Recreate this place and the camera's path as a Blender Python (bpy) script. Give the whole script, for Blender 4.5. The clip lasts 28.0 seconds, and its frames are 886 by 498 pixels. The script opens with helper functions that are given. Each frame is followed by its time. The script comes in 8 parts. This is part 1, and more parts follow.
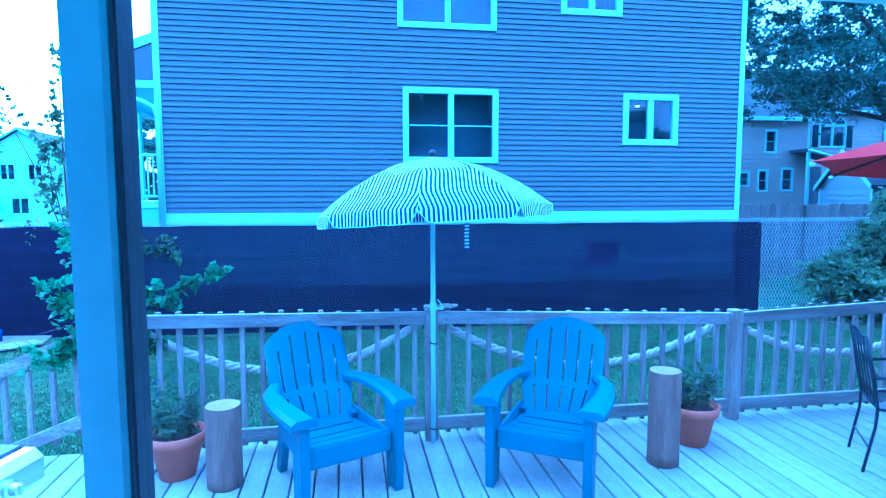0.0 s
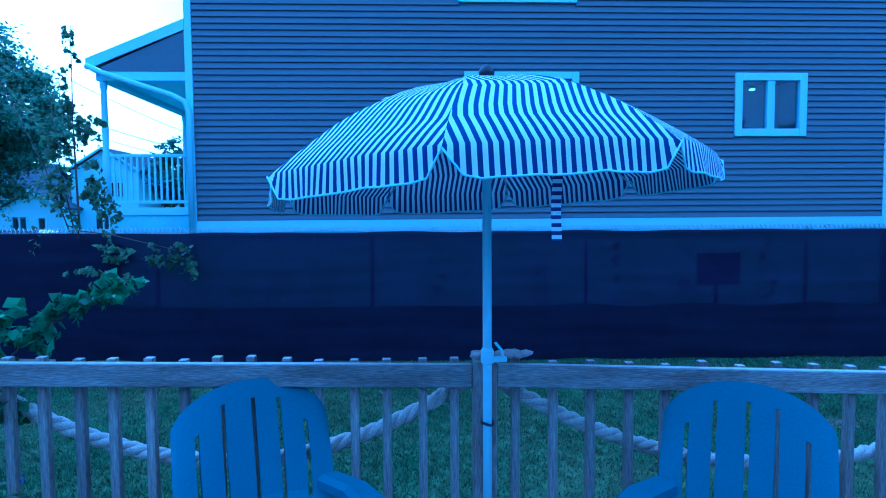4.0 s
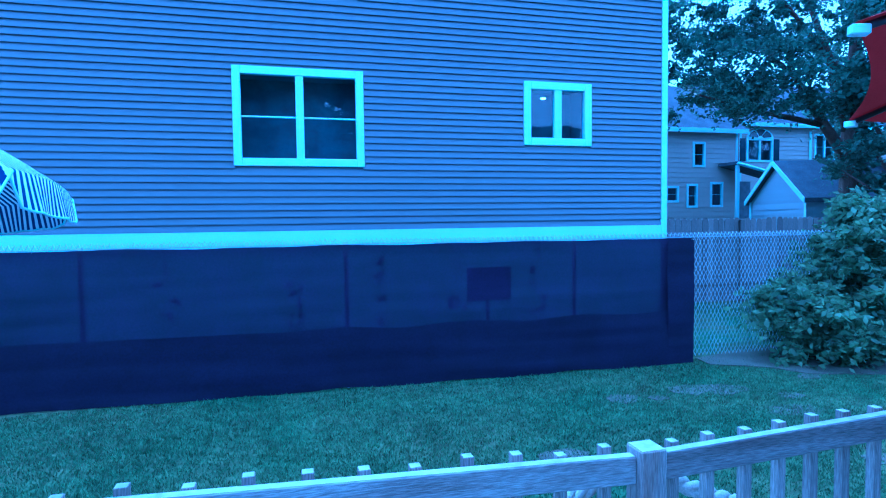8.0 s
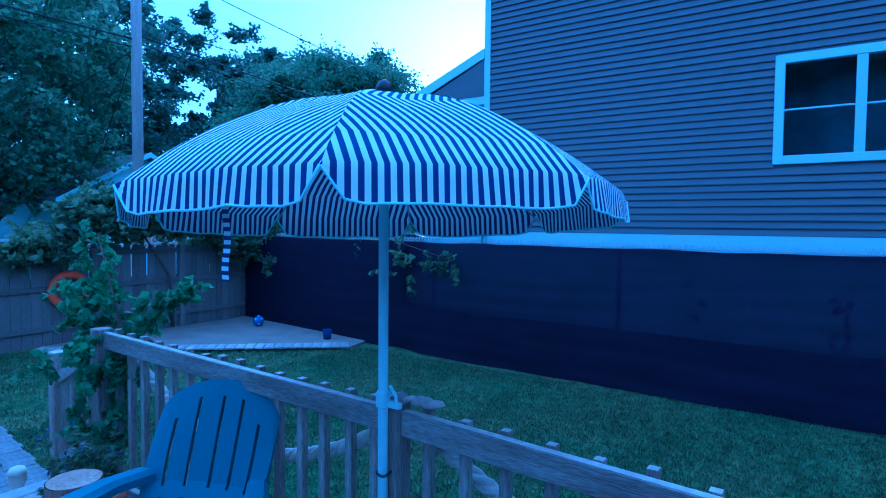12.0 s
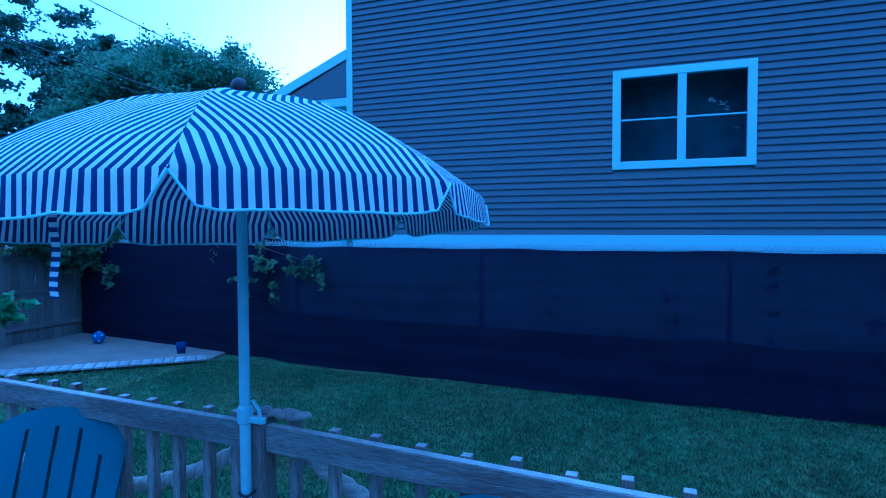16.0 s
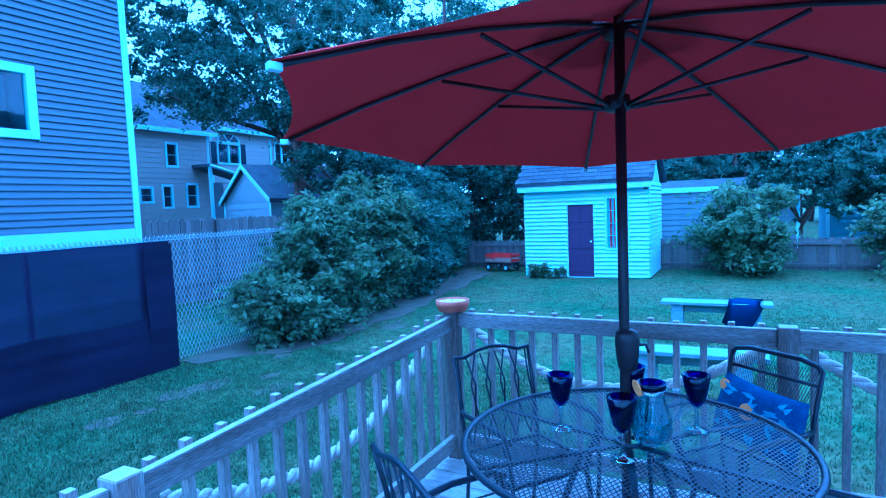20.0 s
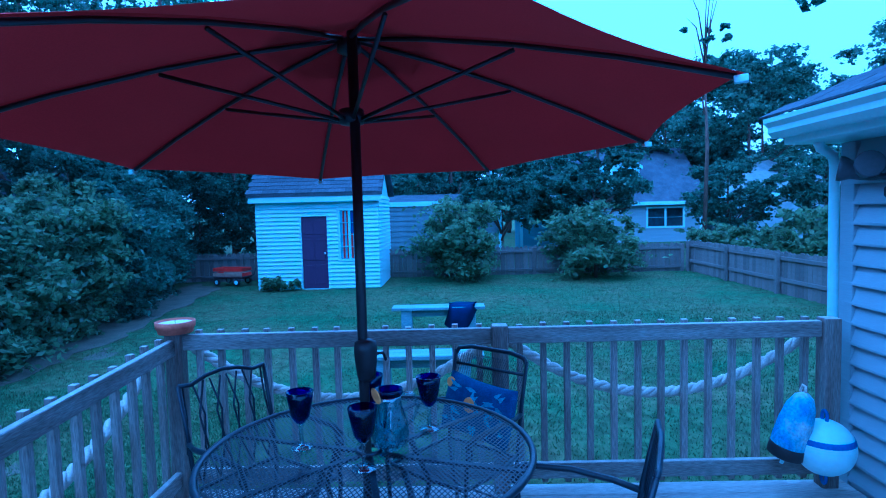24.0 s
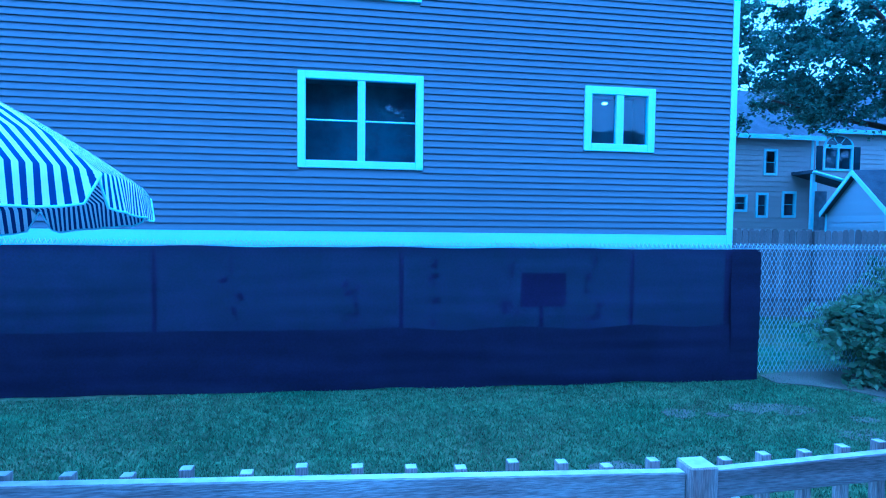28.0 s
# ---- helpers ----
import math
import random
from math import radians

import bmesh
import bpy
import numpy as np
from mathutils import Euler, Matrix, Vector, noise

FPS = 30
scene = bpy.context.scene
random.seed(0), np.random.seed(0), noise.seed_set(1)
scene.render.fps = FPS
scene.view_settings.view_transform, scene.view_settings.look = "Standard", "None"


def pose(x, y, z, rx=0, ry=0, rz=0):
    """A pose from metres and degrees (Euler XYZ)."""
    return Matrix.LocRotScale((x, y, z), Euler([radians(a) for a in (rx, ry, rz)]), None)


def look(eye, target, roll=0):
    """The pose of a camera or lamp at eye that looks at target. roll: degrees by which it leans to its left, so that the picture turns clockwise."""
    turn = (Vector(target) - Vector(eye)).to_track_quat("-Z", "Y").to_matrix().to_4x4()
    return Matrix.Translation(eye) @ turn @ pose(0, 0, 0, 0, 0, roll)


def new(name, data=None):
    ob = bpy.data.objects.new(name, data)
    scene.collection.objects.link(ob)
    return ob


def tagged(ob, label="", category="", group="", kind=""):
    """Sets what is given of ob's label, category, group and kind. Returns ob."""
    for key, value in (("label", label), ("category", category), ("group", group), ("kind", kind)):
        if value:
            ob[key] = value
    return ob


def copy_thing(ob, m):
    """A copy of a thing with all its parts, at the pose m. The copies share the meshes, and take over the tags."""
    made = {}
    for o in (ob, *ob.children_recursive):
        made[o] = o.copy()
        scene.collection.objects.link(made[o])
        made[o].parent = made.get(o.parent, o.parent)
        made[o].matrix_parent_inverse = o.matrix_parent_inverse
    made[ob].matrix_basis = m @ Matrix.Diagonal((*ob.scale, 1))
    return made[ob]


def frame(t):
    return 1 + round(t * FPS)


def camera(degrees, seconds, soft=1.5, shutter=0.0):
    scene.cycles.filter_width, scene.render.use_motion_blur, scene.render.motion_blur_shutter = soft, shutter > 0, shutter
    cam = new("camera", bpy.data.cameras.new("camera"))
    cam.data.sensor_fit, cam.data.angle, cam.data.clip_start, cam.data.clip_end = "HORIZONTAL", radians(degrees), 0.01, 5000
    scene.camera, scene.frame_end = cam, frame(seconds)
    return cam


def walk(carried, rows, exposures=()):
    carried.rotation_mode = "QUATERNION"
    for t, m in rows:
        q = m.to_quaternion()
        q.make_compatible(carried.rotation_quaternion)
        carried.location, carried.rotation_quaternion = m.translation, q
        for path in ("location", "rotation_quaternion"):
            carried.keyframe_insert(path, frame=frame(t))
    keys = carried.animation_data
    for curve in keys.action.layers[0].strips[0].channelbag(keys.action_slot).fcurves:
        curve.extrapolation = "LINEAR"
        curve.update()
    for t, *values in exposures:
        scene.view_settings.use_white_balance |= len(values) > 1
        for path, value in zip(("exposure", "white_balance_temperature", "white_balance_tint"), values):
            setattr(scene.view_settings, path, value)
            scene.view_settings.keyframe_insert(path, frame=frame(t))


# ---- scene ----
cam = camera(74.8, 28.0, 1.1)
PATH = [
    (0, (1.060, 1.000, 1.740), (1.378, 2.967, 1.563), -0.1),
    (0.5, (0.831, 1.258, 1.687), (0.911, 3.250, 1.533), -0.2),
    (1, (0.748, 1.438, 1.658), (0.546, 3.423, 1.521), -0.2),
    (1.5, (0.727, 1.581, 1.620), (0.154, 3.493, 1.490), -0.2),
    (2, (0.821, 1.746, 1.567), (0.028, 3.578, 1.445), -0.0),
    (2.5, (0.903, 2.038, 1.546), (0.119, 3.873, 1.423), -0.0),
    (3, (1.058, 2.338, 1.556), (0.452, 4.240, 1.434), 0.0),
    (3.5, (1.179, 2.577, 1.527), (0.875, 4.550, 1.410), 0.0),
    (4, (1.380, 2.800, 1.512), (1.458, 4.795, 1.397), -0.4),
    (4.5, (1.776, 2.919, 1.514), (2.039, 4.898, 1.396), -0.5),
    (5, (2.055, 3.023, 1.526), (2.448, 4.981, 1.407), -0.6),
    (5.5, (2.415, 3.178, 1.551), (2.857, 5.125, 1.432), -0.6),
    (6, (2.733, 3.324, 1.577), (3.184, 5.269, 1.459), -0.7),
    (6.5, (2.885, 3.405, 1.591), (3.343, 5.348, 1.475), -0.7),
    (7, (2.943, 3.461, 1.597), (3.420, 5.400, 1.487), -0.7),
    (7.5, (2.961, 3.449, 1.591), (3.452, 5.385, 1.483), -0.7),
    (8, (2.944, 3.452, 1.588), (3.451, 5.384, 1.488), -0.7),
    (8.5, (2.935, 3.455, 1.586), (3.299, 5.419, 1.490), -0.6),
    (9, (2.930, 3.459, 1.584), (3.073, 5.452, 1.492), -0.4),
    (9.5, (2.918, 3.469, 1.586), (2.855, 5.466, 1.495), -0.1),
    (10, (2.917, 3.456, 1.584), (2.624, 5.433, 1.495), -0.1),
    (10.5, (2.915, 3.447, 1.583), (2.414, 5.381, 1.496), 0.2),
    (11, (2.908, 3.446, 1.583), (2.187, 5.310, 1.496), 0.3),
    (11.5, (2.902, 3.448, 1.585), (1.984, 5.222, 1.499), 0.3),
    (12, (2.903, 3.444, 1.584), (1.783, 5.099, 1.497), 0.5),
    (12.5, (2.905, 3.440, 1.584), (1.611, 4.962, 1.495), 0.7),
    (13, (2.905, 3.437, 1.585), (1.428, 4.783, 1.495), 0.8),
    (13.5, (2.902, 3.434, 1.586), (1.277, 4.595, 1.497), 0.8),
    (14, (2.900, 3.432, 1.588), (1.222, 4.516, 1.499), 0.7),
    (14.5, (2.899, 3.433, 1.588), (1.326, 4.666, 1.502), 0.6),
    (15, (2.899, 3.440, 1.587), (1.574, 4.936, 1.508), 0.4),
    (15.5, (2.899, 3.447, 1.589), (1.847, 5.146, 1.512), -0.0),
    (16, (2.903, 3.449, 1.592), (2.190, 5.316, 1.513), -0.2),
    (16.5, (2.913, 3.465, 1.588), (2.530, 5.427, 1.510), -0.9),
    (17, (2.937, 3.414, 1.592), (2.932, 5.412, 1.503), -1.1),
    (17.5, (2.941, 3.418, 1.593), (3.285, 5.386, 1.500), -1.3),
    (18, (2.940, 3.392, 1.612), (3.648, 5.259, 1.506), -1.8),
    (18.5, (2.945, 3.392, 1.614), (3.967, 5.107, 1.499), -2.0),
    (19, (2.956, 3.402, 1.612), (4.288, 4.888, 1.486), -2.2),
    (19.5, (2.968, 3.403, 1.609), (4.539, 4.632, 1.473), -2.2),
    (20, (2.985, 3.407, 1.613), (4.760, 4.315, 1.467), -2.3),
    (20.5, (3.002, 3.414, 1.613), (4.910, 3.996, 1.459), -2.4),
    (21, (3.044, 3.425, 1.602), (5.027, 3.625, 1.440), -2.1),
    (21.5, (3.033, 3.413, 1.604), (5.021, 3.260, 1.438), -1.8),
    (22, (3.028, 3.414, 1.606), (4.981, 3.013, 1.441), -1.7),
    (22.5, (3.025, 3.422, 1.609), (4.963, 2.955, 1.448), -1.7),
    (23, (3.024, 3.432, 1.612), (4.979, 3.043, 1.458), -1.6),
    (23.5, (3.024, 3.436, 1.613), (5.009, 3.237, 1.465), -1.6),
    (24, (3.027, 3.432, 1.612), (5.022, 3.471, 1.476), -1.5),
    (24.5, (3.032, 3.429, 1.609), (5.011, 3.688, 1.484), -1.4),
    (25, (3.024, 3.420, 1.614), (4.958, 3.916, 1.497), -1.3),
    (25.5, (3.021, 3.420, 1.616), (4.860, 4.198, 1.505), -1.1),
    (26, (3.014, 3.418, 1.617), (4.621, 4.603, 1.517), -0.9),
    (26.5, (3.016, 3.422, 1.615), (4.328, 4.929, 1.523), -0.6),
    (27, (2.918, 3.405, 1.609), (3.850, 5.172, 1.516), 0.0),
    (27.5, (2.969, 3.467, 1.562), (3.481, 5.399, 1.482), 0.1),
    (28, (2.948, 3.415, 1.598), (3.267, 5.388, 1.509), 0.7),
]
walk(cam, [(t, look(e, g, r)) for t, e, g, r in PATH],
     [(t, v, 2800 if 1 < t < 4 else 2770, 4) for t, v in ((0, 1.9), (1, 1.6), (2, 1.05), (3, 0.4), (4, 0.0), (5.5, 0.5), (6.5, 1.0), (8, 1.0), (9.5, 0.55), (11, 0.0),
                                    (14.5, -0.45), (16, -0.4), (17, 0.1), (18, 0.45), (19, 0.7), (20, 1.15), (21, 1.25), (23.5, 0.2), (25, 0.8), (26, 1.3), (27, 1.2), (28, 0.95))])

# ---------- world and light: a bright evening overcast ----------
world = bpy.data.worlds.new("world")
scene.world = world
world.use_nodes = True
wn = world.node_tree
sky = wn.nodes.new("ShaderNodeTexSky")
sky.sky_type = "NISHITA"
sky.sun_disc = False
sky.sun_elevation = radians(16)
sky.sun_rotation = radians(-30)
sky.air_density, sky.dust_density, sky.ozone_density = 1.0, 6.0, 0.6
soft_sky = wn.nodes.new("ShaderNodeMixRGB")
soft_sky.inputs[0].default_value = 0.8
soft_sky.inputs[2].default_value = (9.6, 9.4, 9.6, 1)
wn.links.new(sky.outputs[0], soft_sky.inputs[1])
wn.links.new(soft_sky.outputs[0], wn.nodes["Background"].inputs[0])
wn.nodes["Background"].inputs[1].default_value = 0.15
sun_data = bpy.data.lights.new("sun", "SUN")
sun_data.energy, sun_data.angle, sun_data.color = 0.8, radians(60), (1, 0.97, 0.93)
sun_lamp = new("sun", sun_data)
sun_lamp.matrix_world = look((-9, 14, 30), (0, 0, 3))


# ---------- materials ----------
def mat(name, colour, rough=0.6, vary=0.25, scale=6.0, fine=60.0, bump=0.15, metal=0.0, stretch=(1, 1, 1),
        tint=None, random=0.0, coord="Object", spec=0.5, island=False):
    """A surface with stains at a large scale, grain at a fine one, and relief."""
    m = bpy.data.materials.new(name)
    m.use_nodes = True
    t = m.node_tree
    n, l = t.nodes, t.links
    b = n["Principled BSDF"]
    tc = n.new("ShaderNodeTexCoord")
    mp = n.new("ShaderNodeMapping")
    mp.inputs["Scale"].default_value = stretch
    l.new(tc.outputs[coord], mp.inputs[0])
    big = n.new("ShaderNodeTexNoise")
    big.inputs["Scale"].default_value, big.inputs["Detail"].default_value = scale, 5
    small = n.new("ShaderNodeTexNoise")
    small.inputs["Scale"].default_value, small.inputs["Detail"].default_value = fine, 3
    l.new(mp.outputs[0], big.inputs[0])
    l.new(mp.outputs[0], small.inputs[0])
    c2 = tint or tuple(max(0, c * (1 - vary)) for c in colour)
    ramp = n.new("ShaderNodeMapRange")
    ramp.inputs[1].default_value, ramp.inputs[2].default_value = 0.32, 0.68
    l.new(big.outputs[0], ramp.inputs[0])
    mix = n.new("ShaderNodeMixRGB")
    mix.inputs[1].default_value, mix.inputs[2].default_value = (*colour, 1), (*c2, 1)
    l.new(ramp.outputs[0], mix.inputs[0])
    grain = n.new("ShaderNodeHueSaturation")
    grain.inputs["Value"].default_value = 1
    mr = n.new("ShaderNodeMapRange")
    mr.inputs[1].default_value, mr.inputs[2].default_value = 0.34, 0.66
    mr.inputs[3].default_value, mr.inputs[4].default_value = 1 - vary * 0.6, 1 + vary * 0.6
    l.new(small.outputs[0], mr.inputs[0])
    value = mr.outputs[0]
    if random:
        rnd = n.new("ShaderNodeNewGeometry" if island else "ShaderNodeObjectInfo")
        r2 = n.new("ShaderNodeMapRange")
        r2.inputs[3].default_value, r2.inputs[4].default_value = 1 - random, 1 + random
        l.new(rnd.outputs["Random Per Island" if island else "Random"], r2.inputs[0])
        mul = n.new("ShaderNodeMath")
        mul.operation = "MULTIPLY"
        l.new(value, mul.inputs[0])
        l.new(r2.outputs[0], mul.inputs[1])
        value = mul.outputs[0]
    l.new(value, grain.inputs["Value"])
    l.new(mix.outputs[0], grain.inputs["Color"])
    l.new(grain.outputs[0], b.inputs["Base Color"])
    b.inputs["Roughness"].default_value, b.inputs["Metallic"].default_value = rough, metal
    b.inputs["Specular IOR Level"].default_value = spec
    if bump:
        bp = n.new("ShaderNodeBump")
        bp.inputs["Strength"].default_value, bp.inputs["Distance"].default_value = bump, 0.01
        l.new(small.outputs[0], bp.inputs["Height"])
        l.new(bp.outputs[0], b.inputs["Normal"])
    return m


def leaf_mat(name, colour, dark, through_light=0.35, spread=0.45):
    m = mat(name, colour, rough=0.45, vary=0.3, scale=1.2, fine=9, bump=0, tint=dark, random=spread, island=True)
    t = m.node_tree
    n, l = t.nodes, t.links
    b = n["Principled BSDF"]
    tr = n.new("ShaderNodeBsdfTranslucent")
    l.new(b.inputs["Base Color"].links[0].from_socket, tr.inputs[0])
    mx = n.new("ShaderNodeMixShader")
    mx.inputs[0].default_value = through_light
    l.new(b.outputs[0], mx.inputs[1])
    l.new(tr.outputs[0], mx.inputs[2])
    l.new(mx.outputs[0], n["Material Output"].inputs[0])
    return m


def sheer(name, colour, open_part, rough=0.8):
    """Woven stuff that lets part of the light through between its threads."""
    m = mat(name, colour, rough=rough, vary=0.3, scale=3, fine=40, bump=0.1, spec=0.2)
    n, l = m.node_tree.nodes, m.node_tree.links
    tr = n.new("ShaderNodeBsdfTransparent")
    mx = n.new("ShaderNodeMixShader")
    mx.inputs[0].default_value = open_part
    l.new(n["Principled BSDF"].outputs[0], mx.inputs[1])
    l.new(tr.outputs[0], mx.inputs[2])
    l.new(mx.outputs[0], n["Material Output"].inputs[0])
    return m


def glass_mat(name, tint=(1, 1, 1), gloss_rough=0.02, ior=1.5):
    m = bpy.data.materials.new(name)
    m.use_nodes = True
    n, l = m.node_tree.nodes, m.node_tree.links
    n.remove(n["Principled BSDF"])
    tr = n.new("ShaderNodeBsdfTransparent")
    tr.inputs[0].default_value = (*tint, 1)
    gl = n.new("ShaderNodeBsdfGlossy")
    gl.inputs["Roughness"].default_value = gloss_rough
    lw = n.new("ShaderNodeLayerWeight")
    lw.inputs[0].default_value = 0.5
    pw = n.new("ShaderNodeMath")
    pw.operation = "POWER"
    pw.inputs[1].default_value = 4
    l.new(lw.outputs["Facing"], pw.inputs[0])
    fr = n.new("ShaderNodeMapRange")
    fr.inputs[3].default_value, fr.inputs[4].default_value = 1.8 * ((ior - 1) / (ior + 1)) ** 2, 0.8
    l.new(pw.outputs[0], fr.inputs[0])
    mx = n.new("ShaderNodeMixShader")
    l.new(fr.outputs[0], mx.inputs[0])
    l.new(tr.outputs[0], mx.inputs[1])
    l.new(gl.outputs[0], mx.inputs[2])
    l.new(mx.outputs[0], n["Material Output"].inputs[0])
    return m


M_GRASS = mat("grass_ground", (0.085, 0.12, 0.045), 0.95, 0.6, 0.9, 9, 0.6, tint=(0.115, 0.12, 0.055), spec=0.1)
M_BLADE = leaf_mat("grass_blade", (0.165, 0.205, 0.088), (0.12, 0.155, 0.068), 0.3, 0.6)
M_BLADE.node_tree.nodes["Principled BSDF"].inputs["Specular IOR Level"].default_value = 0.1
M_SAND = mat("sand", (0.28, 0.25, 0.21), 0.95, 0.25, 2, 70, 0.5, spec=0.1)
M_DIRT = mat("bare_earth", (0.155, 0.145, 0.105), 0.95, 0.3, 3, 50, 0.5, spec=0.1)
M_DECK = mat("weathered_deck_wood", (0.47, 0.46, 0.42), 0.75, 0.45, 2.0, 26, 0.35, stretch=(9, 0.7, 9), random=0.16, tint=(0.33, 0.31, 0.28))
M_WOOD = mat("weathered_rail_wood", (0.31, 0.295, 0.265), 0.75, 0.55, 2.2, 24, 0.4, stretch=(1, 9, 9), random=0.18, tint=(0.16, 0.14, 0.12))
M_WOODV = mat("weathered_upright_wood", (0.30, 0.28, 0.245), 0.75, 0.5, 2.2, 24, 0.4, stretch=(9, 9, 1), random=0.25, tint=(0.18, 0.145, 0.115))
M_WOODY = mat("weathered_cross_wood", (0.31, 0.295, 0.265), 0.75, 0.55, 2.2, 24, 0.4, stretch=(9, 1, 9), random=0.18, tint=(0.16, 0.14, 0.12))
# paler rail wood for top faces: weathering plus light from above in its colour
M_PALETOP = mat("pale_top_wood", (0.52, 0.50, 0.46), 0.7, 0.3, 3, 26, 0.35, random=0.1, tint=(0.40, 0.37, 0.33))
M_FENCE = mat("old_fence_wood", (0.16, 0.152, 0.14), 0.85, 0.4, 1.6, 22, 0.4, stretch=(9, 9, 0.8), random=0.25, tint=(0.16, 0.14, 0.12))
M_SIDING = mat("slate_blue_vinyl", (0.133, 0.137, 0.150), 0.5, 0.1, 0.5, 30, 0.05, stretch=(0.4, 1, 6), random=0.05)
M_WHITE = mat("white_vinyl", (0.70, 0.80, 0.79), 0.45, 0.06, 1.2, 40, 0.04, random=0.03)
M_PALE = mat("pale_grey_vinyl", (0.36, 0.375, 0.39), 0.45, 0.08, 0.8, 40, 0.05, stretch=(0.5, 1, 6), random=0.04)
M_BEIGE = mat("beige_vinyl", (0.42, 0.385, 0.34), 0.5, 0.1, 0.6, 40, 0.05, random=0.04)
M_CONCRETE = mat("painted_concrete", (0.62, 0.74, 0.73), 0.8, 0.12, 1.5, 40, 0.2)
M_ROOF = mat("dark_shingles", (0.10, 0.10, 0.115), 0.9, 0.35, 2.5, 30, 0.4, random=0.25, spec=0.2)
M_ROOM = mat("dark_room", (0.18, 0.18, 0.2), 0.9, 0.3, 1, 5, 0)
M_GLASS = glass_mat("window_glass", (0.75, 0.8, 0.85))
M_MESH = sheer("black_privacy_mesh", (0.013, 0.007, 0.032), 0.038)
M_HEM = sheer("black_doubled_mesh", (0.013, 0.009, 0.028), 0.02)
M_STEEL = mat("galvanised_steel", (0.60, 0.61, 0.62), 0.5, 0.2, 8, 60, 0.1, metal=0.25)
M_IRON = mat("dark_blue_black_iron", (0.018, 0.02, 0.03), 0.4, 0.3, 10, 90, 0.1)
M_LAMPGREY = mat("dark_grey_casting", (0.07, 0.07, 0.08), 0.5, 0.2, 8, 60, 0.05)
M_BLACK = mat("black_plastic", (0.018, 0.015, 0.017), 0.45, 0.2, 8, 60, 0.05)
M_BLUE = mat("blue_moulded_plastic", (0.125, 0.165, 0.21), 0.55, 0.12, 3, 120, 0.08)
M_RED = mat("red_canopy_cloth", (0.40, 0.035, 0.05), 0.85, 0.12, 2.5, 160, 0.1, spec=0.2)
M_REDPAINT = mat("red_paint", (0.55, 0.035, 0.03), 0.4, 0.15, 5, 50, 0.05)
M_TERRA = mat("terracotta", (0.46, 0.17, 0.095), 0.8, 0.25, 9, 70, 0.15)
M_SOIL = mat("potting_soil", (0.05, 0.035, 0.025), 0.95, 0.4, 12, 80, 0.6)
M_BARK = mat("bark", (0.13, 0.095, 0.07), 0.9, 0.4, 3, 14, 0.8, stretch=(5, 5, 1))
M_LOG = mat("log_bark", (0.24, 0.17, 0.12), 0.85, 0.35, 3, 16, 0.6, stretch=(6, 6, 1), tint=(0.15, 0.10, 0.075))
M_ROPE = mat("weathered_rope", (0.62, 0.58, 0.50), 0.85, 0.25, 14, 120, 0.5)
M_CHROME = mat("brushed_steel", (0.85, 0.85, 0.84), 0.36, 0.1, 3, 120, 0.05, metal=1.0, stretch=(1, 20, 20))
M_LEAF = leaf_mat("tree_leaves", (0.19, 0.235, 0.155), (0.13, 0.165, 0.11), 0.6)
M_LEAF2 = leaf_mat("shrub_leaves", (0.265, 0.31, 0.15), (0.13, 0.16, 0.078), 0.55)
M_LEAF3 = leaf_mat("vine_leaves", (0.20, 0.28, 0.10), (0.13, 0.19, 0.075), 0.45)
M_LEAF4 = leaf_mat("maple_leaves", (0.28, 0.34, 0.19), (0.19, 0.25, 0.13), 0.6)
M_PURPLE = mat("dark_purple_door", (0.055, 0.03, 0.085), 0.5, 0.15, 2, 40, 0.05)
M_BRICK = mat("grey_brick", (0.215, 0.21, 0.20), 0.9, 0.35, 2.2, 30, 0.4, random=0.08)
M_CUSHION = mat("woven_cushion", (0.02, 0.05, 0.15), 0.9, 0.4, 14, 120, 0.3, tint=(0.05, 0.10, 0.22))
M_ORANGE = mat("orange_plastic", (0.70, 0.12, 0.03), 0.5, 0.2, 6, 40, 0.05)
M_BENCH = mat("blue_grey_painted_wood", (0.33, 0.37, 0.39), 0.7, 0.3, 3, 30, 0.25, stretch=(6, 1, 6))
M_COBALT = glass_mat("cobalt_glass", (0.05, 0.07, 0.5), ior=1.3)
M_CLEAR = glass_mat("clear_glass", (0.82, 0.87, 0.9), ior=2.1)
M_CREAM = mat("cream_wax", (0.78, 0.72, 0.58), 0.6, 0.1, 6, 40, 0.05)
M_NAVY = mat("navy_cloth", (0.02, 0.045, 0.16), 0.9, 0.3, 6, 120, 0.2)
M_BLUEPAINT = mat("blue_paint", (0.045, 0.13, 0.38), 0.5, 0.25, 9, 60, 0.1)
M_BUOY = mat("worn_buoy_paint", (0.10, 0.22, 0.50), 0.65, 0.4, 7, 60, 0.3, tint=(0.55, 0.58, 0.6))
M_STONE = mat("field_stone", (0.45, 0.40, 0.36), 0.9, 0.3, 5, 40, 0.4, random=0.3)
M_GREY = mat("grey_stucco", (0.22, 0.235, 0.25), 0.9, 0.15, 3, 40, 0.2)
M_CAR = mat("dark_car_paint", (0.02, 0.025, 0.04), 0.2, 0.1, 3, 20, 0)
M_ASPHALT = mat("asphalt", (0.055, 0.055, 0.055), 0.9, 0.3, 2, 60, 0.4)
M_UPOLE = mat("utility_pole_wood", (0.42, 0.39, 0.35), 0.85, 0.25, 3, 20, 0.3, stretch=(6, 6, 0.6))
M_STUMP = mat("cut_wood", (0.42, 0.33, 0.24), 0.85, 0.35, 9, 60, 0.2, tint=(0.26, 0.19, 0.13))


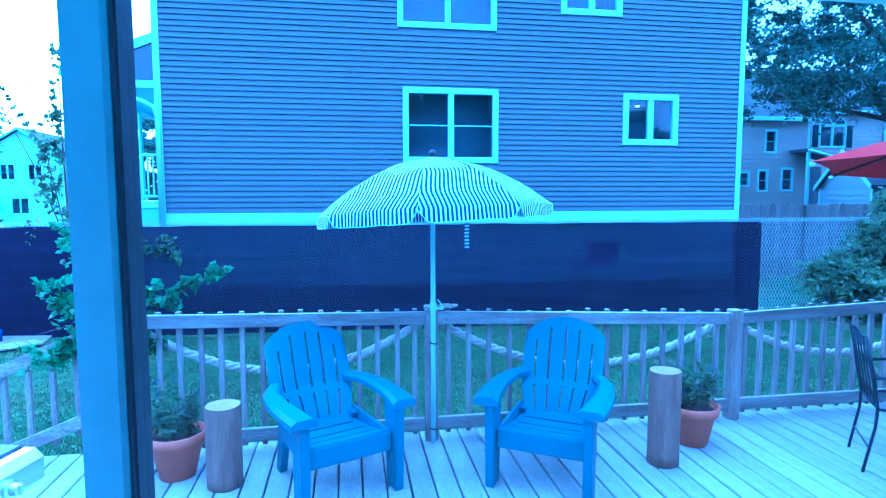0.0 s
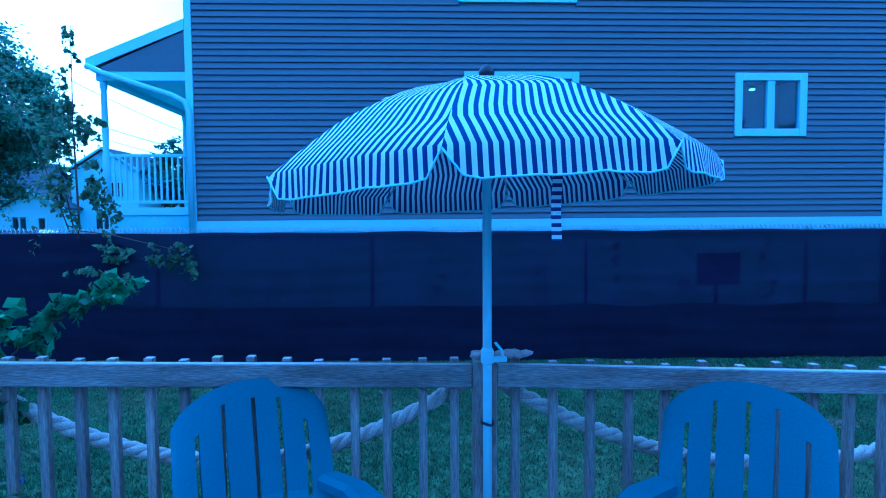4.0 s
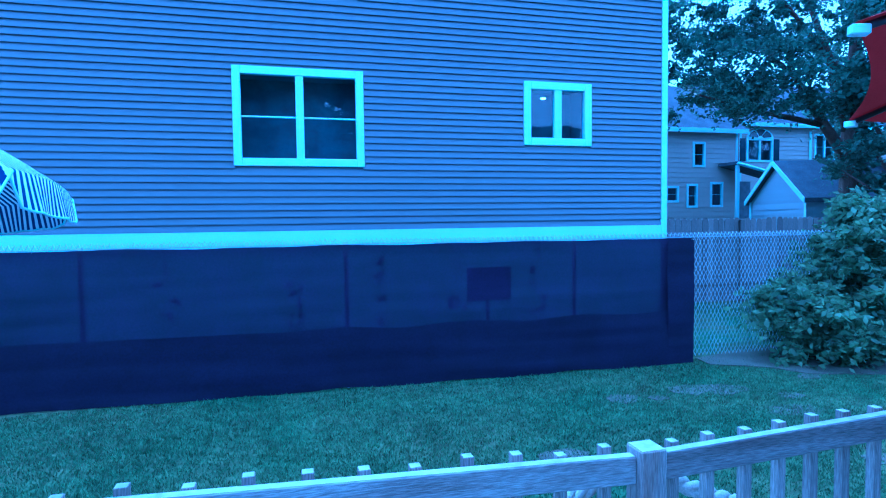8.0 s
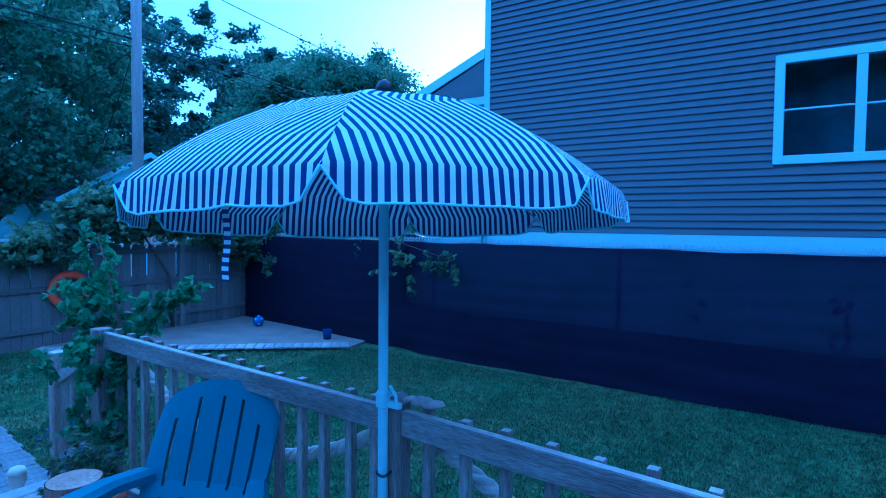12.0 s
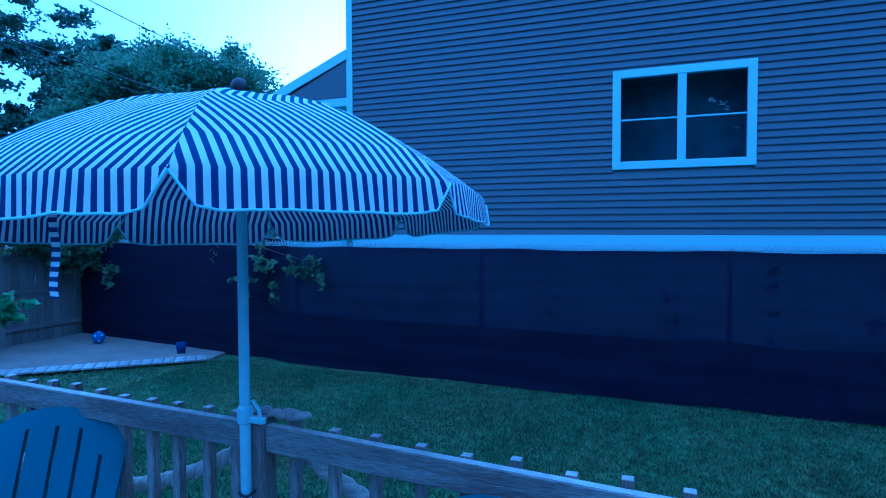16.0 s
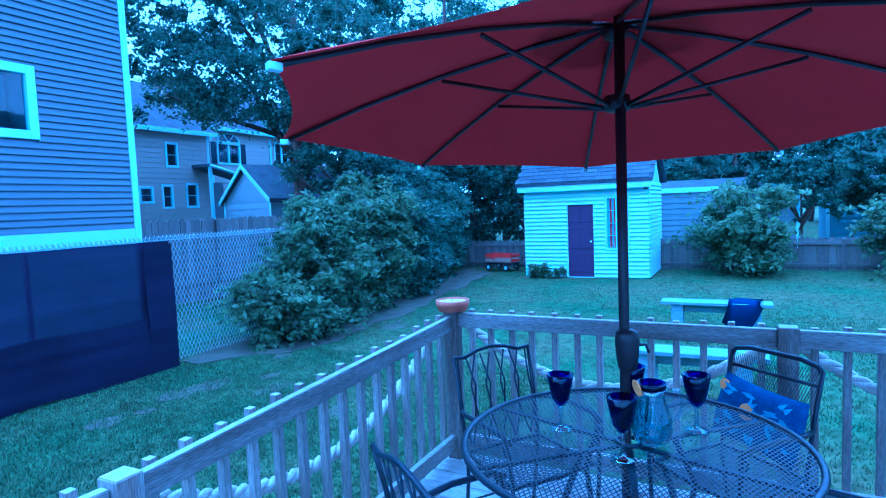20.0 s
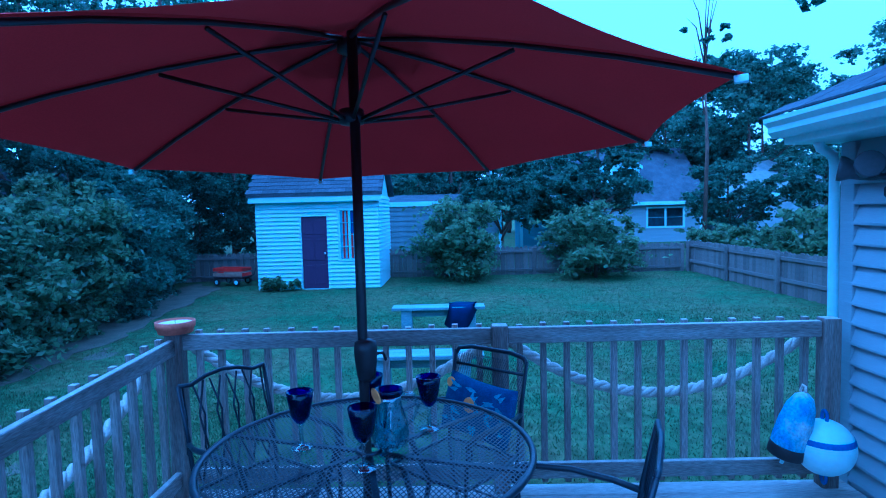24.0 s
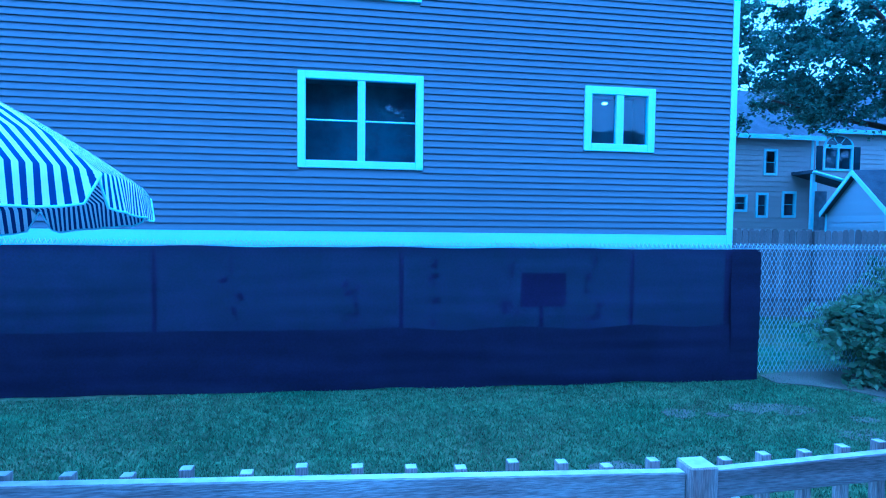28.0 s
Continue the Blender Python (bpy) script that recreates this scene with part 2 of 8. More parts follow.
# ---------- mesh helpers ----------
def obj(name, verts, faces, material, parent=None, label="", smooth=False):
    me = bpy.data.meshes.new(name)
    me.from_pydata([tuple(v) for v in verts], [], faces)
    if smooth:
        me.shade_smooth()
    me.materials.append(material)
    ob = new(name, me)
    ob.parent = parent
    return tagged(ob, label)


def share(name, me, parent, m=None):
    ob = new(name, me)
    ob.parent = parent
    if m is not None:
        ob.matrix_basis = m
    return ob


def part(name, bm, material, parent=None, label="", smooth=False):
    me = bpy.data.meshes.new(name)
    bm.normal_update()
    bm.to_mesh(me)
    bm.free()
    if smooth:
        me.shade_smooth()
    me.materials.append(material)
    ob = new(name, me)
    ob.parent = parent
    return tagged(ob, label)


def empty(name, label, category, m=None, group="", kind=""):
    ob = new(name)
    if m is not None:
        ob.matrix_basis = m
    return tagged(ob, label, category, group, kind)


def box(bm, x0, x1, y0, y1, z0, z1, bevel=0.0, m=None):
    g = bmesh.ops.create_cube(bm, size=1.0, matrix=Matrix.LocRotScale(((x0 + x1) / 2, (y0 + y1) / 2, (z0 + z1) / 2), None, (x1 - x0, y1 - y0, z1 - z0)))
    vs = g["verts"]
    if bevel:
        es = list({e for v in vs for e in v.link_edges})
        r = bmesh.ops.bevel(bm, geom=es, offset=bevel, segments=1, affect="EDGES")
        vs = list({v for f in r["faces"] for v in f.verts} | {v for v in vs if v.is_valid})
    if m is not None:
        bmesh.ops.transform(bm, matrix=m, verts=vs)
    return vs


def boxpart(name, x0, x1, y0, y1, z0, z1, material, parent=None, bevel=0.004, label="", m=None):
    bm = bmesh.new()
    box(bm, x0, x1, y0, y1, z0, z1, bevel, m)
    return part(name, bm, material, parent, label)


def lathe(bm, profile, seg=24, m=None, cap=True):
    """Turns a profile of (radius, height) round z."""
    rings = []
    for r, z in profile:
        rings.append([bm.verts.new((r * math.cos(2 * math.pi * i / seg), r * math.sin(2 * math.pi * i / seg), z)) for i in range(seg)])
    for a, b in zip(rings, rings[1:]):
        for i in range(seg):
            bm.faces.new((a[i], a[(i + 1) % seg], b[(i + 1) % seg], b[i]))
    if cap:
        bm.faces.new(rings[0][::-1])
        bm.faces.new(rings[-1])
    if m is not None:
        bmesh.ops.transform(bm, matrix=m, verts=[v for r in rings for v in r])
    return rings


def tube(bm, pts, radius, seg=8, radii=None, cap=True):
    """A round bar along a line of points."""
    pts = [Vector(p) for p in pts]
    rings, side = [], None
    for i, p in enumerate(pts):
        d = (pts[min(i + 1, len(pts) - 1)] - pts[max(i - 1, 0)]).normalized()
        if side is None:
            side = d.cross((0, 0, 1))
            if side.length < 0.05:
                side = d.cross((1, 0, 0))
        side = (side - d * side.dot(d)).normalized()
        up = side.cross(d)
        r = radii[i] if radii else radius
        rings.append([bm.verts.new(p + (side * math.cos(2 * math.pi * k / seg) + up * math.sin(2 * math.pi * k / seg)) * r) for k in range(seg)])
    for a, b in zip(rings, rings[1:]):
        for k in range(seg):
            bm.faces.new((a[k], a[(k + 1) % seg], b[(k + 1) % seg], b[k]))
    if cap:
        bm.faces.new(rings[0][::-1])
        bm.faces.new(rings[-1])
    return rings


def tubepart(name, pts, radius, material, parent=None, label="", seg=8, radii=None):
    bm = bmesh.new()
    tube(bm, pts, radius, seg, radii)
    return part(name, bm, material, parent, label, smooth=True)


def leaves(name, centres, sizes, counts, leaf, material, parent, seed, label="", hollow=0.45, long=1.5, squash=1.0, droop=0.0):
    """Many single leaves round clump centres: each a small folded kite."""
    rng = np.random.default_rng(seed)
    P = []
    for c, s, n in zip(centres, sizes, counts):
        k = max(3, n // 16)                       # leaves sit along twigs that spray out from the clump's heart
        d = rng.normal(size=(k, 3))
        d /= np.linalg.norm(d, axis=1)[:, None]
        d *= (0.55 + 0.9 * rng.random(k) ** 1.5)[:, None]
        which = rng.integers(0, k, n)
        u = hollow * 0.5 + (1 - hollow * 0.5) * rng.random(n)
        jit = rng.normal(size=(n, 3)) * 0.11
        drop = np.stack([np.zeros(n), np.zeros(n), -0.25 * u * u], 1)
        P.append(np.array(c) + (d[which] * u[:, None] + jit + drop) * np.array(s))
    P = np.concatenate(P)
    n = len(P)
    a = rng.normal(size=(n, 3))
    a[:, 2] = a[:, 2] * 0.6 - droop
    a /= np.linalg.norm(a, axis=1)[:, None]
    b = np.cross(a, rng.normal(size=(n, 3)))
    b /= np.linalg.norm(b, axis=1)[:, None]
    c = np.cross(a, b)
    L = leaf * (0.6 + 0.8 * rng.random((n, 1)))
    V = np.stack([P - a * L * long * 0.5, P + b * L * 0.5 + c * L * 0.12, P + a * L * long * 0.5, P - b * L * 0.5 + c * L * 0.12], 1).reshape(-1, 3)
    me = bpy.data.meshes.new(name)
    me.vertices.add(n * 4)
    me.vertices.foreach_set("co", V.ravel())
    me.loops.add(n * 4)
    me.loops.foreach_set("vertex_index", np.arange(n * 4, dtype=np.int32))
    me.polygons.add(n)
    me.polygons.foreach_set("loop_start", np.arange(0, n * 4, 4, dtype=np.int32))
    me.polygons.foreach_set("loop_total", np.full(n, 4, dtype=np.int32))
    me.update(calc_edges=True)
    me.materials.append(material)
    ob = new(name, me)
    ob.parent = parent
    return tagged(ob, label)


def slab_wall(bm, length, z0, z1, thick, openings=()):
    """A wall in the plane y = 0 (its outside looks to -y), cut by openings (u0, u1, z0, z1)."""
    us = sorted({0, length, *[u for o in openings for u in o[:2]]})
    zs = sorted({z0, z1, *[z for o in openings for z in o[2:]]})
    for ua, ub in zip(us, us[1:]):
        for za, zb in zip(zs, zs[1:]):
            um, zm = (ua + ub) / 2, (za + zb) / 2
            if not any(o[0] < um < o[1] and o[2] < zm < o[3] for o in openings):
                box(bm, ua, ub, 0, thick, za, zb)
    bmesh.ops.remove_doubles(bm, verts=bm.verts, dist=0.0005)


def siding(parent, length, z0, z1, step, material, openings=(), limit=None, name="siding_board", lap=0.028):
    """Lapped boards on the outside (-y) of a wall, stopped at its openings; limit(z) gives a gable's width (u0, u1)."""
    made = {}
    for i in range(int(round((z1 - z0) / step))):
        z = z0 + i * step
        u0, u1 = limit(z + step / 2) if limit else (0, length)
        runs = [(u0, u1)]
        for o in openings:
            if o[2] < z + step * 0.6 and o[3] > z + step * 0.4:
                nxt = []
                for a, b in runs:
                    if o[0] > a:
                        nxt.append((a, min(b, o[0])))
                    if o[1] < b:
                        nxt.append((max(a, o[1]), b))
                runs = [r for r in nxt if r[1] - r[0] > 0.02]
        for a, b in runs:
            key = round(b - a, 3)
            if key not in made:
                me = bpy.data.meshes.new(name)
                k = b - a
                me.from_pydata([(0, 0, 0), (0, -lap, 0), (0, -lap, 0.012), (0, -0.003, step), (k, 0, 0), (k, -lap, 0), (k, -lap, 0.012), (k, -0.003, step), (0, 0, step), (k, 0, step)],
                               [], [(0, 4, 5, 1), (1, 5, 6, 2), (2, 6, 7, 3), (3, 7, 9, 8), (0, 1, 2, 3, 8), (4, 9, 7, 6, 5)])
                me.materials.append(material)
                made[key] = me
            share(name, made[key], parent, Matrix.Translation((a, 0, z)))


def window(parent, u0, u1, z0, z1, bars_v=1, bars_h=1, frame_w=0.09, depth=0.05, material=None, deep=0.5, name="window", y=0.0, room=True, casement=False):
    """A framed window in a wall's opening, looking to -y, with one pane for each light."""
    material = material or M_WHITE
    w = empty(name, "", "")
    w.parent = parent
    w.matrix_basis = Matrix.Translation((u0, y, z0))
    W, H = u1 - u0, z1 - z0
    e = frame_w
    bm = bmesh.new()
    for a in ((-0.02, e, -0.02, H + 0.02), (W - e, W + 0.02, -0.02, H + 0.02), (e, W - e, -0.02, e), (e, W - e, H - e, H + 0.02)):
        box(bm, a[0], a[1], -depth, 0.06, a[2], a[3], 0.006)
    part("frame", bm, material, w)
    us = [e + (W - 2 * e) * i / (bars_v + 1) for i in range(bars_v + 2)]
    zs = [e + (H - 2 * e) * i / (bars_h + 1) for i in range(bars_h + 2)]
    for u in us[1:-1]:
        boxpart("mullion", u - e * 0.6, u + e * 0.6, -depth * 0.8, 0.05, e, H - e, material, w, 0.004)
    for z in zs[1:-1]:
        for a, b in zip(us, us[1:]):
            boxpart("sash_rail", a + (e * 0.6 if a != us[0] else 0), b - (e * 0.6 if b != us[-1] else 0), -depth * 0.2, 0.04, z - e * 0.12, z + e * 0.12, material, w, 0.003)
    for a, b in zip(us, us[1:]):
        for c, d in zip(zs, zs[1:]):
            obj("pane", [(a, 0.015, c), (b, 0.015, c), (b, 0.015, d), (a, 0.015, d)], [(0, 1, 2, 3)], M_GLASS, w)
    if room:
        bm = bmesh.new()
        box(bm, 0.02, W - 0.02, 0.12, deep, 0.02, H - 0.02)
        fs = [f for f in bm.faces if f.calc_center_median().y < 0.13]
        bmesh.ops.delete(bm, geom=fs, context="FACES")
        part("dark_recess", bm, M_ROOM, w, "unlit room behind the glass")
    return w


# ---------- ground ----------
GZ = -0.4                                   # lawn below the deck's boards (z = 0)
bm = bmesh.new()
xs = [-900, -120, -40, -20, -10, -6, -3, 0, 3, 6, 9, 12, 15, 18, 22, 30, 60, 150, 900]
ys = [-900, -120, -40, -15, -6, -2, 1, 4, 6, 8, 10, 12, 16, 24, 40, 90, 200, 900]
grid = [[bm.verts.new((x, y, GZ + (0.03 * noise.noise((x * 0.4, y * 0.4, 0)) if -30 < x < 30 and 5.6 < y < 9.5 else 0))) for x in xs] for y in ys]
for r0, r1 in zip(grid, grid[1:]):
    for i in range(len(xs) - 1):
        bm.faces.new((r0[i], r0[i + 1], r1[i + 1], r1[i]))
tagged(part("ground", bm, M_GRASS), "mown green lawn with bare earthy patches", "ground", kind="structure")


def patch(name, outline, z, material, label, category):
    """A thin irregular bed lying on the lawn."""
    bm = bmesh.new()
    top = [bm.verts.new((x, y, GZ + z)) for x, y in outline]
    low = [bm.verts.new((x, y, GZ - 0.05)) for x, y in outline]
    bm.faces.new(top)
    for i in range(len(top)):
        j = (i + 1) % len(top)
        bm.faces.new((top[i], low[i], low[j], top[j]))
    return tagged(part(name, bm, material), label, category, kind="structure")


def wobble(points, amount, seed, step=0.35):
    rng = random.Random(seed)
    out = []
    for (ax, ay), (bx, by) in zip(points, points[1:] + points[:1]):
        k = max(1, int(math.hypot(bx - ax, by - ay) / step))
        for i in range(k):
            out.append((ax + (bx - ax) * i / k + rng.uniform(-amount, amount), ay + (by - ay) * i / k + rng.uniform(-amount, amount)))
    return out


patch("sand_bed", wobble([(-7.2, 7.3), (-3.4, 10.15), (-3.5, 10.6), (-7.2, 11.2)], 0.03, 3), 0.035, M_SAND, "sandy play bed in the corner of the fences", "sand")
patch("bare_soil", wobble([(8.3, 9.9), (9.6, 9.0), (13, 9.1), (18.5, 9.9), (20, 11), (14, 11), (8.4, 10.4)], 0.12, 5), 0.02, M_DIRT, "bare brown soil under the shrubs", "soil")
rng = random.Random(11)
for i in range(16):
    cx, cy, r = rng.uniform(4.5, 12), rng.uniform(6.4, 9.6), rng.uniform(0.08, 0.2)
    ring = [(cx + r * (0.7 + 0.5 * rng.random()) * math.cos(a) * 1.5, cy + r * (0.7 + 0.5 * rng.random()) * math.sin(a)) for a in [k * 0.45 for k in range(14)]]
    patch("bare_patch", ring, 0.004 + 0.0004 * i, M_DIRT, "worn bare patch in the lawn", "soil")

# ---------- the house that the walker leaves: wall, eave, screen door ----------
WALL_Y, WALL_END = 1.2, 6.34
DOOR0, DOOR1 = 0.35, 1.66
own = empty("wall_south", "pale grey lapped vinyl wall of the home", "wall", pose(WALL_END, WALL_Y, 0, 0, 0, 180), kind="structure")
# local u runs from the corner back past the door; the outside looks to the deck
L_OWN = 12.0
op = (WALL_END - DOOR1, WALL_END - DOOR0, -0.1, 1.90)
bm = bmesh.new()
slab_wall(bm, L_OWN, GZ, 2.0, 0.18, [op])
part("wall_core", bm, M_PALE, own)
OWN_SIDING = (own, L_OWN, 0.02, 1.915, 0.1115, M_PALE, [(op[0] - 0.1, op[1] + 0.1, -0.5, op[3] + 0.03)])
boxpart("corner_board", -0.03, 0.085, -0.035, 0.0, GZ, 1.925, M_PALE, own, 0.004)
boxpart("skirting_board", 0.085, op[0] - 0.1, -0.022, -0.001, -0.02, 0.03, M_PALE, own, 0.003)
for a, b, c, d in ((op[0] - 0.1, op[0], -0.02, op[3] + 0.025), (op[1], op[1] + 0.1, -0.02, op[3] + 0.025), (op[0], op[1], op[3], op[3] + 0.025)):
    boxpart("door_casing", a, b, -0.03, 0.0, c, d, M_WHITE, own, 0.004)
boxpart("threshold", op[0], op[1], -0.04, 0.2, -0.1, 0.06, M_STEEL, own, 0.004)
# end wall, back and ceiling that close the home, but for a daylight gap
bm = bmesh.new()
box(bm, WALL_END - 0.18, WALL_END, -8, WALL_Y - 0.181, GZ, 2.0)
box(bm, WALL_END - L_OWN, WALL_END - L_OWN + 0.18, -8, WALL_Y - 0.181, GZ, 2.0)
box(bm, WALL_END - L_OWN, -3.0, -8.2, -8.001, GZ, 2.0)
# unseen back wall stays open above this sill, added to light the door from indoors
box(bm, -3.0, 4.5, -8.2, -8.001, GZ, 0.5)
box(bm, 4.5, WALL_END, -8.2, -8.001, GZ, 2.0)
tagged(part("wall_rear", bm, M_PALE), "plain pale grey walls of the home, unseen daylight gap at the back", "wall", kind="structure")
boxpart("floor", WALL_END - L_OWN + 0.18, WALL_END - 0.18, -8, WALL_Y - 0.182, -0.15, 0.05, M_WOOD, None, 0)
tagged(bpy.data.objects["floor"], "plain wooden indoor floor", "floor", kind="structure")
boxpart("ceiling", WALL_END - L_OWN, WALL_END, -8.2, WALL_Y, 2.002, 2.05, M_WHITE, None, 0)
tagged(bpy.data.objects["ceiling"], "plain white ceiling", "ceiling", kind="structure")
roof = empty("home_roof", "low dark shingled roof with a white gutter", "roof")
bm = bmesh.new()
ex, ey = WALL_END + 0.09, WALL_Y + 0.32
vs = [bm.verts.new(p) for p in ((WALL_END - L_OWN - 0.4, ey, 2.10), (ex, ey, 2.10), (ex, -3.5, 4.1), (WALL_END - L_OWN - 0.4, -3.5, 4.1), (ex, -8.6, 2.10), (WALL_END - L_OWN - 0.4, -8.6, 2.10))]
lo = [bm.verts.new(v.co - Vector((0, 0, 0.04))) for v in vs]
for q in ((0, 1, 2, 3), (3, 2, 4, 5)):
    bm.faces.new([vs[i] for i in q])
    bm.faces.new([lo[i] for i in q][::-1])
for a, b in ((0, 1), (1, 2), (2, 4), (4, 5), (5, 3), (3, 0)):
    bm.faces.new((vs[a], lo[a], lo[b], vs[b]))
part("roof_deck", bm, M_ROOF, roof)
slope = math.atan2(4.1 - 2.10, ey + 3.5)
me_sh = None
for row in range(9):
    for k in range(14):
        if me_sh is None:
            bmk = bmesh.new()
            box(bmk, 0, 0.44, -0.2, 0, 0, 0.012)
            me_sh = bpy.data.meshes.new("shingle")
            bmk.to_mesh(me_sh)
            bmk.free()
            me_sh.materials.append(M_ROOF)
        share("shingle", me_sh, roof, pose(ex - 0.46 * (k + 1) - 0.12 * (row % 3) + 0.3, ey - row * 0.15 * math.cos(slope), 2.11 + row * 0.15 * math.sin(slope) + 0.004, -math.degrees(slope) - 2.5))
boxpart("soffit", WALL_END - L_OWN, ex, WALL_Y + 0.005, ey - 0.03, 1.93, 1.96, M_WHITE, roof, 0.003)
boxpart("fascia", WALL_END - L_OWN, ex, ey - 0.03, ey, 1.93, 2.055, M_WHITE, roof, 0.004)
bm = bmesh.new()
prof = [(0, 0), (0.055, 0.0), (0.085, 0.03), (0.085, 0.06), (0.11, 0.085), (0.11, 0.11), (0.1, 0.11), (0.075, 0.07), (0.07, 0.035), (0.05, 0.012), (0.01, 0.012), (0.01, 0.11), (0, 0.11)]
ends = [[bm.verts.new((x, ey + p, 1.97 + q)) for p, q in prof] for x in (WALL_END - L_OWN, ex + 0.02)]
for i in range(len(prof)):
    j = (i + 1) % len(prof)
    bm.faces.new((ends[0][i], ends[1][i], ends[1][j], ends[0][j]))
bm.faces.new(ends[0])
bm.faces.new(ends[1][::-1])
part("gutter", bm, M_WHITE, roof)
tubepart("downpipe_elbow", [(ex - 0.12, ey - 0.12, 1.94), (ex - 0.11, ey - 0.14, 1.90), (ex - 0.06, ey - 0.24, 1.86), (ex - 0.03, ey - 0.27, 1.8), (ex - 0.03, ey - 0.275, 1.0), (ex - 0.03, ey - 0.275, -0.05)], 0.028, M_WHITE, roof)

# screen door standing ajar
hinge, free = Vector((1.62, 1.285, 0)), Vector((0.812, 1.588, 0))
lw = (free - hinge).length
ang = math.degrees(math.atan2(free.y - hinge.y, free.x - hinge.x))
door = empty("screen_door", "white framed screen door standing ajar", "door", pose(hinge.x, hinge.y, 0.04, 0, 0, ang))
DH = 2.02
for a, b, c, d in ((0, 0.06, 0, DH), (lw - 0.05, lw, 0, DH), (0.06, lw - 0.05, 0, 0.25), (0.06, lw - 0.05, DH - 0.04, DH)):
    boxpart("stile" if d - c > 1 else "rail", a, b, -0.016, 0.016, c, d, M_WHITE, door, 0.004)
boxpart("edge_seal", lw - 0.058, lw - 0.0505, -0.012, 0.012, 0.25, DH - 0.04, M_LAMPGREY, door, 0.002)
M_SCREEN = sheer("insect_screen", (0.21, 0.21, 0.22), 0.70)
obj("screen", [(0.06, 0, 0.25), (lw - 0.058, 0, 0.25), (lw - 0.058, 0, DH - 0.04), (0.06, 0, DH - 0.04)], [(0, 1, 2, 3)], M_SCREEN, door, "fine grey insect screen")

# ---------- the timber deck ----------
DX0, DX1, DY0, DY1 = -1.05, 6.33, WALL_Y + 0.03, 5.17
deck = empty("deck", "weathered grey timber deck of long boards", "deck", kind="structure")
bm = bmesh.new()
box(bm, DX0 + 0.04, DX1 - 0.04, DY0 + 0.02, DY1 - 0.04, GZ - 0.1, -0.034)
part("deck_frame", bm, M_FENCE, deck)
boxpart("rim_board", DX0 + 0.035, DX1 - 0.035, DY1 - 0.038, DY1 - 0.002, -0.24, -0.034, M_WOOD, deck)
boxpart("rim_board", DX0 + 0.002, DX0 + 0.038, DY0, DY1 - 0.04, -0.24, -0.034, M_WOODY, deck)
boxpart("rim_board", DX1 - 0.038, DX1 - 0.002, DY0, DY1 - 0.04, -0.24, -0.034, M_WOODY, deck)
bm = bmesh.new()
box(bm, 0, 0.134, 0, DY1 - DY0, -0.03, 0, 0.005)
me_plank = bpy.data.meshes.new("deck_board")
bm.to_mesh(me_plank)
bm.free()
me_plank.materials.append(M_DECK)
rng = random.Random(5)
n_plank = int((DX1 - DX0) / 0.1435)
for i in range(n_plank):
    share("deck_board", me_plank, deck, Matrix.Translation((DX0 + i * (DX1 - DX0) / n_plank, DY0, rng.uniform(-0.002, 0.002))))
step = empty("deck_step", "weathered timber step from deck to path", "step", kind="structure")
for k in range(3):
    boxpart("tread", DX0 - 0.40 + k * 0.133, DX0 - 0.272 + k * 0.133, 3.86, 5.1, -0.235, -0.205, M_WOODY, step)
boxpart("riser", DX0 - 0.37, DX0 - 0.34, 3.88, 5.08, GZ - 0.02, -0.236, M_WOODY, step)

# ---------- railings ----------
RZ = 0.918


def pale_tops(ob):
    """Upward faces of old timber are paler: bleaching, with sky light put into the colour."""
    ob.data.materials.append(M_PALETOP)
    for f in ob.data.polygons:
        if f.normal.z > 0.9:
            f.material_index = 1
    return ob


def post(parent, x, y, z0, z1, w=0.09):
    return pale_tops(boxpart("post", x - w / 2, x + w / 2, y - w / 2, y + w / 2, z0, z1, M_WOODV, parent, 0.005))


me_bal = {}


def baluster(parent, x, y, z0, z1):
    key = round(z1 - z0, 2)
    if key not in me_bal:
        bm = bmesh.new()
        box(bm, -0.017, 0.017, -0.017, 0.017, 0, key, 0.002)
        me = bpy.data.meshes.new("baluster")
        bm.to_mesh(me)
        bm.free()
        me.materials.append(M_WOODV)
        # baluster tops get the same paler wood, top light included in the colour
        me.materials.append(M_PALETOP)
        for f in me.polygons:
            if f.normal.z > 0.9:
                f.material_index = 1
        me_bal[key] = me
    return share("baluster", me_bal[key], parent, Matrix.Translation((x, y, z0)))


def rail_bay(parent, a, b, along, c, n, side, material, za=0.0, zb=0.0):
    """Boards on the deck's side of the posts' line, balusters nailed outside them, their tops standing a little proud."""
    for nm, z0, z1 in (("top_rail", RZ - 0.09, RZ), ("bottom_rail", 0.07, 0.16)):
        if along == "x":
            bar = pale_tops(boxpart(nm, a, b, c - 0.02, c + 0.018, z0, z1, material, parent, 0.004))
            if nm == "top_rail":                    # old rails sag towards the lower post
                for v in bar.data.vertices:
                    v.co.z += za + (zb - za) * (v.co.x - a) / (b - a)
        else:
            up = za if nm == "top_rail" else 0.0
            pale_tops(boxpart(nm, c - 0.018, c + 0.02, a, b, z0 + up, z1 + up, material, parent, 0.004))
    for i in range(n):
        u = a + (b - a) * (i + 0.5) / n + rng.uniform(-0.006, 0.006)
        z1 = RZ + rng.choice((0.008, 0.015, 0.02)) + za + (zb - za) * (i + 0.5) / n
        if along == "x":
            baluster(parent, u, c + side * 0.036, 0.03, z1)
        else:
            baluster(parent, c + side * 0.038, u, 0.03, z1)


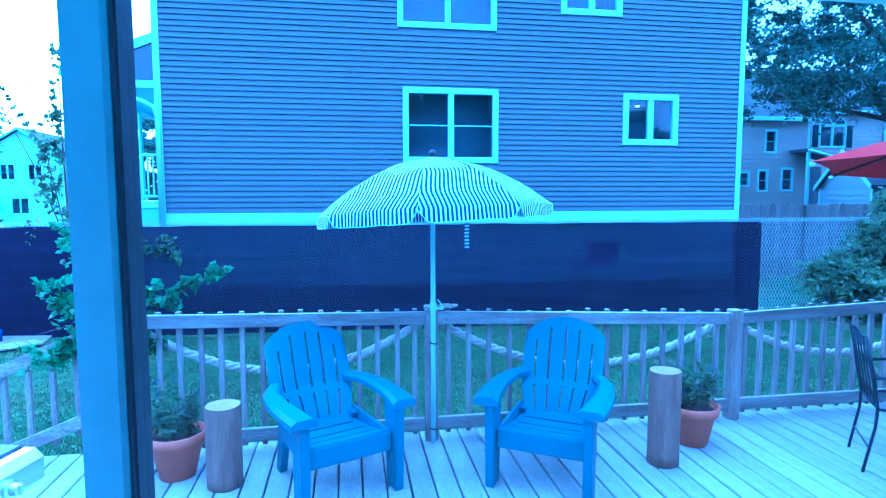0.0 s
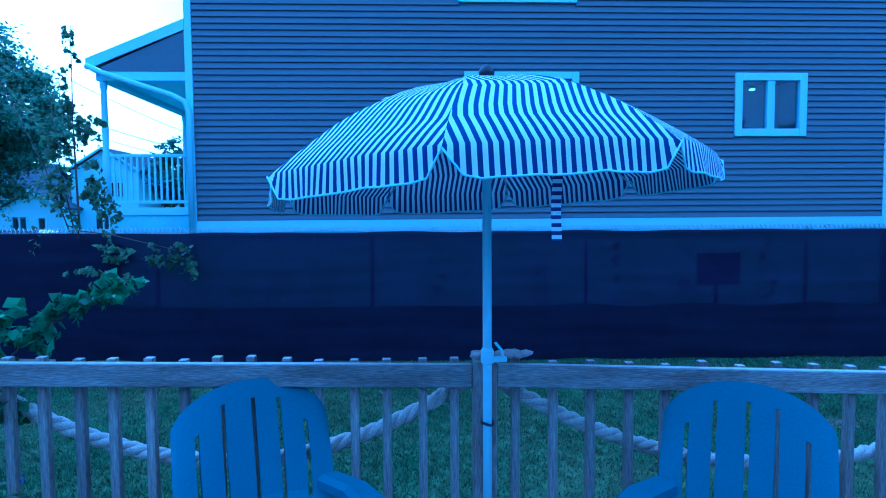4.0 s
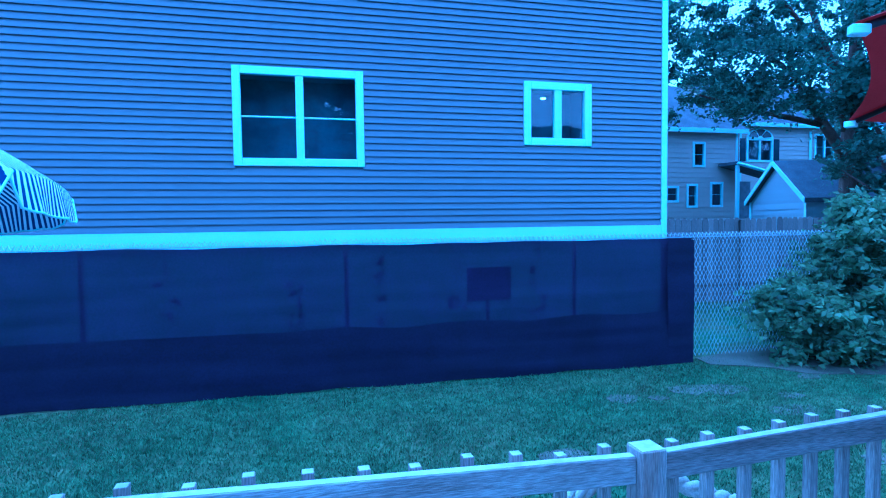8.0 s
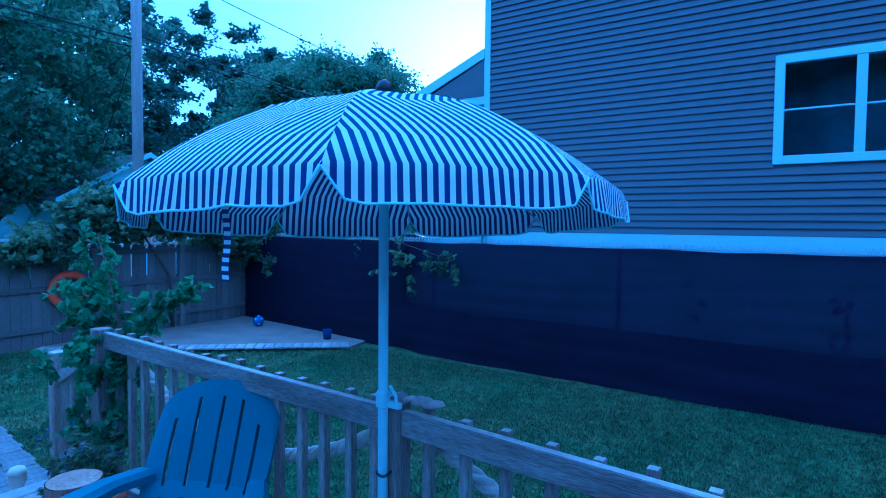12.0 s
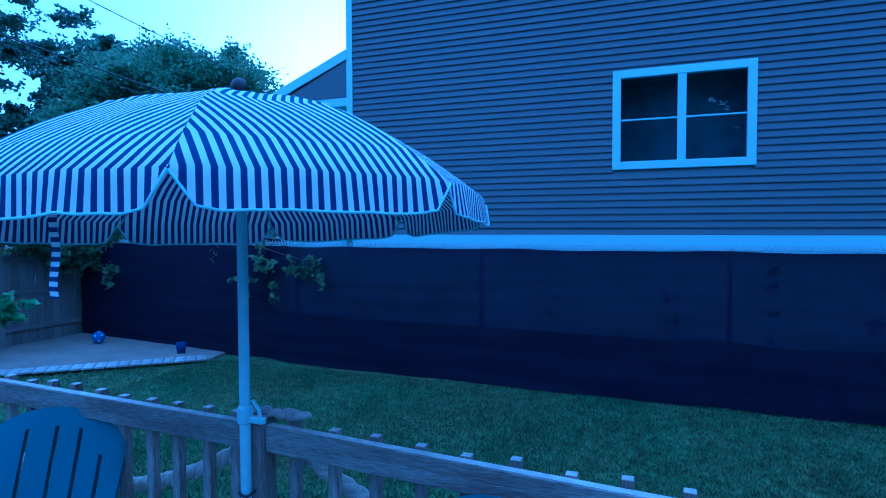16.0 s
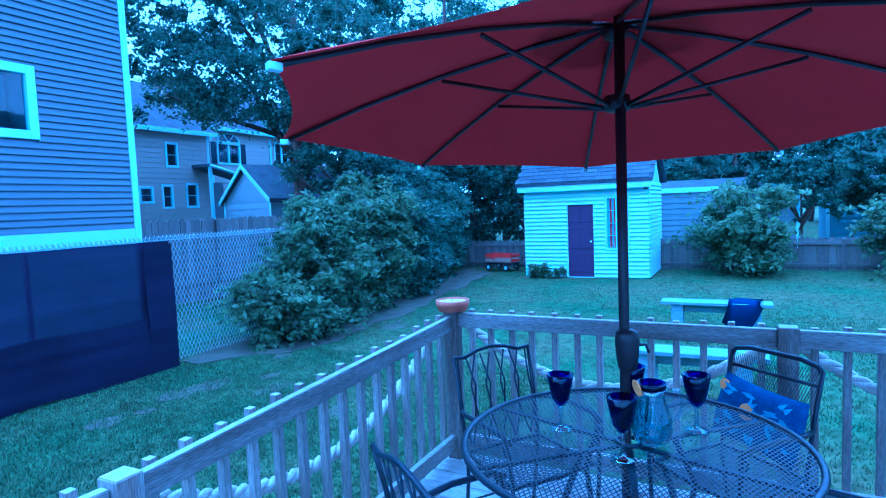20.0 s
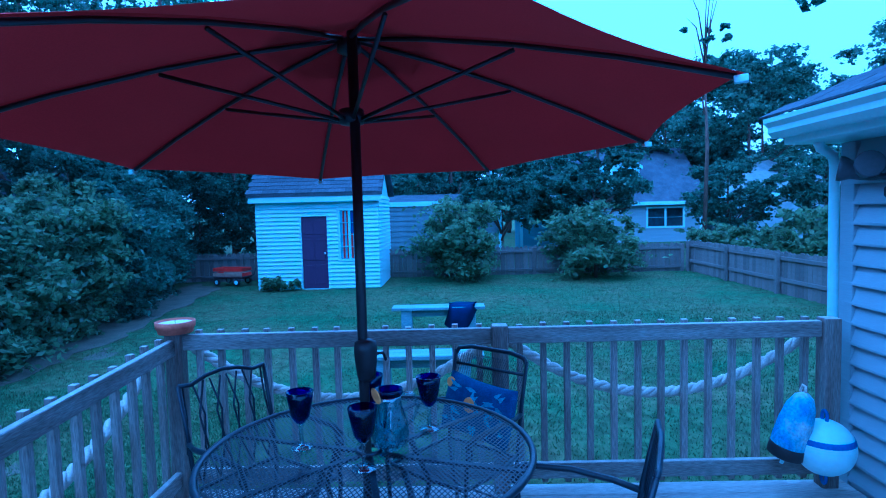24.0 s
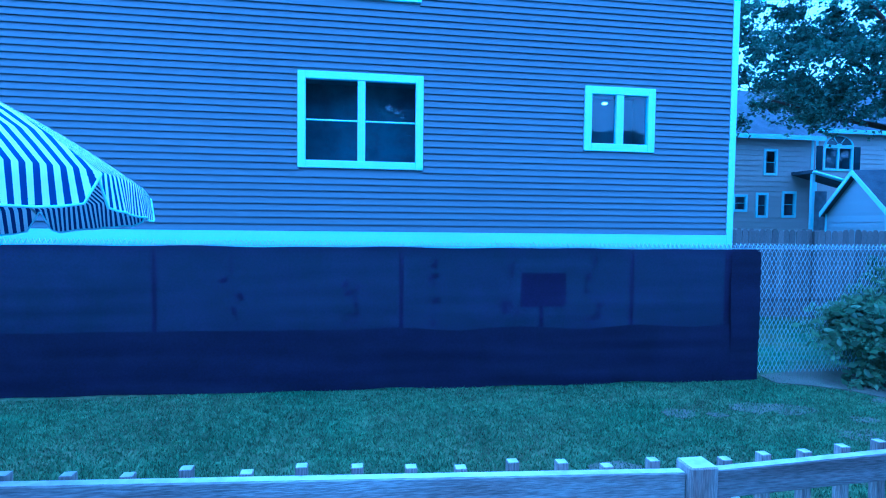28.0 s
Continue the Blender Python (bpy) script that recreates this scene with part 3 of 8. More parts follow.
FY, RX = 5.03, 6.25
front = empty("railing_front", "weathered timber deck railing with square balusters", "railing", kind="structure", group="deck railings")
fx = [-0.455, 1.625, 4.015, RX]
for x in fx[:3]:
    post(front, x, FY, -0.02, RZ + (0.07 if x < 0 else 0.03 if x < 2 else -0.05))
FZ_OFF = [0.055, 0.015, -0.072, 0.005]
for a, b, za, zb in zip(fx, fx[1:], FZ_OFF, FZ_OFF[1:]):
    rail_bay(front, a + 0.047, b - 0.047, "x", FY, 15, 1, M_WOOD, za, zb)
right = empty("railing_right", "weathered timber deck railing with square balusters", "railing", kind="structure", group="deck railings")
ry = [FY, 3.19, 1.36]
for y in ry:
    post(right, RX, y, -0.02, RZ + 0.04)
for b, a in zip(ry, ry[1:]):
    rail_bay(right, a + 0.047, b - 0.047, "y", RX, 13, 1, M_WOODY, 0.025, 0.025)
left = empty("railing_left", "weathered timber deck railing beside the grill", "railing", kind="structure", group="deck railings")
LX = -0.97
post(left, LX, 3.79, -0.3, 0.98, 0.1)
rail_bay(left, WALL_Y + 0.03, 3.735, "y", LX, 16, -1, M_WOODY)
stair = empty("railing_stair", "short sloping timber stair rail under a vine", "railing", kind="structure", group="deck railings")
post(stair, -1.42, 5.2, GZ, 0.70)
for nm, z0 in (("top_rail", 0.86), ("bottom_rail", 0.30)):
    bm = bmesh.new()
    run, drop = 0.80, -0.37
    vs = [bm.verts.new(p) for p in ((-0.505, 5.06, z0), (-0.505, 5.06, z0 + 0.09), (-0.505, 5.098, z0 + 0.09), (-0.505, 5.098, z0),
                                   (-1.375, 5.18, z0 + drop), (-1.375, 5.18, z0 + 0.09 + drop), (-1.375, 5.218, z0 + 0.09 + drop), (-1.375, 5.218, z0 + drop))]
    for q in ((0, 1, 2, 3), (7, 6, 5, 4), (0, 4, 5, 1), (1, 5, 6, 2), (2, 6, 7, 3), (3, 7, 4, 0)):
        bm.faces.new([vs[i] for i in q])
    part(nm, bm, M_WOOD, stair)
for i in range(5):
    f = (i + 0.6) / 5.4
    x = -0.505 - 0.87 * f
    baluster(stair, x, 5.117 + 0.118 * f, 0.25 - 0.37 * f, 0.9 - 0.37 * f)

# ---------- thick ropes slung outside the railings ----------


def rope(a, b, sag, label):
    a, b = Vector(a), Vector(b)
    n = 90
    line = [a.lerp(b, i / n) - Vector((0, 0, sag * (1 - (2 * i / n - 1) ** 2))) for i in range(n + 1)]
    ob = empty("rope", label, "rope", group="nautical ropes")
    for s in range(3):
        pts = []
        for i, p in enumerate(line):
            d = (line[min(i + 1, n)] - line[max(i - 1, 0)]).normalized()
            side = d.cross((0, 0, 1)).normalized()
            up = side.cross(d)
            w = 2 * math.pi * (s / 3 + i / n * (b - a).length / 0.17)
            pts.append(p + (side * math.cos(w) + up * math.sin(w)) * 0.016)
        bm = bmesh.new()
        tube(bm, pts, 0.0175, 6)
        part("strand", bm, M_ROPE, ob, smooth=True)
    return ob


for a, b, za, zb in zip(fx, fx[1:], FZ_OFF, FZ_OFF[1:]):
    rope((a + 0.05, FY + 0.105, 0.83 + za), (b - 0.05, FY + 0.105, 0.83 + zb), 0.34, "thick weathered white rope sagging along the railing")
for a, b in zip(ry, ry[1:]):
    rope((RX + 0.105, a - 0.05, 0.85), (RX + 0.105, b + 0.05, 0.85), 0.33, "thick weathered white rope sagging along the railing")

# ---------- the slate-blue house next door ----------
HX0, HX1, HY, HZ = -2.43, 9.57, 12.74, 1.45
nbr = empty("neighbour_house", "tall slate-blue vinyl-sided house with white trim", "house", Matrix.Translation((HX0, HY, 0)))
W1 = (2.165 - HX0, 4.085 - HX0, 2.46, 3.915)
W2 = (6.84 - HX0, 8.07 - HX0, 2.865, 3.905)
W3 = (2.07 - HX0, 4.04 - HX0, 5.1, 6.57)
W4 = (5.43 - HX0, 6.73 - HX0, 5.5, 6.6)
HL = HX1 - HX0
bm = bmesh.new()
slab_wall(bm, HL, HZ, 8.4, 0.2, [W1, W2, W3, W4])
h_wall = part("house_wall", bm, M_SIDING, nbr)
boxpart("foundation", 0.02, HL - 0.02, 0.03, 0.25, GZ - 0.1, HZ - 0.26, M_CONCRETE, nbr, 0.004)
boxpart("base_trim", -0.02, HL + 0.02, -0.03, 0.03, HZ - 0.26, HZ, M_WHITE, nbr, 0.004)
boxpart("corner_trim", -0.06, 0.06, -0.035, 0.0, HZ, 8.4, M_WHITE, nbr, 0.004)
boxpart("corner_trim", HL - 0.06, HL + 0.06, -0.035, 0.0, HZ - 0.26, 8.4, M_WHITE, nbr, 0.004)
bm = bmesh.new()
box(bm, 0, 0.2, 0.2, 9, GZ, 8.4)
box(bm, HL - 0.2, HL, 0.2, 9, GZ, 8.4)
box(bm, 0, HL, 9, 9.2, GZ, 8.4)
part("side_wall", bm, M_SIDING, nbr)
bm = bmesh.new()
pr = [(-0.4, 8.3), (4.6, 11.6), (9.6, 8.3), (9.6, 8.42), (4.6, 11.75), (-0.4, 8.42)]
e0 = [bm.verts.new((-0.4, y, z)) for y, z in pr]
e1 = [bm.verts.new((HL + 0.4, y, z)) for y, z in pr]
for i in range(6):
    j = (i + 1) % 6
    bm.faces.new((e0[i], e0[j], e1[j], e1[i]))
bm.faces.new(e0[::-1])
bm.faces.new(e1)
part("roof", bm, M_ROOF, nbr)
for w, v in ((W1, 1), (W2, 0), (W3, 1), (W4, 0)):
    window(nbr, *w, bars_v=1, bars_h=v, frame_w=0.10 if v else 0.11, deep=0.7)
NBR_SIDING = (h_wall, HL, HZ, 8.4, 0.1055, M_SIDING, [tuple(o) for o in (W1, W2, W3, W4)])
# a lit lamp inside, by the small window
lampg = bpy.data.materials.new("lamp_glow")
lampg.use_nodes = True
lampg.node_tree.nodes["Principled BSDF"].inputs["Emission Color"].default_value = (1, 0.92, 0.8, 1)
lampg.node_tree.nodes["Principled BSDF"].inputs["Emission Strength"].default_value = 3
bm = bmesh.new()
lathe(bm, [(0.02, 0.0), (0.045, 0.01), (0.05, 0.03), (0.02, 0.04)], 16, Matrix.Translation((7.38, HY + 0.42, 3.72)))
tagged(part("ceiling_lamp", bm, lampg, smooth=True), "small lit lamp inside the neighbour's window", "lamp")
# side porch
porch = empty("porch", "white-trimmed porch on the end of the house", "porch")
PX0 = -3.95
bm = bmesh.new()
vs = [bm.verts.new(p) for p in ((HX0 - 0.06, HY - 0.02, 4.70), (PX0 - 0.12, HY - 0.02, 4.06), (PX0 - 0.12, HY + 7, 4.06), (HX0 - 0.06, HY + 7, 4.70))]
lo = [bm.verts.new(v.co + Vector((0, 0, 0.08))) for v in vs]
bm.faces.new(vs)
bm.faces.new(lo[::-1])
for i in range(4):
    bm.faces.new((vs[i], lo[i], lo[(i + 1) % 4], vs[(i + 1) % 4]))
part("porch_roof", bm, M_ROOF, porch)
bm = bmesh.new()
vs = [(HX0 - 0.06, 4.60), (PX0 - 0.14, 3.95), (PX0 - 0.14, 4.13), (HX0 - 0.06, 4.78)]
f0 = [bm.verts.new((x, HY - 0.05, z)) for x, z in vs]
f1 = [bm.verts.new((x, HY - 0.021, z)) for x, z in vs]
bm.faces.new(f0)
bm.faces.new(f1[::-1])
for i in range(4):
    bm.faces.new((f0[i], f1[i], f1[(i + 1) % 4], f0[(i + 1) % 4]))
part("rake_board", bm, M_WHITE, porch)
bm = bmesh.new()
vs = [(HX0 - 0.061, 4.59), (PX0 + 0.1, 4.0), (PX0 + 0.1, 3.93), (HX0 - 0.061, 3.93)]
f0 = [bm.verts.new((x, HY - 0.018, z)) for x, z in vs]
f1 = [bm.verts.new((x, HY + 0.08, z)) for x, z in vs]
bm.faces.new(f0[::-1])
bm.faces.new(f1)
for i in range(4):
    bm.faces.new((f0[i], f0[(i + 1) % 4], f1[(i + 1) % 4], f1[i]))
gable = part("porch_gable", bm, M_SIDING, porch)
boxpart("beam", PX0, HX0 - 0.06, HY - 0.01, HY + 0.14, 3.78, 3.929, M_WHITE, porch)
boxpart("beam", PX0, PX0 + 0.15, HY + 0.141, HY + 7, 3.78, 3.929, M_WHITE, porch)
boxpart("porch_ceiling", PX0 + 0.151, HX0 - 0.01, HY + 0.141, HY + 7, 3.86, 3.9, M_WHITE, porch, 0)
boxpart("porch_floor", PX0 + 0.02, HX0 - 0.01, HY + 0.0, HY + 7, 1.55, 1.68, M_WHITE, porch)
boxpart("porch_skirt", PX0 + 0.1, HX0 - 0.01, HY + 0.02, HY + 7, GZ, 1.549, M_CONCRETE, porch)
for y in (HY + 0.07, HY + 3.4, HY + 6.9):
    bm = bmesh.new()
    lathe(bm, [(0.06, 0), (0.06, 0.9), (0.045, 0.95), (0.055, 1.3), (0.045, 1.95), (0.06, 2.0), (0.06, 2.1)], 12, Matrix.Translation((PX0 + 0.08, y, 1.681)))
    part("porch_post", bm, M_WHITE, porch, smooth=True)
for nm, z0, z1 in (("handrail", 2.53, 2.58), ("foot_rail", 1.75, 1.8)):
    boxpart(nm, PX0 + 0.14, HX0 - 0.09, HY + 0.04, HY + 0.09, z0, z1, M_WHITE, porch)
for i in range(13):
    x = PX0 + 0.2 + i * (HX0 - PX0 - 0.36) / 12
    boxpart("baluster", x - 0.014, x + 0.014, HY + 0.05, HY + 0.08, 1.801, 2.529, M_WHITE, porch, 0)
tubepart("gutter_pipe", [(PX0 - 0.1, HY - 0.1, 4.0), (PX0 + 0.1, HY - 0.1, 3.9), (HX0 - 0.25, HY - 0.1, 3.52), (HX0 - 0.06, HY - 0.09, 3.42), (HX0 - 0.0, HY - 0.085, 3.25), (HX0, HY - 0.085, 1.2)], 0.05, M_WHITE, porch, seg=10)

# ---------- chain-link fence with privacy mesh ----------
LINK = [(-7.25, 11.15), (-1.7, 10.5), (8.18, 10.19), (12.5, 10.07)]
FZ1 = 1.335


def on_link(x):
    for (ax, ay), (bx, by) in zip(LINK, LINK[1:]):
        if ax <= x <= bx:
            return ay + (by - ay) * (x - ax) / (bx - ax)
    return LINK[-1][1]


link = empty("chain_link_fence", "galvanised chain-link fence with steel posts", "fence")
bm = bmesh.new()
D = 0.06
verts, faces = [], []


def wire(p, q, r=0.0036):
    d = (q - p).normalized()
    s = d.cross(Vector((0, 1, 0.02))).normalized() * r
    u = s.cross(d).normalized() * r
    b0 = len(verts)
    for c in (p, q):
        verts.extend([tuple(c + s), tuple(c - s * 0.5 + u * 0.87), tuple(c - s * 0.5 - u * 0.87)])
    faces.extend([(b0, b0 + 1, b0 + 4, b0 + 3), (b0 + 1, b0 + 2, b0 + 5, b0 + 4), (b0 + 2, b0, b0 + 3, b0 + 5)])


x = LINK[0][0] + 0.05
rows_n = 28
while x < LINK[-1][0] - 0.1:
    for k in range(rows_n):
        z = FZ1 + 0.03 - k * D
        a, b = (x, x + D / 2) if k % 2 == 0 else (x + D / 2, x)
        wire(Vector((a, on_link(a) + 0.012, z)), Vector((b, on_link(b) + 0.012, z - D)))
        a2, b2 = (x + D, x + D / 2) if k % 2 == 0 else (x + D / 2, x + D)
        wire(Vector((a2, on_link(a2) + 0.006, z)), Vector((b2, on_link(b2) + 0.006, z - D)))
    x += D
me = bpy.data.meshes.new("wire_netting")
me.from_pydata(verts, [], faces)
me.materials.append(M_STEEL)
wm = new("wire_netting", me)
wm.parent = link
tagged(wm, "galvanised diamond wire netting", kind="stuff")
for x in (-7.2, -5.1, -2.1, 0.74, 3.57, 6.5, 10.7, 12.3):
    tubepart("fence_post", [(x, on_link(x) + 0.05, GZ - 0.1), (x, on_link(x) + 0.05, FZ1)], 0.03, M_STEEL, link)
tubepart("tension_wire", [(p[0], p[1] + 0.02, FZ1 - 0.02) for p in LINK], 0.006, M_STEEL, link, seg=5)
pts = []
x = LINK[0][0] + 0.05
while x < LINK[-1][0] - 0.1:
    pts += [(x, on_link(x) - 0.004, FZ1 - 0.022), (x + D / 2, on_link(x + D / 2) + 0.004, FZ1 + 0.042)]
    x += D
tubepart("knuckled_edge", pts, 0.0075, M_STEEL, link, "bright zigzag upper edge of the netting", seg=4)
screen = empty("privacy_mesh", "black woven privacy mesh tied to the fence", "privacy screen")


def mesh_sheet(name, x0, x1, z0, z1, material, dy, seed, ragged=0.0, label=""):
    rng = random.Random(seed)
    bm = bmesh.new()
    nx, nz = int((x1 - x0) / 0.16), max(2, int((z1 - z0) / 0.05))
    rows = []
    for j in range(nz + 1):
        row = []
        for i in range(nx + 1):
            x, z = x0 + (x1 - x0) * i / nx, z0 + (z1 - z0) * j / nz
            y = on_link(x) + dy - 0.03 * noise.noise((x * 0.9, z * 1.6, seed)) - 0.012 * noise.noise((x * 4, z * 3, seed)) - 0.016 * noise.noise((x * 0.7, z * 9, seed + 3)) - 0.02
            dz = (noise.noise((x * 1.3, seed, 0)) * 0.04 if j in (0, nz) else 0) * ragged
            row.append(bm.verts.new((x, y, z + dz)))
        rows.append(row)
    for a, b in zip(rows, rows[1:]):
        for i in range(nx):
            bm.faces.new((a[i], a[i + 1], b[i + 1], b[i]))
    return part(name, bm, material, screen, label, smooth=True)


mesh_sheet("upper_sheet", -7.2, 8.18, -0.37, FZ1 - 0.03, M_MESH, -0.01, 2, 0.5, "see-through black mesh")
mesh_sheet("lower_sheet", -7.2, 8.18, -0.39, 0.33, M_HEM, -0.05, 7, 1.0, "doubled black mesh, dusty towards the lawn")
mesh_sheet("end_fold", 7.79, 8.18, -0.3, FZ1 - 0.06, M_HEM, -0.055, 9, 0.2)
mesh_sheet("end_fold", -7.2, -2.6, -0.3, FZ1 - 0.06, M_HEM, -0.055, 12, 0.2)


# ---------- blue moulded chairs ----------


def garden_chair(m, label):
    """Origin on the floor between the front legs; the sitter looks to -y."""
    c = empty("garden_chair", label, "chair", m, group="blue garden chairs")

    def panel(name, width, line, rows, cols, slots, thick, rim=None, lbl=""):
        bm = bmesh.new()
        grid = []
        for j in range(rows + 1):
            v = j / rows
            y, z = line(v)
            w = width(v)
            row = []
            for i in range(cols + 1):
                u = 2 * i / cols - 1
                row.append(bm.verts.new((u * w, y + 0.05 * u * u * (1 if name == "backrest" else 0) * -1, z + (rim(u, v) if rim else 0))))
            grid.append(row)
        for j in range(rows):
            for i in range(cols):
                if not slots(i, j):
                    bm.faces.new((grid[j][i], grid[j][i + 1], grid[j + 1][i + 1], grid[j + 1][i]))
        loose = [v for v in bm.verts if not v.link_faces]
        bmesh.ops.delete(bm, geom=loose, context="VERTS")
        bmesh.ops.solidify(bm, geom=bm.faces[:], thickness=thick)
        return part(name, bm, M_BLUE, c, lbl)

    cols = 36
    slot_cols = (5, 11, 17, 18, 24, 30)

    def w_back(v):
        return 0.205 + 0.07 * math.sin(min(v * 1.35, 1.0) * math.pi / 2)

    def l_back(v):
        return 0.50 + 0.28 * v ** 1.1, 0.30 + 0.42 * v

    def arch(u, v):
        return max(0.0, v - 0.5) / 0.5 * 0.18 * math.sqrt(max(0, 1 - (abs(u) * 0.97) ** 2))

    def back_slots(i, j):
        return i in (5, 11, 18, 24, 30) and (1 <= j < 9 or 11 <= j < 22 - (2 if i in (5, 30) else 0))

    panel("backrest", w_back, l_back, 24, cols, back_slots, 0.022, arch)
    panel("seat", lambda v: 0.265 - 0.045 * v, lambda v: (-0.03 + 0.55 * v, 0.37 - 0.075 * math.sin(v * 2.2)), 25, 12,
          lambda i, j: j in (6, 12, 18) and 0 < i < 11, 0.02)
    boxpart("seat_front", -0.26, 0.26, -0.035, -0.012, 0.24, 0.36, M_BLUE, c, 0.008)
    for s in (-1, 1):
        bm = bmesh.new()
        pts = [(s * 0.30, -0.12, 0.55), (s * 0.325, 0.05, 0.558), (s * 0.335, 0.25, 0.555), (s * 0.315, 0.45, 0.55), (s * 0.25, 0.585, 0.548)]
        wid = [0.075, 0.07, 0.06, 0.05, 0.045]
        rows = []
        for (x, y, z), w in zip(pts, wid):
            rows.append([bm.verts.new(p) for p in ((x - w, y, z), (x - w * 0.6, y, z + 0.02), (x + w * 0.6, y, z + 0.02), (x + w, y, z), (x + w, y, z - 0.03), (x - w, y, z - 0.03))])
        for a, b in zip(rows, rows[1:]):
            for k in range(6):
                bm.faces.new((a[k], a[(k + 1) % 6], b[(k + 1) % 6], b[k]))
        bm.faces.new(rows[0][::-1])
        bm.faces.new(rows[-1])
        bmesh.ops.recalc_face_normals(bm, faces=bm.faces)
        part("armrest", bm, M_BLUE, c)
        for nm, y0, y1, x0, x1, lean in (("front_leg", -0.075, 0.045, 0.262, 0.315, 0.0), ("back_leg", 0.43, 0.50, 0.20, 0.25, 0.10)):
            bm = bmesh.new()
            top = 0.53 if nm == "front_leg" else 0.34
            a = [bm.verts.new((s * x, y, 0)) for x, y in ((x0, y0 + lean), (x1, y0 + lean), (x1, y1 + lean), (x0, y1 + lean))]
            b = [bm.verts.new((s * x, y, top)) for x, y in ((x0, y0 - 0.02), (x1, y0 - 0.02), (x1, y1 + 0.03), (x0, y1 + 0.03))]
            bm.faces.new(a[::-1])
            bm.faces.new(b)
            for k in range(4):
                bm.faces.new((a[k], a[(k + 1) % 4], b[(k + 1) % 4], b[k]))
            bmesh.ops.recalc_face_normals(bm, faces=bm.faces)
            bmesh.ops.bevel(bm, geom=bm.edges[:], offset=0.006, segments=1, affect="EDGES")
            part(nm, bm, M_BLUE, c)
        bm = bmesh.new()
        box(bm, s * 0.2515 - 0.011, s * 0.2515 + 0.011, 0.02, 0.5, 0.25, 0.36, 0.004)
        part("side_rail", bm, M_BLUE, c)
    return c


def facing(x, y, nx, ny, z=0.0):
    """Pose of a thing whose front (-y) looks along (nx, ny)."""
    return pose(x, y, z, 0, 0, math.degrees(math.atan2(nx, -ny)))


chair_a = garden_chair(facing(1.04, 4.27, 0.40, -0.92), "blue moulded plastic garden chair with slotted fan back")
chair_b = copy_thing(chair_a, facing(2.15, 4.17, -0.53, -0.85))

# ---------- logs and flower pots ----------


def log(x, y, r, h, seed, label):
    rng = random.Random(seed)
    t = empty("log_stool", label, "log", Matrix.Translation((x, y, 0)), group="upright logs")
    seg = 28
    bm = bmesh.new()
    wob = [1 + 0.06 * noise.noise((math.cos(6.283 * i / seg) * 1.5, math.sin(6.283 * i / seg) * 1.5, seed)) for i in range(seg)]
    rings = []
    for j in range(9):
        z = h * j / 8
        rings.append([bm.verts.new((r * wob[i] * (1 + 0.03 * noise.noise((i * 0.8, z * 9, seed))) * math.cos(6.283 * i / seg),
                                    r * wob[i] * (1 + 0.03 * noise.noise((i * 0.8, z * 9, seed + 5))) * math.sin(6.283 * i / seg), z)) for i in range(seg)])
    for a, b in zip(rings, rings[1:]):
        for i in range(seg):
            bm.faces.new((a[i], a[(i + 1) % seg], b[(i + 1) % seg], b[i]))
    bm.faces.new(rings[0][::-1])
    part("bark", bm, M_LOG, t, smooth=True)
    bm = bmesh.new()
    rim = [bm.verts.new((r * 0.97 * wob[i] * math.cos(6.283 * i / seg), r * 0.97 * wob[i] * math.sin(6.283 * i / seg), h)) for i in range(seg)]
    mid = [bm.verts.new((r * 0.5 * math.cos(6.283 * i / seg), r * 0.5 * math.sin(6.283 * i / seg), h + 0.006)) for i in range(seg)]
    for i in range(seg):
        bm.faces.new((rim[i], rim[(i + 1) % seg], mid[(i + 1) % seg], mid[i]))
    bm.faces.new(mid)
    part("sawn_end", bm, M_STUMP, t, "cracked sawn wood")
    return t


log(0.29, 4.56, 0.105, 0.50, 3, "upright sawn log with grey-brown bark")
log(3.07, 4.40, 0.10, 0.62, 9, "tall upright sawn log beside a flower pot")


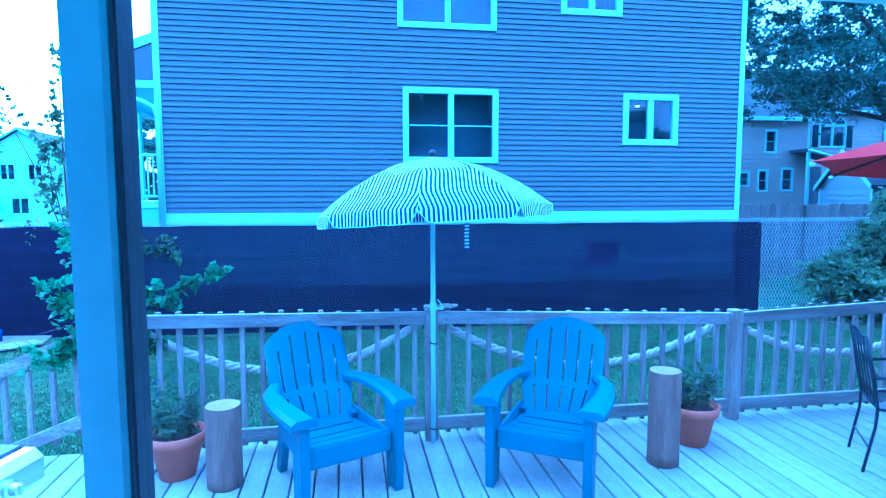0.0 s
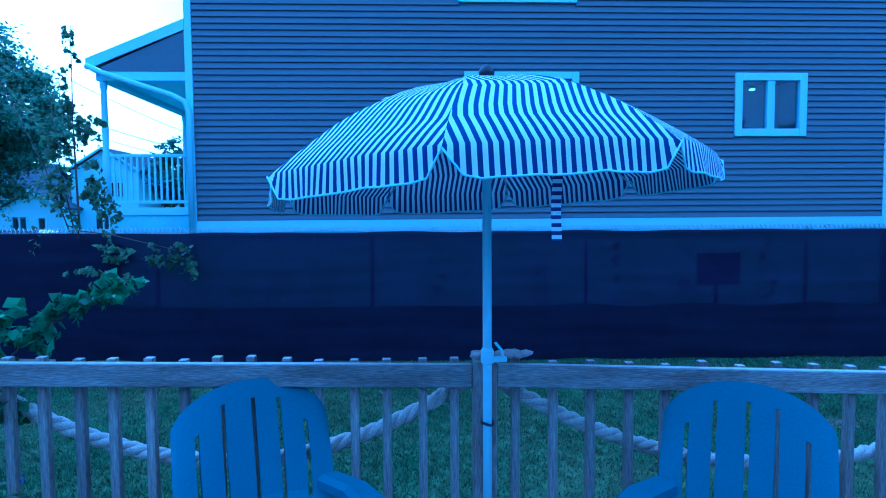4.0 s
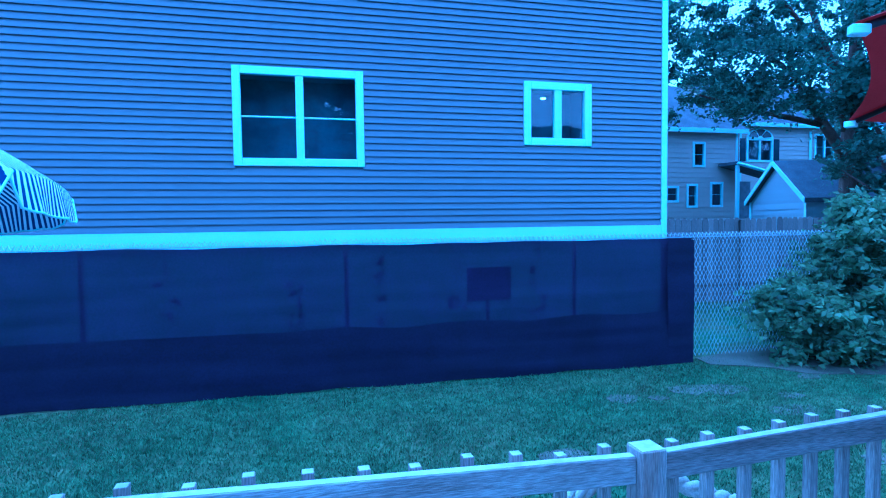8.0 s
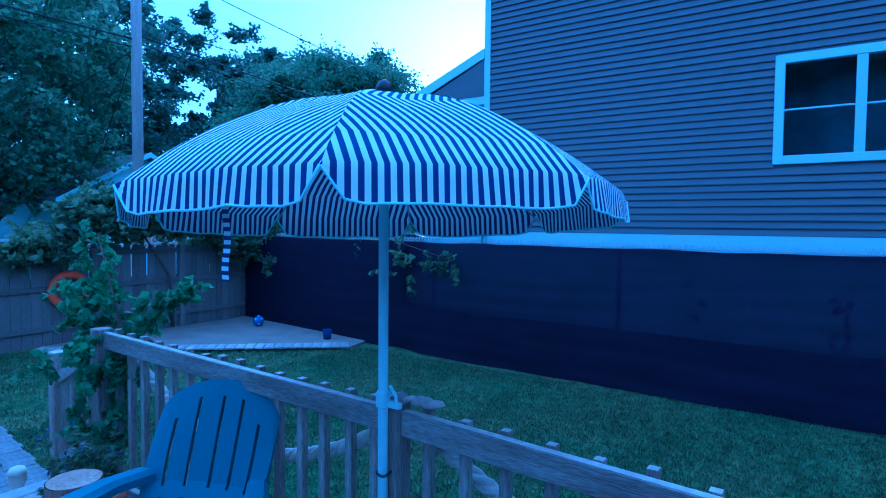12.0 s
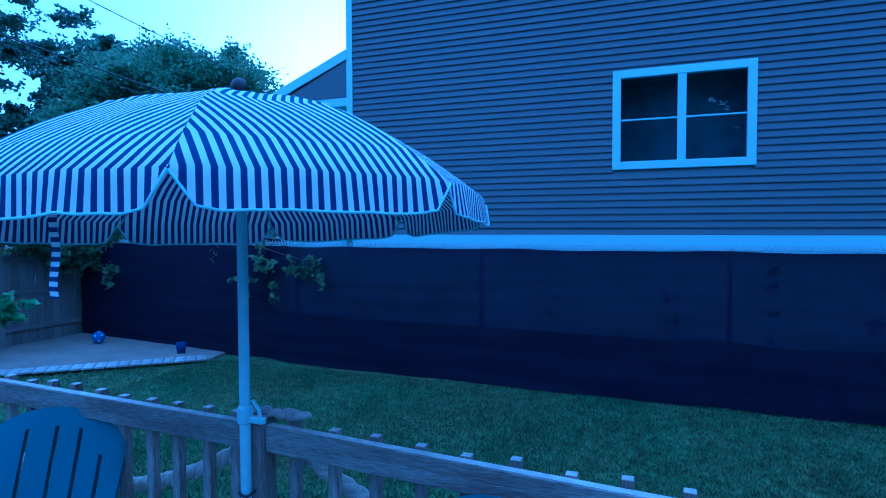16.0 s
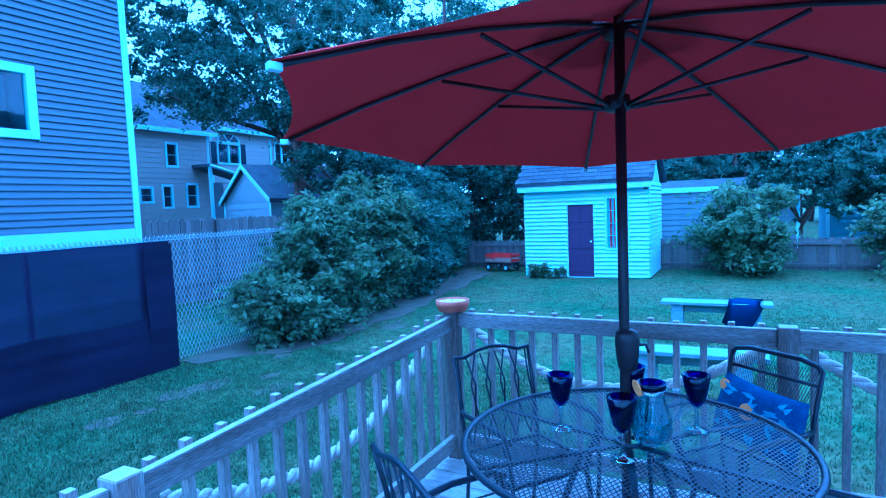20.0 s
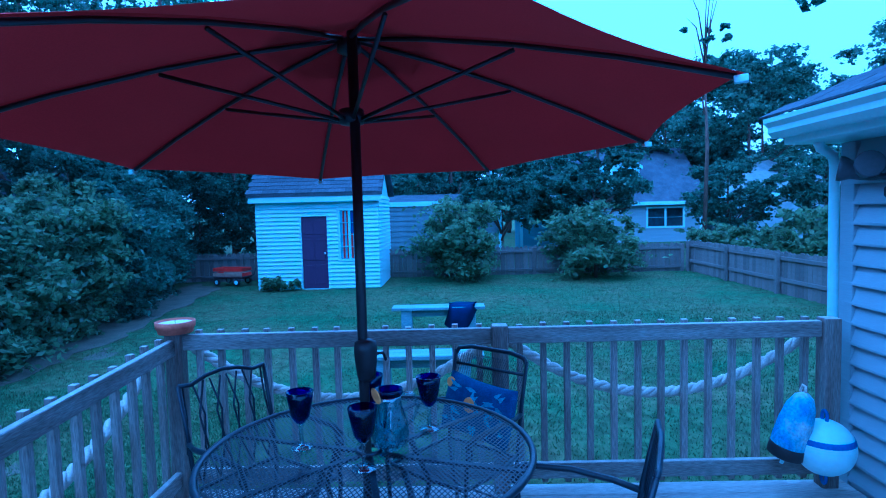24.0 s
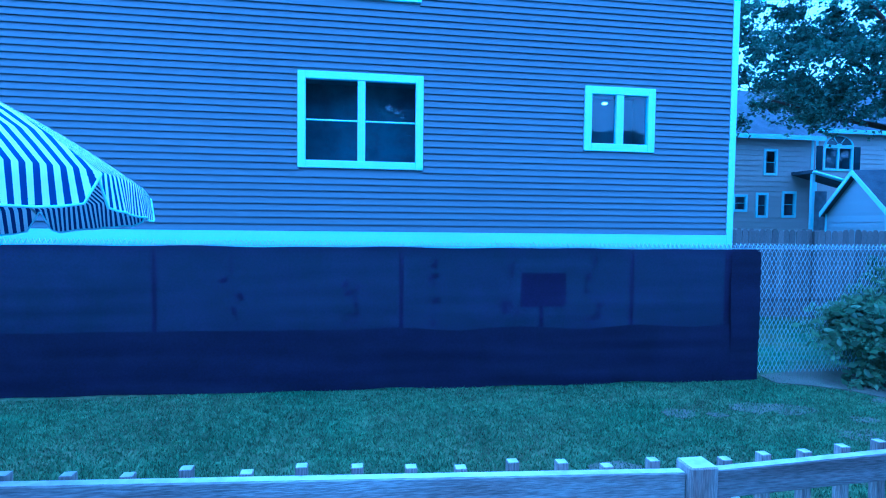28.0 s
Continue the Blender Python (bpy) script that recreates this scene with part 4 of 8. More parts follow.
def flower_pot(x, y, scale, seed, label, lean=1.0):
    t = empty("flower_pot", label, "flower pot", Matrix.Translation((x, y, 0)), group="potted flowers")
    s = scale
    bm = bmesh.new()
    lathe(bm, [(0.105 * s, 0), (0.155 * s, 0.22 * s), (0.175 * s, 0.222 * s), (0.182 * s, 0.285 * s), (0.165 * s, 0.287 * s), (0.155 * s, 0.245 * s)], 32)
    part("pot", bm, M_TERRA, t, smooth=True)
    bm = bmesh.new()
    lathe(bm, [(0.152 * s, 0.235 * s), (0.15 * s, 0.25 * s), (0.05 * s, 0.262 * s)], 20)
    part("soil", bm, M_SOIL, t)
    rng = random.Random(seed)
    cs, ss, ns, flowers = [], [], [], []
    bm = bmesh.new()
    for i in range(38):
        a, d, hgt = rng.uniform(0, 6.28), rng.uniform(0.08, 0.19) * s, rng.uniform(0.12, 0.36) * s
        p0 = Vector((0.06 * s * math.cos(a), 0.06 * s * math.sin(a), 0.25 * s))
        p1 = Vector((d * math.cos(a), d * math.sin(a), 0.25 * s + hgt))
        tube(bm, [p0, (p0 + p1) / 2 + Vector((0, 0, 0.05)), p1], 0.0016, 3)
        for f in (0.4, 0.65, 0.85):
            cs.append(tuple(p0.lerp(p1, f)))
            ss.append((0.035 * s,) * 3)
            ns.append(16)
        if i % 2:
            flowers.append(tuple(p1))
    part("stems", bm, M_LEAF2, t)
    leaves("leaves", cs, ss, ns, 0.013, M_LEAF2, t, seed, long=4.0, hollow=0.1)
    leaves("blossoms", flowers, [(0.016, 0.016, 0.035)] * len(flowers), [11] * len(flowers), 0.009, M_BLOSSOM, t, seed + 1, "small violet-blue flower spikes", hollow=0.2)
    return t


M_BLOSSOM = leaf_mat("violet_petals", (0.14, 0.12, 0.36), (0.10, 0.08, 0.24))
flower_pot(-0.03, 4.74, 1.0, 4, "terracotta pot of lavender-blue flowers")
flower_pot(3.44, 4.66, 1.0, 8, "terracotta pot of green herbs beside a log")

# ---------- striped beach umbrella ----------
M_STRIPE = bpy.data.materials.new("blue_white_stripes")
M_STRIPE.use_nodes = True
n_, l_ = M_STRIPE.node_tree.nodes, M_STRIPE.node_tree.links
tc_ = n_.new("ShaderNodeTexCoord")
sep_ = n_.new("ShaderNodeSeparateXYZ")
l_.new(tc_.outputs["UV"], sep_.inputs[0])
mul_ = n_.new("ShaderNodeMath")
mul_.operation = "MULTIPLY"
mul_.inputs[1].default_value = 2 * math.pi / 0.0262
sin_ = n_.new("ShaderNodeMath")
sin_.operation = "SINE"
mr_ = n_.new("ShaderNodeMapRange")
mr_.inputs[1].default_value, mr_.inputs[2].default_value = -0.12, 0.12
mx_ = n_.new("ShaderNodeMixRGB")
mx_.inputs[1].default_value, mx_.inputs[2].default_value = (0.02, 0.035, 0.13, 1), (0.80, 0.81, 0.80, 1)
l_.new(sep_.outputs[0], mul_.inputs[0])
l_.new(mul_.outputs[0], sin_.inputs[0])
l_.new(sin_.outputs[0], mr_.inputs[0])
l_.new(mr_.outputs[0], mx_.inputs[0])
l_.new(mx_.outputs[0], n_["Principled BSDF"].inputs["Base Color"])
n_["Principled BSDF"].inputs["Roughness"].default_value = 0.85
tr_ = n_.new("ShaderNodeBsdfTranslucent")
l_.new(mx_.outputs[0], tr_.inputs[0])
ms_ = n_.new("ShaderNodeMixShader")
ms_.inputs[0].default_value = 0.08
l_.new(n_["Principled BSDF"].outputs[0], ms_.inputs[1])
l_.new(tr_.outputs[0], ms_.inputs[2])
l_.new(ms_.outputs[0], n_["Material Output"].inputs[0])

UX, UY, UZ, UR, URZ, UTH, UN = 1.63, 4.965, 2.015, 0.805, 1.655, 31.0, 8
U_TILT = Matrix.Translation((0, 0, 1.655)) @ pose(0, 0, 0, -2.6, -2.9, 0) @ Matrix.Translation((0, 0, -1.655))
umb = empty("beach_umbrella", "blue and white striped beach umbrella strapped to a post", "umbrella", Matrix.Translation((UX, UY, 0)))


def canopy_panel(name, half, r_out, z_top, z_out, flap, scallop, sag, turn, parent, material, seed, stripe=True):
    """One gore of a canopy, centred on +x and turned, with a hanging flap at its rim."""
    bm = bmesh.new()
    uvl = bm.loops.layers.uv.new("UVMap")
    nr, na = 14, 14
    rows, flat = [], []
    for j in range(nr + 1):
        f = j / nr
        row, fr = [], []
        for i in range(na + 1):
            u = 2 * i / na - 1
            a = u * half
            r = r_out * f * (1 - (1 - math.cos(half)) * 0.0)
            edge = math.cos(half) / math.cos(a)          # straight chord between two ribs
            rr = r * (edge * 0.6 + 0.4) if f > 0 else 0
            z = z_top - (z_top - z_out) * (0.22 * f + 0.78 * f ** 2.2) - sag * (1 - u * u) * math.sin(math.pi * min(f, 1)) * 0.5 + 0.006 * noise.noise((u * 2, f * 4, seed))
            row.append(bm.verts.new((rr * math.cos(a), rr * math.sin(a), z)))
            bend = 0.34 * abs(min(f, 0.84) - 0.52) * (1 if seed % 2 else -1)      # the cloth is pieced so that the stripes fold
            fr.append((r_out * (f * math.sin(a) + bend), f))
        rows.append(row)
        flat.append(fr)
    if flap:
        for k in (1, 2, 3):
            row, fr = [], []
            for i in range(na + 1):
                u = 2 * i / na - 1
                drop = flap * k / 3 * (1 - scallop * u ** 14) + 0.004 * noise.noise((u * 6, k, seed))
                base = rows[nr][i].co
                out = 1 + 0.003 * k + 0.008 * math.sin(u * 9 + seed) * k / 3
                row.append(bm.verts.new((base.x * out, base.y * out, base.z - drop)))
                fr.append((flat[nr][i][0], 1 + k * 0.05))
            rows.append(row)
            flat.append(fr)
    for j in range(len(rows) - 1):
        for i in range(na):
            q = [(j, i), (j, i + 1), (j + 1, i + 1), (j + 1, i)]
            try:
                f = bm.faces.new([rows[a][b] for a, b in q])
            except ValueError:
                continue
            for loop, (a, b) in zip(f.loops, q):
                loop[uvl].uv = flat[a][b]
    hem = [v.co.copy() for v in rows[-1]]
    bmesh.ops.remove_doubles(bm, verts=bm.verts, dist=0.0004)
    ob = part(name, bm, material, parent, smooth=True)
    tubepart("hem", hem, 0.0032, M_WHITE, ob, "pale stitched hem", seg=5)
    ob.matrix_basis = U_TILT @ pose(0, 0, 0, 0, 0, turn)
    return ob


for k in range(UN):
    canopy_panel("canopy_panel", math.pi / UN, UR, UZ, URZ, 0.085, 0.9, 0.02, UTH + 360 / UN * (k + 0.5), umb, M_STRIPE, k)
for k in range(UN):
    a = radians(UTH + 360 / UN * k)
    tubepart("rib", [(0.02 * math.cos(a), 0.02 * math.sin(a), UZ - 0.05), (UR * 0.5 * math.cos(a), UR * 0.5 * math.sin(a), UZ - 0.10), (UR * 0.98 * math.cos(a), UR * 0.98 * math.sin(a), URZ - 0.012)], 0.004, M_STEEL, umb, seg=5).matrix_basis = U_TILT
bm = bmesh.new()
lathe(bm, [(0.0175, 0.0), (0.0175, 1.0), (0.0171, 1.02), (0.0171, UZ + 0.01)], 16)
part("pole", bm, M_WHITE, umb, "pale painted pole", smooth=True)
bm = bmesh.new()
lathe(bm, [(0.012, UZ), (0.028, UZ + 0.008), (0.03, UZ + 0.025), (0.02, UZ + 0.045), (0.004, UZ + 0.052)], 16)
part("finial", bm, M_BLACK, umb, smooth=True)
bm = bmesh.new()
lathe(bm, [(0.019, 0.95), (0.025, 0.955), (0.025, 1.0), (0.019, 1.01)], 16)
box(bm, 0.02, 0.075, -0.008, 0.012, 0.955, 0.975, 0.003)
tube(bm, [(0.03, 0, 1.03), (0.055, 0, 1.0), (0.06, 0, 0.965)], 0.006, 6)
part("clamp", bm, M_WHITE, umb, "pale plastic clamp")
for z in (0.72, 0.10):
    bm = bmesh.new()
    tube(bm, [(0.022 * math.cos(w), 0.022 * math.sin(w) + (0.05 if math.sin(w) > 0 else 0) * math.sin(w), z + 0.004 * math.sin(w * 2)) for w in [i * 0.3927 for i in range(17)]], 0.005, 5)
    part("cable_tie", bm, M_BLACK, umb, "black tie round pole and post")
sp = (0.099, -0.668)
bm = bmesh.new()
uvl = bm.loops.layers.uv.new("UVMap")
sv = [[bm.verts.new((sp[0] * (1.02 + 0.02 * math.sin(j * 0.5)) + s * 0.013, sp[1] * 1.03 + 0.004 * math.sin(j), URZ + 0.07 - 0.28 * j / 12)) for s in (-1, 1)] for j in range(13)]
for j in range(12):
    f = bm.faces.new((sv[j][0], sv[j][1], sv[j + 1][1], sv[j + 1][0]))
    for loop, v in zip(f.loops, (j, j, j + 1, j + 1)):
        loop[uvl].uv = (v * 0.03, 0)
part("tie_strap", bm, M_STRIPE, umb, "striped closing strap hanging down")

# ---------- patio table, mesh top ----------
TX, TY, TZ, TR = 5.14, 3.77, 0.725, 0.61
table = empty("patio_table", "round black wrought-iron table with mesh top", "table", Matrix.Translation((TX, TY, 0)))


def mesh_fill(name, inside, x0, x1, y0, y1, pitch, parent, z=0.0, r=0.0016, wave=0.0):
    """Two sets of slanting wires, clipped to a shape."""
    verts, faces = [], []
    for sgn in (1, -1):
        d = Vector((0.88, sgn * 0.47, 0))
        nrm = Vector((-d.y, d.x, 0))
        mid = Vector(((x0 + x1) / 2, (y0 + y1) / 2, 0))
        half = math.hypot(x1 - x0, y1 - y0) / 2
        k = int(half / pitch)
        for i in range(-k, k + 1):
            run = []
            for s in np.arange(-half, half, 0.01):
                p = mid + nrm * (i * pitch) + d * float(s)
                if inside(p.x, p.y):
                    run.append(p)
                elif run:
                    break
            if len(run) > 2:
                p, q = run[0], run[-1]
                b0 = len(verts)
                for c in (p, q):
                    verts.extend([(c.x + nrm.x * r * 1.4, c.y + nrm.y * r * 1.4, z), (c.x - nrm.x * r * 1.4, c.y - nrm.y * r * 1.4, z), (c.x, c.y, z - r * 1.6)])
                faces.extend([(b0, b0 + 1, b0 + 4, b0 + 3), (b0 + 1, b0 + 2, b0 + 5, b0 + 4), (b0 + 2, b0, b0 + 3, b0 + 5)])
    ob = obj(name, verts, faces, M_IRON, parent)
    return tagged(ob, kind="stuff")


mesh_fill("mesh_top", lambda x, y: x * x + y * y < (TR - 0.012) ** 2 and x * x + y * y > 0.03 ** 2, -TR, TR, -TR, TR, 0.0165, table, TZ - 0.004, 0.0016)
bm = bmesh.new()
tube(bm, [(TR * math.cos(w), TR * math.sin(w), TZ - 0.008) for w in [i * 2 * math.pi / 48 for i in range(49)]], 0.013, 8, cap=False)
part("rim", bm, M_IRON, table, smooth=True)
bm = bmesh.new()
tube(bm, [(0.045 * math.cos(w), 0.045 * math.sin(w), TZ - 0.006) for w in [i * 2 * math.pi / 20 for i in range(21)]], 0.009, 6, cap=False)
part("umbrella_ring", bm, M_IRON, table, smooth=True)
for k in range(6):
    m = pose(0, 0, 0, 0, 0, 60 * k + 12)
    bm = bmesh.new()
    box(bm, 0.045, TR - 0.01, -0.011, 0.011, TZ - 0.022, TZ - 0.010, 0.002, m)
    part("spoke", bm, M_IRON, table)
for k in range(4):
    a = radians(45 + 90 * k)
    tubepart("leg", [(0.20 * math.cos(a), 0.20 * math.sin(a), TZ - 0.02), (0.30 * math.cos(a), 0.30 * math.sin(a), 0.5), (0.24 * math.cos(a), 0.24 * math.sin(a), 0.28), (0.42 * math.cos(a), 0.42 * math.sin(a), 0.0)], 0.012, M_IRON, table)
bm = bmesh.new()
tube(bm, [(0.25 * math.cos(w), 0.25 * math.sin(w), 0.3) for w in [i * 2 * math.pi / 32 for i in range(33)]], 0.008, 6, cap=False)
part("leg_ring", bm, M_IRON, table, smooth=True)

# ---------- iron chairs ----------


def iron_chair(m, style, label, cushion=False):
    """Origin on the floor under the seat's middle; the sitter looks to -y."""
    c = empty("patio_chair", label, "chair", m, group="iron patio chairs")
    for s in (-1, 1):
        tubepart("front_leg", [(s * 0.21, -0.20, 0.0), (s * 0.225, -0.21, 0.22), (s * 0.235, -0.215, 0.42), (s * 0.24, -0.2, 0.60), (s * 0.245, -0.17, 0.635)], 0.010, M_IRON, c)
        tubepart("back_post", [(s * 0.20, 0.27, 0.0), (s * 0.205, 0.22, 0.3), (s * 0.21, 0.215, 0.42), (s * 0.215, 0.25, 0.65), (s * 0.22, 0.30, 0.87)], 0.010, M_IRON, c)
        bm = bmesh.new()
        pts = [(s * 0.245, -0.22, 0.615), (s * 0.25, -0.17, 0.64), (s * 0.255, 0.0, 0.645), (s * 0.245, 0.15, 0.63), (s * 0.215, 0.245, 0.62)]
        tube(bm, pts, 0.012, 6)
        bmesh.ops.scale(bm, vec=(1, 1, 1), verts=bm.verts)
        part("armrest", bm, M_IRON, c, smooth=True)
        tubepart("scroll", [(s * 0.25 + 0.0, -0.21 + 0.035 * math.sin(w * 0.9) * (1 - w / 9), 0.58 + 0.035 * math.cos(w * 0.9) * (1 - w / 9)) for w in range(9)], 0.006, M_IRON, c, seg=5)
    bm = bmesh.new()
    ring = [(-0.22, -0.2, 0.42), (0, -0.225, 0.425), (0.22, -0.2, 0.42), (0.225, 0, 0.415), (0.21, 0.21, 0.42), (0, 0.22, 0.42), (-0.21, 0.21, 0.42), (-0.225, 0, 0.415), (-0.22, -0.2, 0.42)]
    tube(bm, ring, 0.010, 6, cap=False)
    part("seat_frame", bm, M_IRON, c, smooth=True)
    mesh_fill("seat", lambda x, y: abs(x) < 0.215 and -0.205 < y < 0.21, -0.22, 0.22, -0.21, 0.21, 0.0165, c, 0.418, 0.0013)
    top = [(-0.22, 0.30, 0.87), (-0.16, 0.305, 0.86), (-0.08, 0.31, 0.885), (0, 0.312, 0.895), (0.08, 0.31, 0.885), (0.16, 0.305, 0.86), (0.22, 0.30, 0.87)]
    if style == "lattice":
        tubepart("top_rail", top, 0.010, M_IRON, c)
        for k in range(5):
            for s in (-1, 1):
                x0 = -0.17 + 0.085 * k
                tubepart("lattice_bar", [(x0, 0.225, 0.44), (x0 + s * 0.05, 0.25, 0.58), (x0 + s * 0.03, 0.275, 0.72), (max(-0.2, min(0.2, x0 + s * 0.07)), 0.303, 0.87)], 0.005, M_IRON, c, seg=5)
    else:
        tubepart("top_rail", [(-0.22, 0.30, 0.85), (-0.20, 0.305, 0.88), (-0.12, 0.31, 0.895), (0.12, 0.31, 0.895), (0.20, 0.305, 0.88), (0.22, 0.30, 0.85)], 0.012, M_IRON, c)
        tubepart("cross_rail", [(-0.215, 0.295, 0.80), (0.215, 0.295, 0.80)], 0.008, M_IRON, c)
        bm = bmesh.new()
        for k in range(34):
            x = -0.205 + 0.41 * k / 33
            for s in (-1, 1):
                x1 = max(-0.212, min(0.212, x + s * 0.16))
                f = abs(x1 - x) / 0.16
                tube(bm, [(x, 0.222, 0.44), (x1, 0.222 + 0.08 * f, 0.44 + 0.42 * f)], 0.0016, 3)
        tagged(part("mesh_back", bm, M_IRON, c), kind="stuff")
    tubepart("foot_brace", [(-0.22, -0.2, 0.16), (0, 0.02, 0.2), (0.22, -0.2, 0.16)], 0.006, M_IRON, c, seg=5)
    tubepart("foot_brace", [(-0.2, 0.245, 0.16), (0.2, 0.245, 0.16)], 0.006, M_IRON, c, seg=5)
    return c


def back_at(x, y, nx, ny):
    k = math.hypot(nx, ny)
    return facing(x + 0.30 * nx / k + 0.03, y + 0.30 * ny / k - 0.075, nx, ny)


iron_chair(back_at(5.64, 4.60, -0.59, -0.81), "lattice", "black wrought-iron chair with curved lattice back")
iron_chair(back_at(5.90, 3.34, -0.77, 0.63), "mesh", "black iron mesh-backed chair holding a cushion")
iron_chair(back_at(4.74, 2.90, 0.34, 0.94), "lattice", "black wrought-iron chair pushed towards the table")
iron_chair(back_at(4.31, 4.33, 0.83, -0.55), "lattice", "black wrought-iron chair beside the railing")

# cushion leaning in the mesh-backed chair
bm = bmesh.new()
n = 14
gr = {}
for side in (0, 1):
    for j in range(n + 1):
        for i in range(n + 1):
            u, v = 2 * i / n - 1, 2 * j / n - 1
            puff = 0.06 * (1 - u ** 4) * (1 - v ** 4) * (1 if side else -1)
            gr[side, i, j] = bm.verts.new((0.22 * u * (1 + 0.05 * (1 - v * v)), puff, 0.15 * v * (1 + 0.10 * u * u)))
for side in (0, 1):
    for j in range(n):
        for i in range(n):
            q = [gr[side, i, j], gr[side, i + 1, j], gr[side, i + 1, j + 1], gr[side, i, j + 1]]
            bm.faces.new(q if side == 0 else q[::-1])
bmesh.ops.remove_doubles(bm, verts=bm.verts, dist=0.0005)
bmesh.ops.recalc_face_normals(bm, faces=bm.faces)
cush_m = back_at(5.90, 3.34, -0.77, 0.63) @ pose(0.02, 0.165, 0.63, -14, 6, 0) @ Matrix.Diagonal((0.9, 0.9, 0.88, 1))
cush = empty("cushion", "blue leaf-patterned cushion with yellow fruit, on a chair", "cushion", cush_m)
part("cover", bm, M_CUSHION, cush, smooth=True)
M_FRUIT = mat("orange_fruit_print", (0.85, 0.42, 0.10), 0.9, 0.1, 5, 60, 0.1)
for x, z, r in ((-0.02, 0.02, 0.042), (-0.195, 0.10, 0.03)):
    bm = bmesh.new()
    lathe(bm, [(0.001, 0.006), (r * 0.6, 0.005), (r, 0.0)], 18, pose(x, -0.0615 if r > 0.035 else -0.026, z, 90, 0, 0), cap=False)
    part("fruit_motif", bm, M_FRUIT, cush, "orange fruit printed on the cover", smooth=True)
rng = random.Random(77)
M_FROND = mat("pale_leaf_print", (0.32, 0.50, 0.66), 0.9, 0.3, 9, 60, 0.1)
for k in range(30):
    x, z, a = rng.uniform(-0.17, 0.18), rng.uniform(-0.11, 0.11), rng.uniform(0, 180)
    y = -0.06 * (1 - (x / 0.22) ** 4) * (1 - (z / 0.15) ** 4) - 0.004
    bm = bmesh.new()
    vs = [bm.verts.new(p) for p in ((-0.042, 0, 0), (0, 0.0, 0.013), (0.042, 0, 0), (0, 0, -0.013))]
    bm.faces.new(vs)
    bmesh.ops.transform(bm, matrix=pose(x, y, z, 0, a, 0), verts=bm.verts)
    part("leaf_motif", bm, M_FROND, cush)

# ---------- red market umbrella ----------
RR, RZR, RZT, RTH = 1.28, 1.885, 2.25, 18.3
R_TILT = Matrix.Translation((0.037, 0.027, 1.92)) @ pose(0, 0, 0, -0.8, 4.0, 0) @ Matrix.Translation((0, 0, -1.92))
red = empty("market_umbrella", "large red cloth umbrella with black ribs over the table", "umbrella", Matrix.Translation((TX, TY, 0)))
M_REDC = mat("red_canopy_cloth_lit", (0.29, 0.015, 0.018), 0.85, 0.12, 2.5, 160, 0.08, spec=0.15)
tn, tl = M_REDC.node_tree.nodes, M_REDC.node_tree.links
trr = tn.new("ShaderNodeBsdfTranslucent")
tl.new(tn["Principled BSDF"].inputs["Base Color"].links[0].from_socket, trr.inputs[0])
mxr = tn.new("ShaderNodeMixShader")
mxr.inputs[0].default_value = 0.07
tl.new(tn["Principled BSDF"].outputs[0], mxr.inputs[1])
tl.new(trr.outputs[0], mxr.inputs[2])
tl.new(mxr.outputs[0], tn["Material Output"].inputs[0])


def red_z(f):
    return RZT - (RZT - RZR) * (0.62 * f + 0.38 * f * f)


for k in range(8):
    bm = bmesh.new()
    na, nr = 12, 16
    rows = []
    for j in range(nr + 1):
        f = 0.09 + 0.91 * j / nr
        row = []
        for i in range(na + 1):
            u = 2 * i / na - 1
            a = u * math.pi / 8
            edge = math.cos(math.pi / 8) / math.cos(a)
            scal = 1 - 0.035 * (1 - u * u) * max(0, (f - 0.75) / 0.25)
            r = RR * f * edge * scal
            row.append(bm.verts.new((r * math.cos(a), r * math.sin(a), red_z(f) - 0.02 * (1 - u * u) * math.sin(math.pi * f) + 0.012)))
        rows.append(row)
    for a, b in zip(rows, rows[1:]):
        for i in range(na):
            bm.faces.new((a[i], a[i + 1], b[i + 1], b[i]))
    p = part("canopy_panel", bm, M_REDC, red, smooth=True)
    p.matrix_basis = R_TILT @ pose(0, 0, 0, 0, 0, RTH + 45 * (k + 0.5))
bm = bmesh.new()
lathe(bm, [(0.02, RZT + 0.07), (0.2, RZT + 0.0), (0.33, RZT - 0.045)], 8, cap=False)
part("vent_cap", bm, M_REDC, red).matrix_basis = R_TILT
for k in range(8):
    a = radians(RTH + 45 * k)
    ca, sa = math.cos(a), math.sin(a)
    pts = [(RR * f * ca, RR * f * sa, red_z(f) - 0.004) for f in (0.03, 0.25, 0.5, 0.75, 0.985)]
    rib = tubepart("rib", pts, 0.009, M_BLACK, red, seg=6)
    rib.matrix_basis = R_TILT
    tubepart("strut", [(0.035 * ca, 0.035 * sa, 1.945), (RR * 0.50 * ca, RR * 0.50 * sa, red_z(0.50) - 0.02)], 0.0075, M_BLACK, rib, seg=6)
    bm = bmesh.new()
    box(bm, RR * 0.98, RR * 1.008, -0.011, 0.011, RZR - 0.014, RZR + 0.006, 0.002, pose(0, 0, 0, 0, 0, RTH + 45 * k))
    part("tip_pocket", bm, M_WHITE, rib, "pale rib-end pocket")
bm = bmesh.new()
lathe(bm, [(0.019, 0.05), (0.019, RZT + 0.02)], 16, Matrix.Translation((0.015, 0.012, 0)))
part("pole", bm, M_BLACK, red, smooth=True)
bm = bmesh.new()
lathe(bm, [(0.02, 1.93), (0.045, 1.935), (0.05, 1.96), (0.045, 1.985), (0.02, 1.99)], 16)
part("runner_hub", bm, M_BLACK, red, smooth=True).matrix_basis = R_TILT
bm = bmesh.new()
